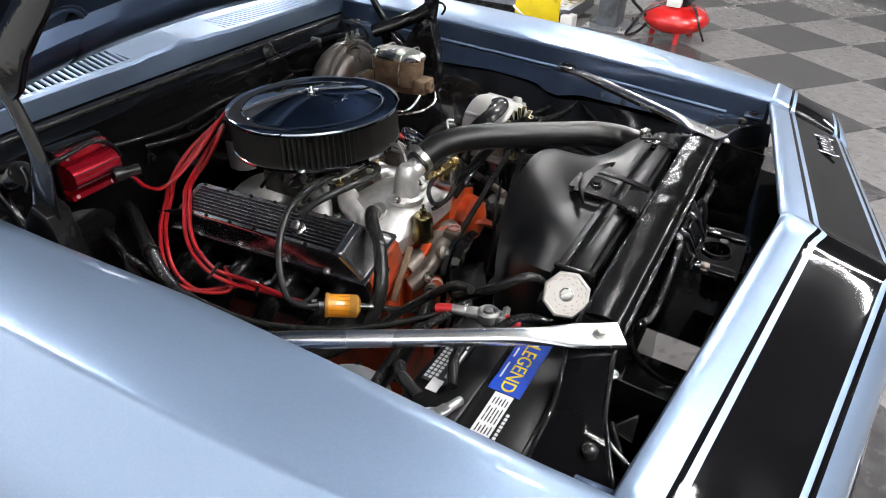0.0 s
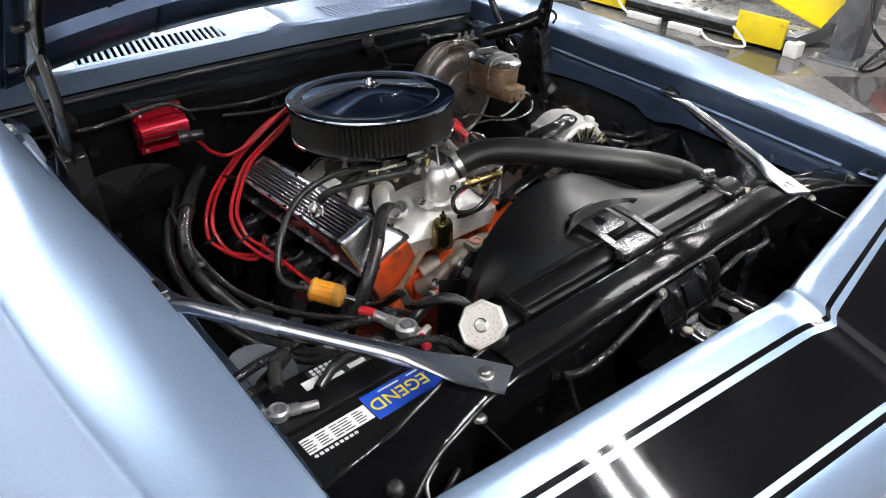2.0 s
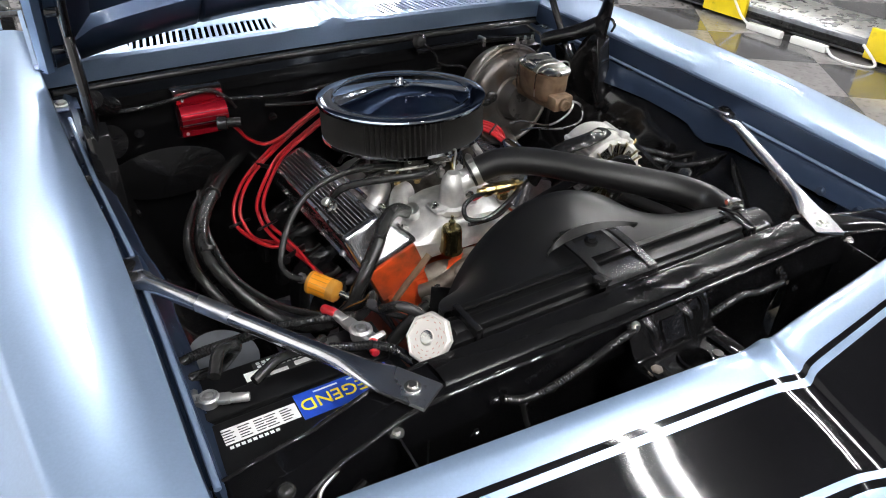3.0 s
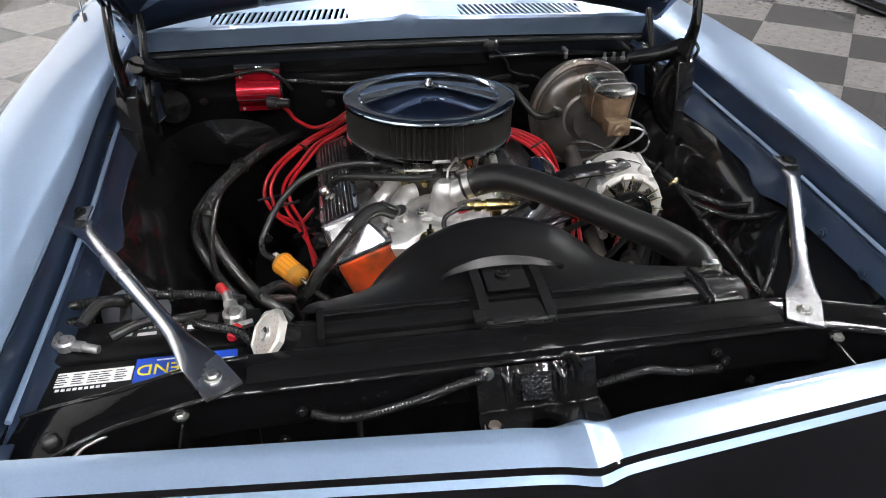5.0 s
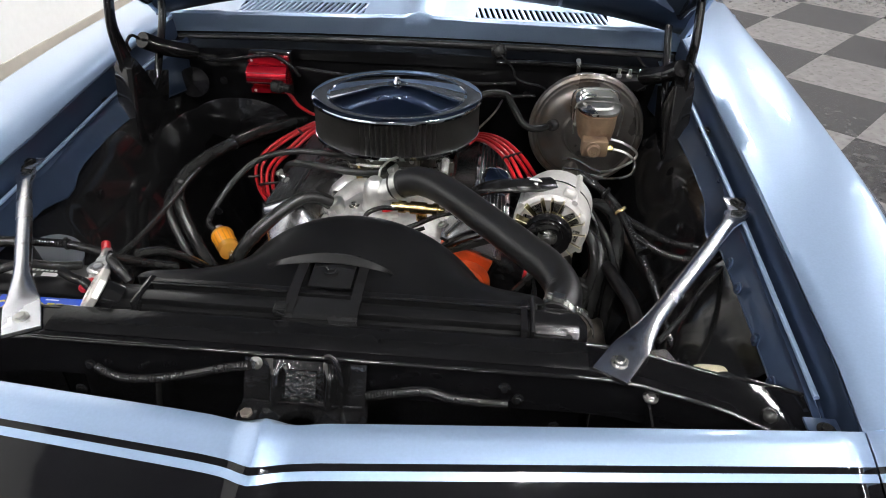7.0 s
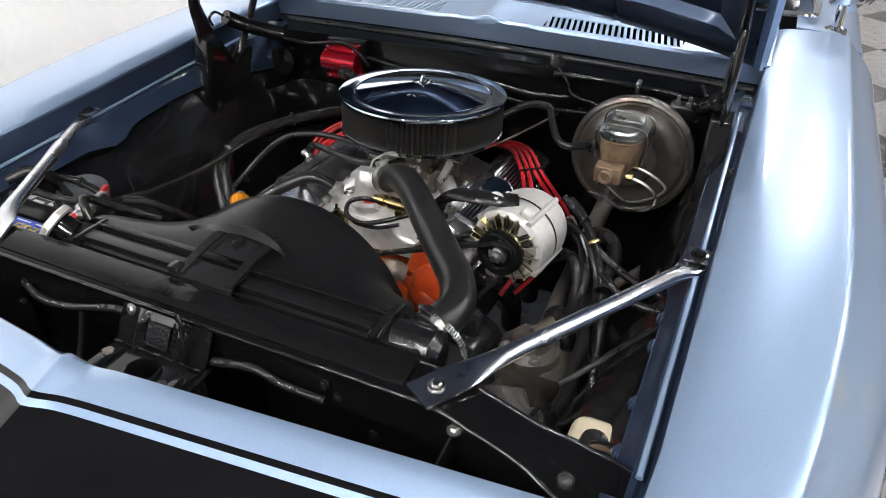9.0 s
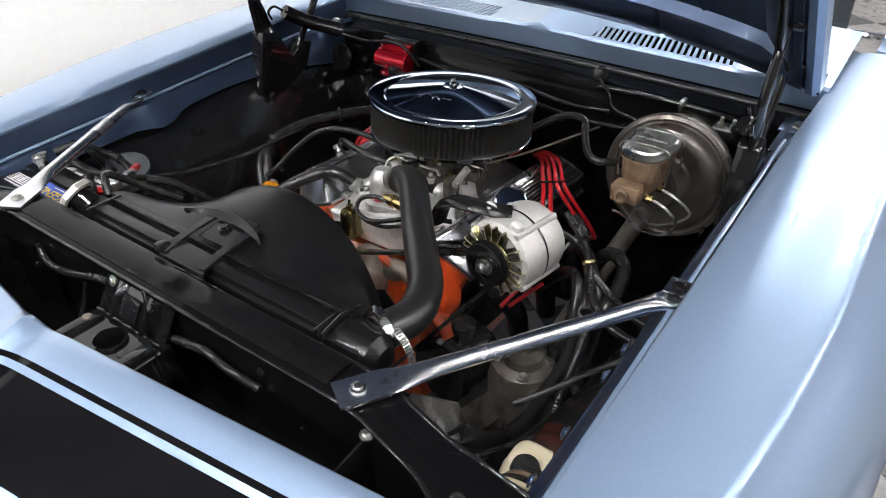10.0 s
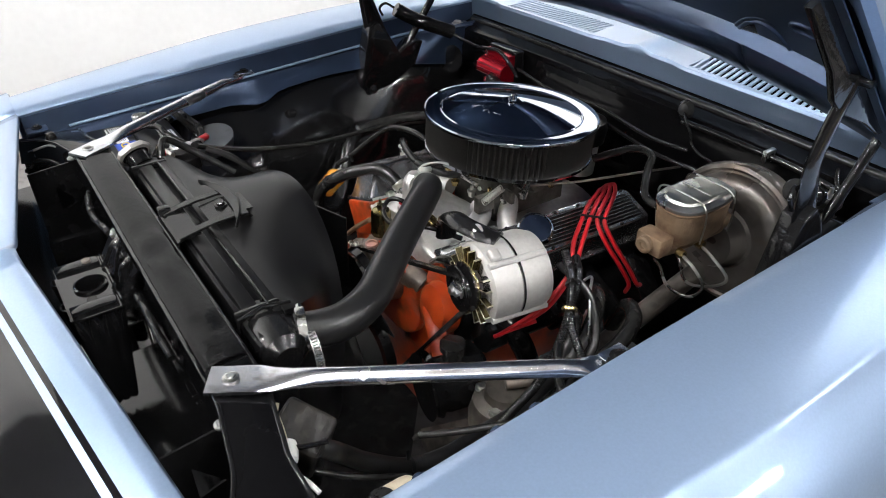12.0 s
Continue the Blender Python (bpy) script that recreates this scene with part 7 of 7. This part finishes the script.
for at, d in (((-0.470, 0.640, 0.735), (0.2, 0.8, 0.7)), ((-0.236, 0.434, 0.747), (-0.6, -0.3, -0.7)), ((-0.104, 0.533, 0.769), (-0.8, -0.3, 0.6))):
    hc_ = thing("hose_clip", at, "thin steel spring clip round a hose", "clip", "hose clips")
    part("band", lathe([(0.0140, -0.004), (0.0152, -0.004), (0.0152, 0.004), (0.0140, 0.004)], 20, axis(at, d)), STEEL if at[0] > -0.2 else RUBBER, hc_)

# cable ties, clips and small hardware
for at, d, r in (((0.491, 0.422, 0.775), (0.2, -0.8, -0.4), 0.0125), ((0.425, 0.525, 0.832), (0.6, -0.5, -0.3), 0.009), ((-0.352, 0.55, 0.725), (0, -0.9, -0.2), 0.008), ((-0.47, 0.24, 0.838), (1, 0, 0), 0.008), ((-0.41, 0.82, 0.750), (0.5, 0.85, 0), 0.015)):
    ti = thing("cable_tie", at, "small black cable tie round a loom", "cable tie", "cable ties")
    part("strap", lathe([(r, -0.002), (r + 0.0012, -0.002), (r + 0.0012, 0.002), (r, 0.002)], 14, axis(at, d)), PLASTIC, ti)
    part("lock", moved(box(-0.003, 0.003, r, r + 0.005, -0.003, 0.003, 0.001, 1), axis(at, d)), PLASTIC, ti)
for s in (1, -1):
    for y in (0.52, 0.62, 0.78, 0.90):
        xe, ze = lerp_at(y, EDGE_X), lerp_at(y, EDGE_Z)
        fb_ = thing("fender_bolt", (s * (xe - 0.022), y, ze - 0.058), "blue painted bolt in the fender channel", "bolt", "fender channel bolts")
        part("head", bolt((s * (xe - 0.018), y, ze - 0.061), (0, 0, 1), 0.006, 0.005), BLUE_SHADED, fb_)
for x, z in ((-0.20, 0.80), (-0.08, 0.83), (0.12, 0.80), (0.28, 0.82), (-0.50, 0.82)):
    st = thing("firewall_stud", (x, 1.03, z), "black stud and nut on the firewall", "stud", "firewall studs")
    part("nut", bolt((x, 1.035, z), (0, -1, 0), 0.007, 0.008), GLOSS_BLACK, st)

# ---- the rest of the showroom ----
lift = thing("car_lift", (4.5, 2.6, 0.0), "dark steel car lift runway with yellow wheel stops", "car lift")
part("runway", box(4.14, 4.78, 1.55, 7.5, 0.03, 0.13, 0.01), GREY_STEEL, lift, "dark steel runway")
part("runway_top", box(4.18, 4.74, 1.58, 7.5, 0.128, 0.134, 0.002), STEEL, lift, "bright worn runway deck")
part("side_channel", box(4.125, 4.142, 1.6, 7.5, 0.05, 0.10, 0.003), SATIN_BLACK, lift)
part("post", box(4.30, 4.52, 1.22, 1.38, 0.0, 2.2, 0.01), GREY_STEEL, lift, "grey lift post")
part("base_plate", box(4.18, 4.62, 1.12, 1.46, 0.0, 0.015, 0.003), GREY_STEEL, lift)
for x, y in ((4.22, 1.16), (4.22, 1.42), (4.58, 1.16), (4.58, 1.42)):
    part("anchor_bolt", bolt((x, y, 0.016), (0, 0, 1), 0.014, 0.03), STEEL, lift)
for y0, y1 in ((1.62, 1.98), (2.95, 3.35)):
    part("wheel_stop", prism([(4.10, y0), (4.13, y0), (4.13, y1), (4.10, y1)], 0.03, 0.23, 0.006), YELLOW_PAINT, lift, "yellow painted side guard")
part("ramp", moved(box(-0.18, 0.18, -0.22, 0.22, -0.01, 0.01, 0.004), pose(4.62, 1.75, 0.28, 20, -25, 0)), YELLOW_PAINT, lift, "yellow raised ramp")
part("caster", box(4.09, 4.20, 1.50, 1.60, 0.0, 0.10, 0.01), WHITE_PLASTIC, lift, "light grey end block")
pw = thing("power_strip", (4.06, 2.45, 0.0), "white power strip and cable on the floor", "power strip")
part("strip_body", box(4.03, 4.075, 2.20, 2.48, 0.0, 0.05, 0.008), WHITE_PLASTIC, pw)
part("strip_body", box(4.03, 4.075, 2.56, 2.86, 0.0, 0.05, 0.008), WHITE_PLASTIC, pw)
part("cable", tube([(4.05, 2.20, 0.03), (3.99, 2.1, 0.008), (3.98, 1.95, 0.008), (4.05, 1.85, 0.02), (4.07, 1.98, 0.12)], 0.009, 8), WHITE_PLASTIC, pw)
part("cable", tube([(4.05, 2.86, 0.03), (4.08, 2.95, 0.06), (4.09, 3.02, 0.12), (4.10, 3.1, 0.2)], 0.009, 8), WHITE_PLASTIC, pw)
comp = thing("air_compressor", (4.35, 0.80, 0.0), "red pancake air compressor with black hoses", "air compressor")
part("tank", lathe([(0.0, 0.05), (0.12, 0.055), (0.20, 0.085), (0.235, 0.13), (0.24, 0.15), (0.235, 0.17), (0.20, 0.215), (0.12, 0.245), (0.0, 0.25)], 40, pose(4.35, 0.80, 0)), RED_PAINT, comp, "glossy red tank")
for a in (200, 320, 80):
    part("foot", lathe([(0.022, 0.0), (0.018, 0.10)], 10, pose(4.35 + 0.16 * math.cos(radians(a)), 0.80 + 0.16 * math.sin(radians(a)), 0)), RED_PAINT, comp)
part("pump_head", join(box(4.27, 4.43, 0.72, 0.88, 0.24, 0.38, 0.02), lathe([(0.05, 0.0), (0.05, 0.14)], 20, pose(4.45, 0.74, 0.30, 0, 90, 0))), PLASTIC, comp, "black pump and motor")
part("gauge_panel", box(4.20, 4.27, 0.76, 0.86, 0.25, 0.30, 0.008), WHITE_PLASTIC, comp)
part("air_hose", tube([(4.22, 0.86, 0.27), (4.15, 0.98, 0.22), (4.10, 1.06, 0.10), (4.16, 1.10, 0.02), (4.28, 1.05, 0.02), (4.26, 0.98, 0.12), (4.18, 1.02, 0.20), (4.12, 1.10, 0.30), (4.2, 1.2, 0.5)], 0.011, 8), RUBBER, comp, "black coiled air hose")
part("cord", tube([(4.30, 0.74, 0.28), (4.24, 0.66, 0.25), (4.20, 0.60, 0.14), (4.24, 0.56, 0.04)], 0.008, 8), RUBBER, comp)

# ---- floor tiles ----
TILE, TURN_T = 0.61, radians(-39)
ux, uy = Vector((math.cos(TURN_T), math.sin(TURN_T), 0)), Vector((-math.sin(TURN_T), math.cos(TURN_T), 0))
tile_me = {}
for k, m in ((0, TILE_DARK), (1, TILE_LIGHT)):
    h = TILE / 2 - 0.0008
    g = box(-h, h, -h, h, -0.0035, 0.0, 0.0006, 1)
    tile_me[k] = mesh_of("tile", *g, m, smooth=False)
rest = {0: [], 1: []}
for i in range(-24, 25):
    for j in range(-24, 25):
        c = Vector((2.3, 4.1, 0)) + ux * (i + 0.5) * TILE + uy * (j + 0.5) * TILE
        if not (ROOM_X0 - 0.3 < c.x < ROOM_X1 and ROOM_Y0 - 0.3 < c.y < ROOM_Y1):
            continue
        k = (i + j) % 2
        if 1.3 < c.x < 6.4 and -1.6 < c.y < 6.5 or -2.6 < c.x < -1.0 and 0.0 < c.y < 6.0:
            t = adopt(new("tile", tile_me[k]), floor)
            t.matrix_basis = Matrix.Translation(c) @ Matrix.Rotation(TURN_T, 4, "Z")
        else:
            rest[k].append(moved(box(-0.304, 0.304, -0.304, 0.304, -0.0035, 0.0), Matrix.Translation(c) @ Matrix.Rotation(TURN_T, 4, "Z")))
for k, m in ((0, TILE_DARK), (1, TILE_LIGHT)):
    tagged(part("far_tiles", join(*rest[k]), m, floor, smooth=False), kind="stuff")
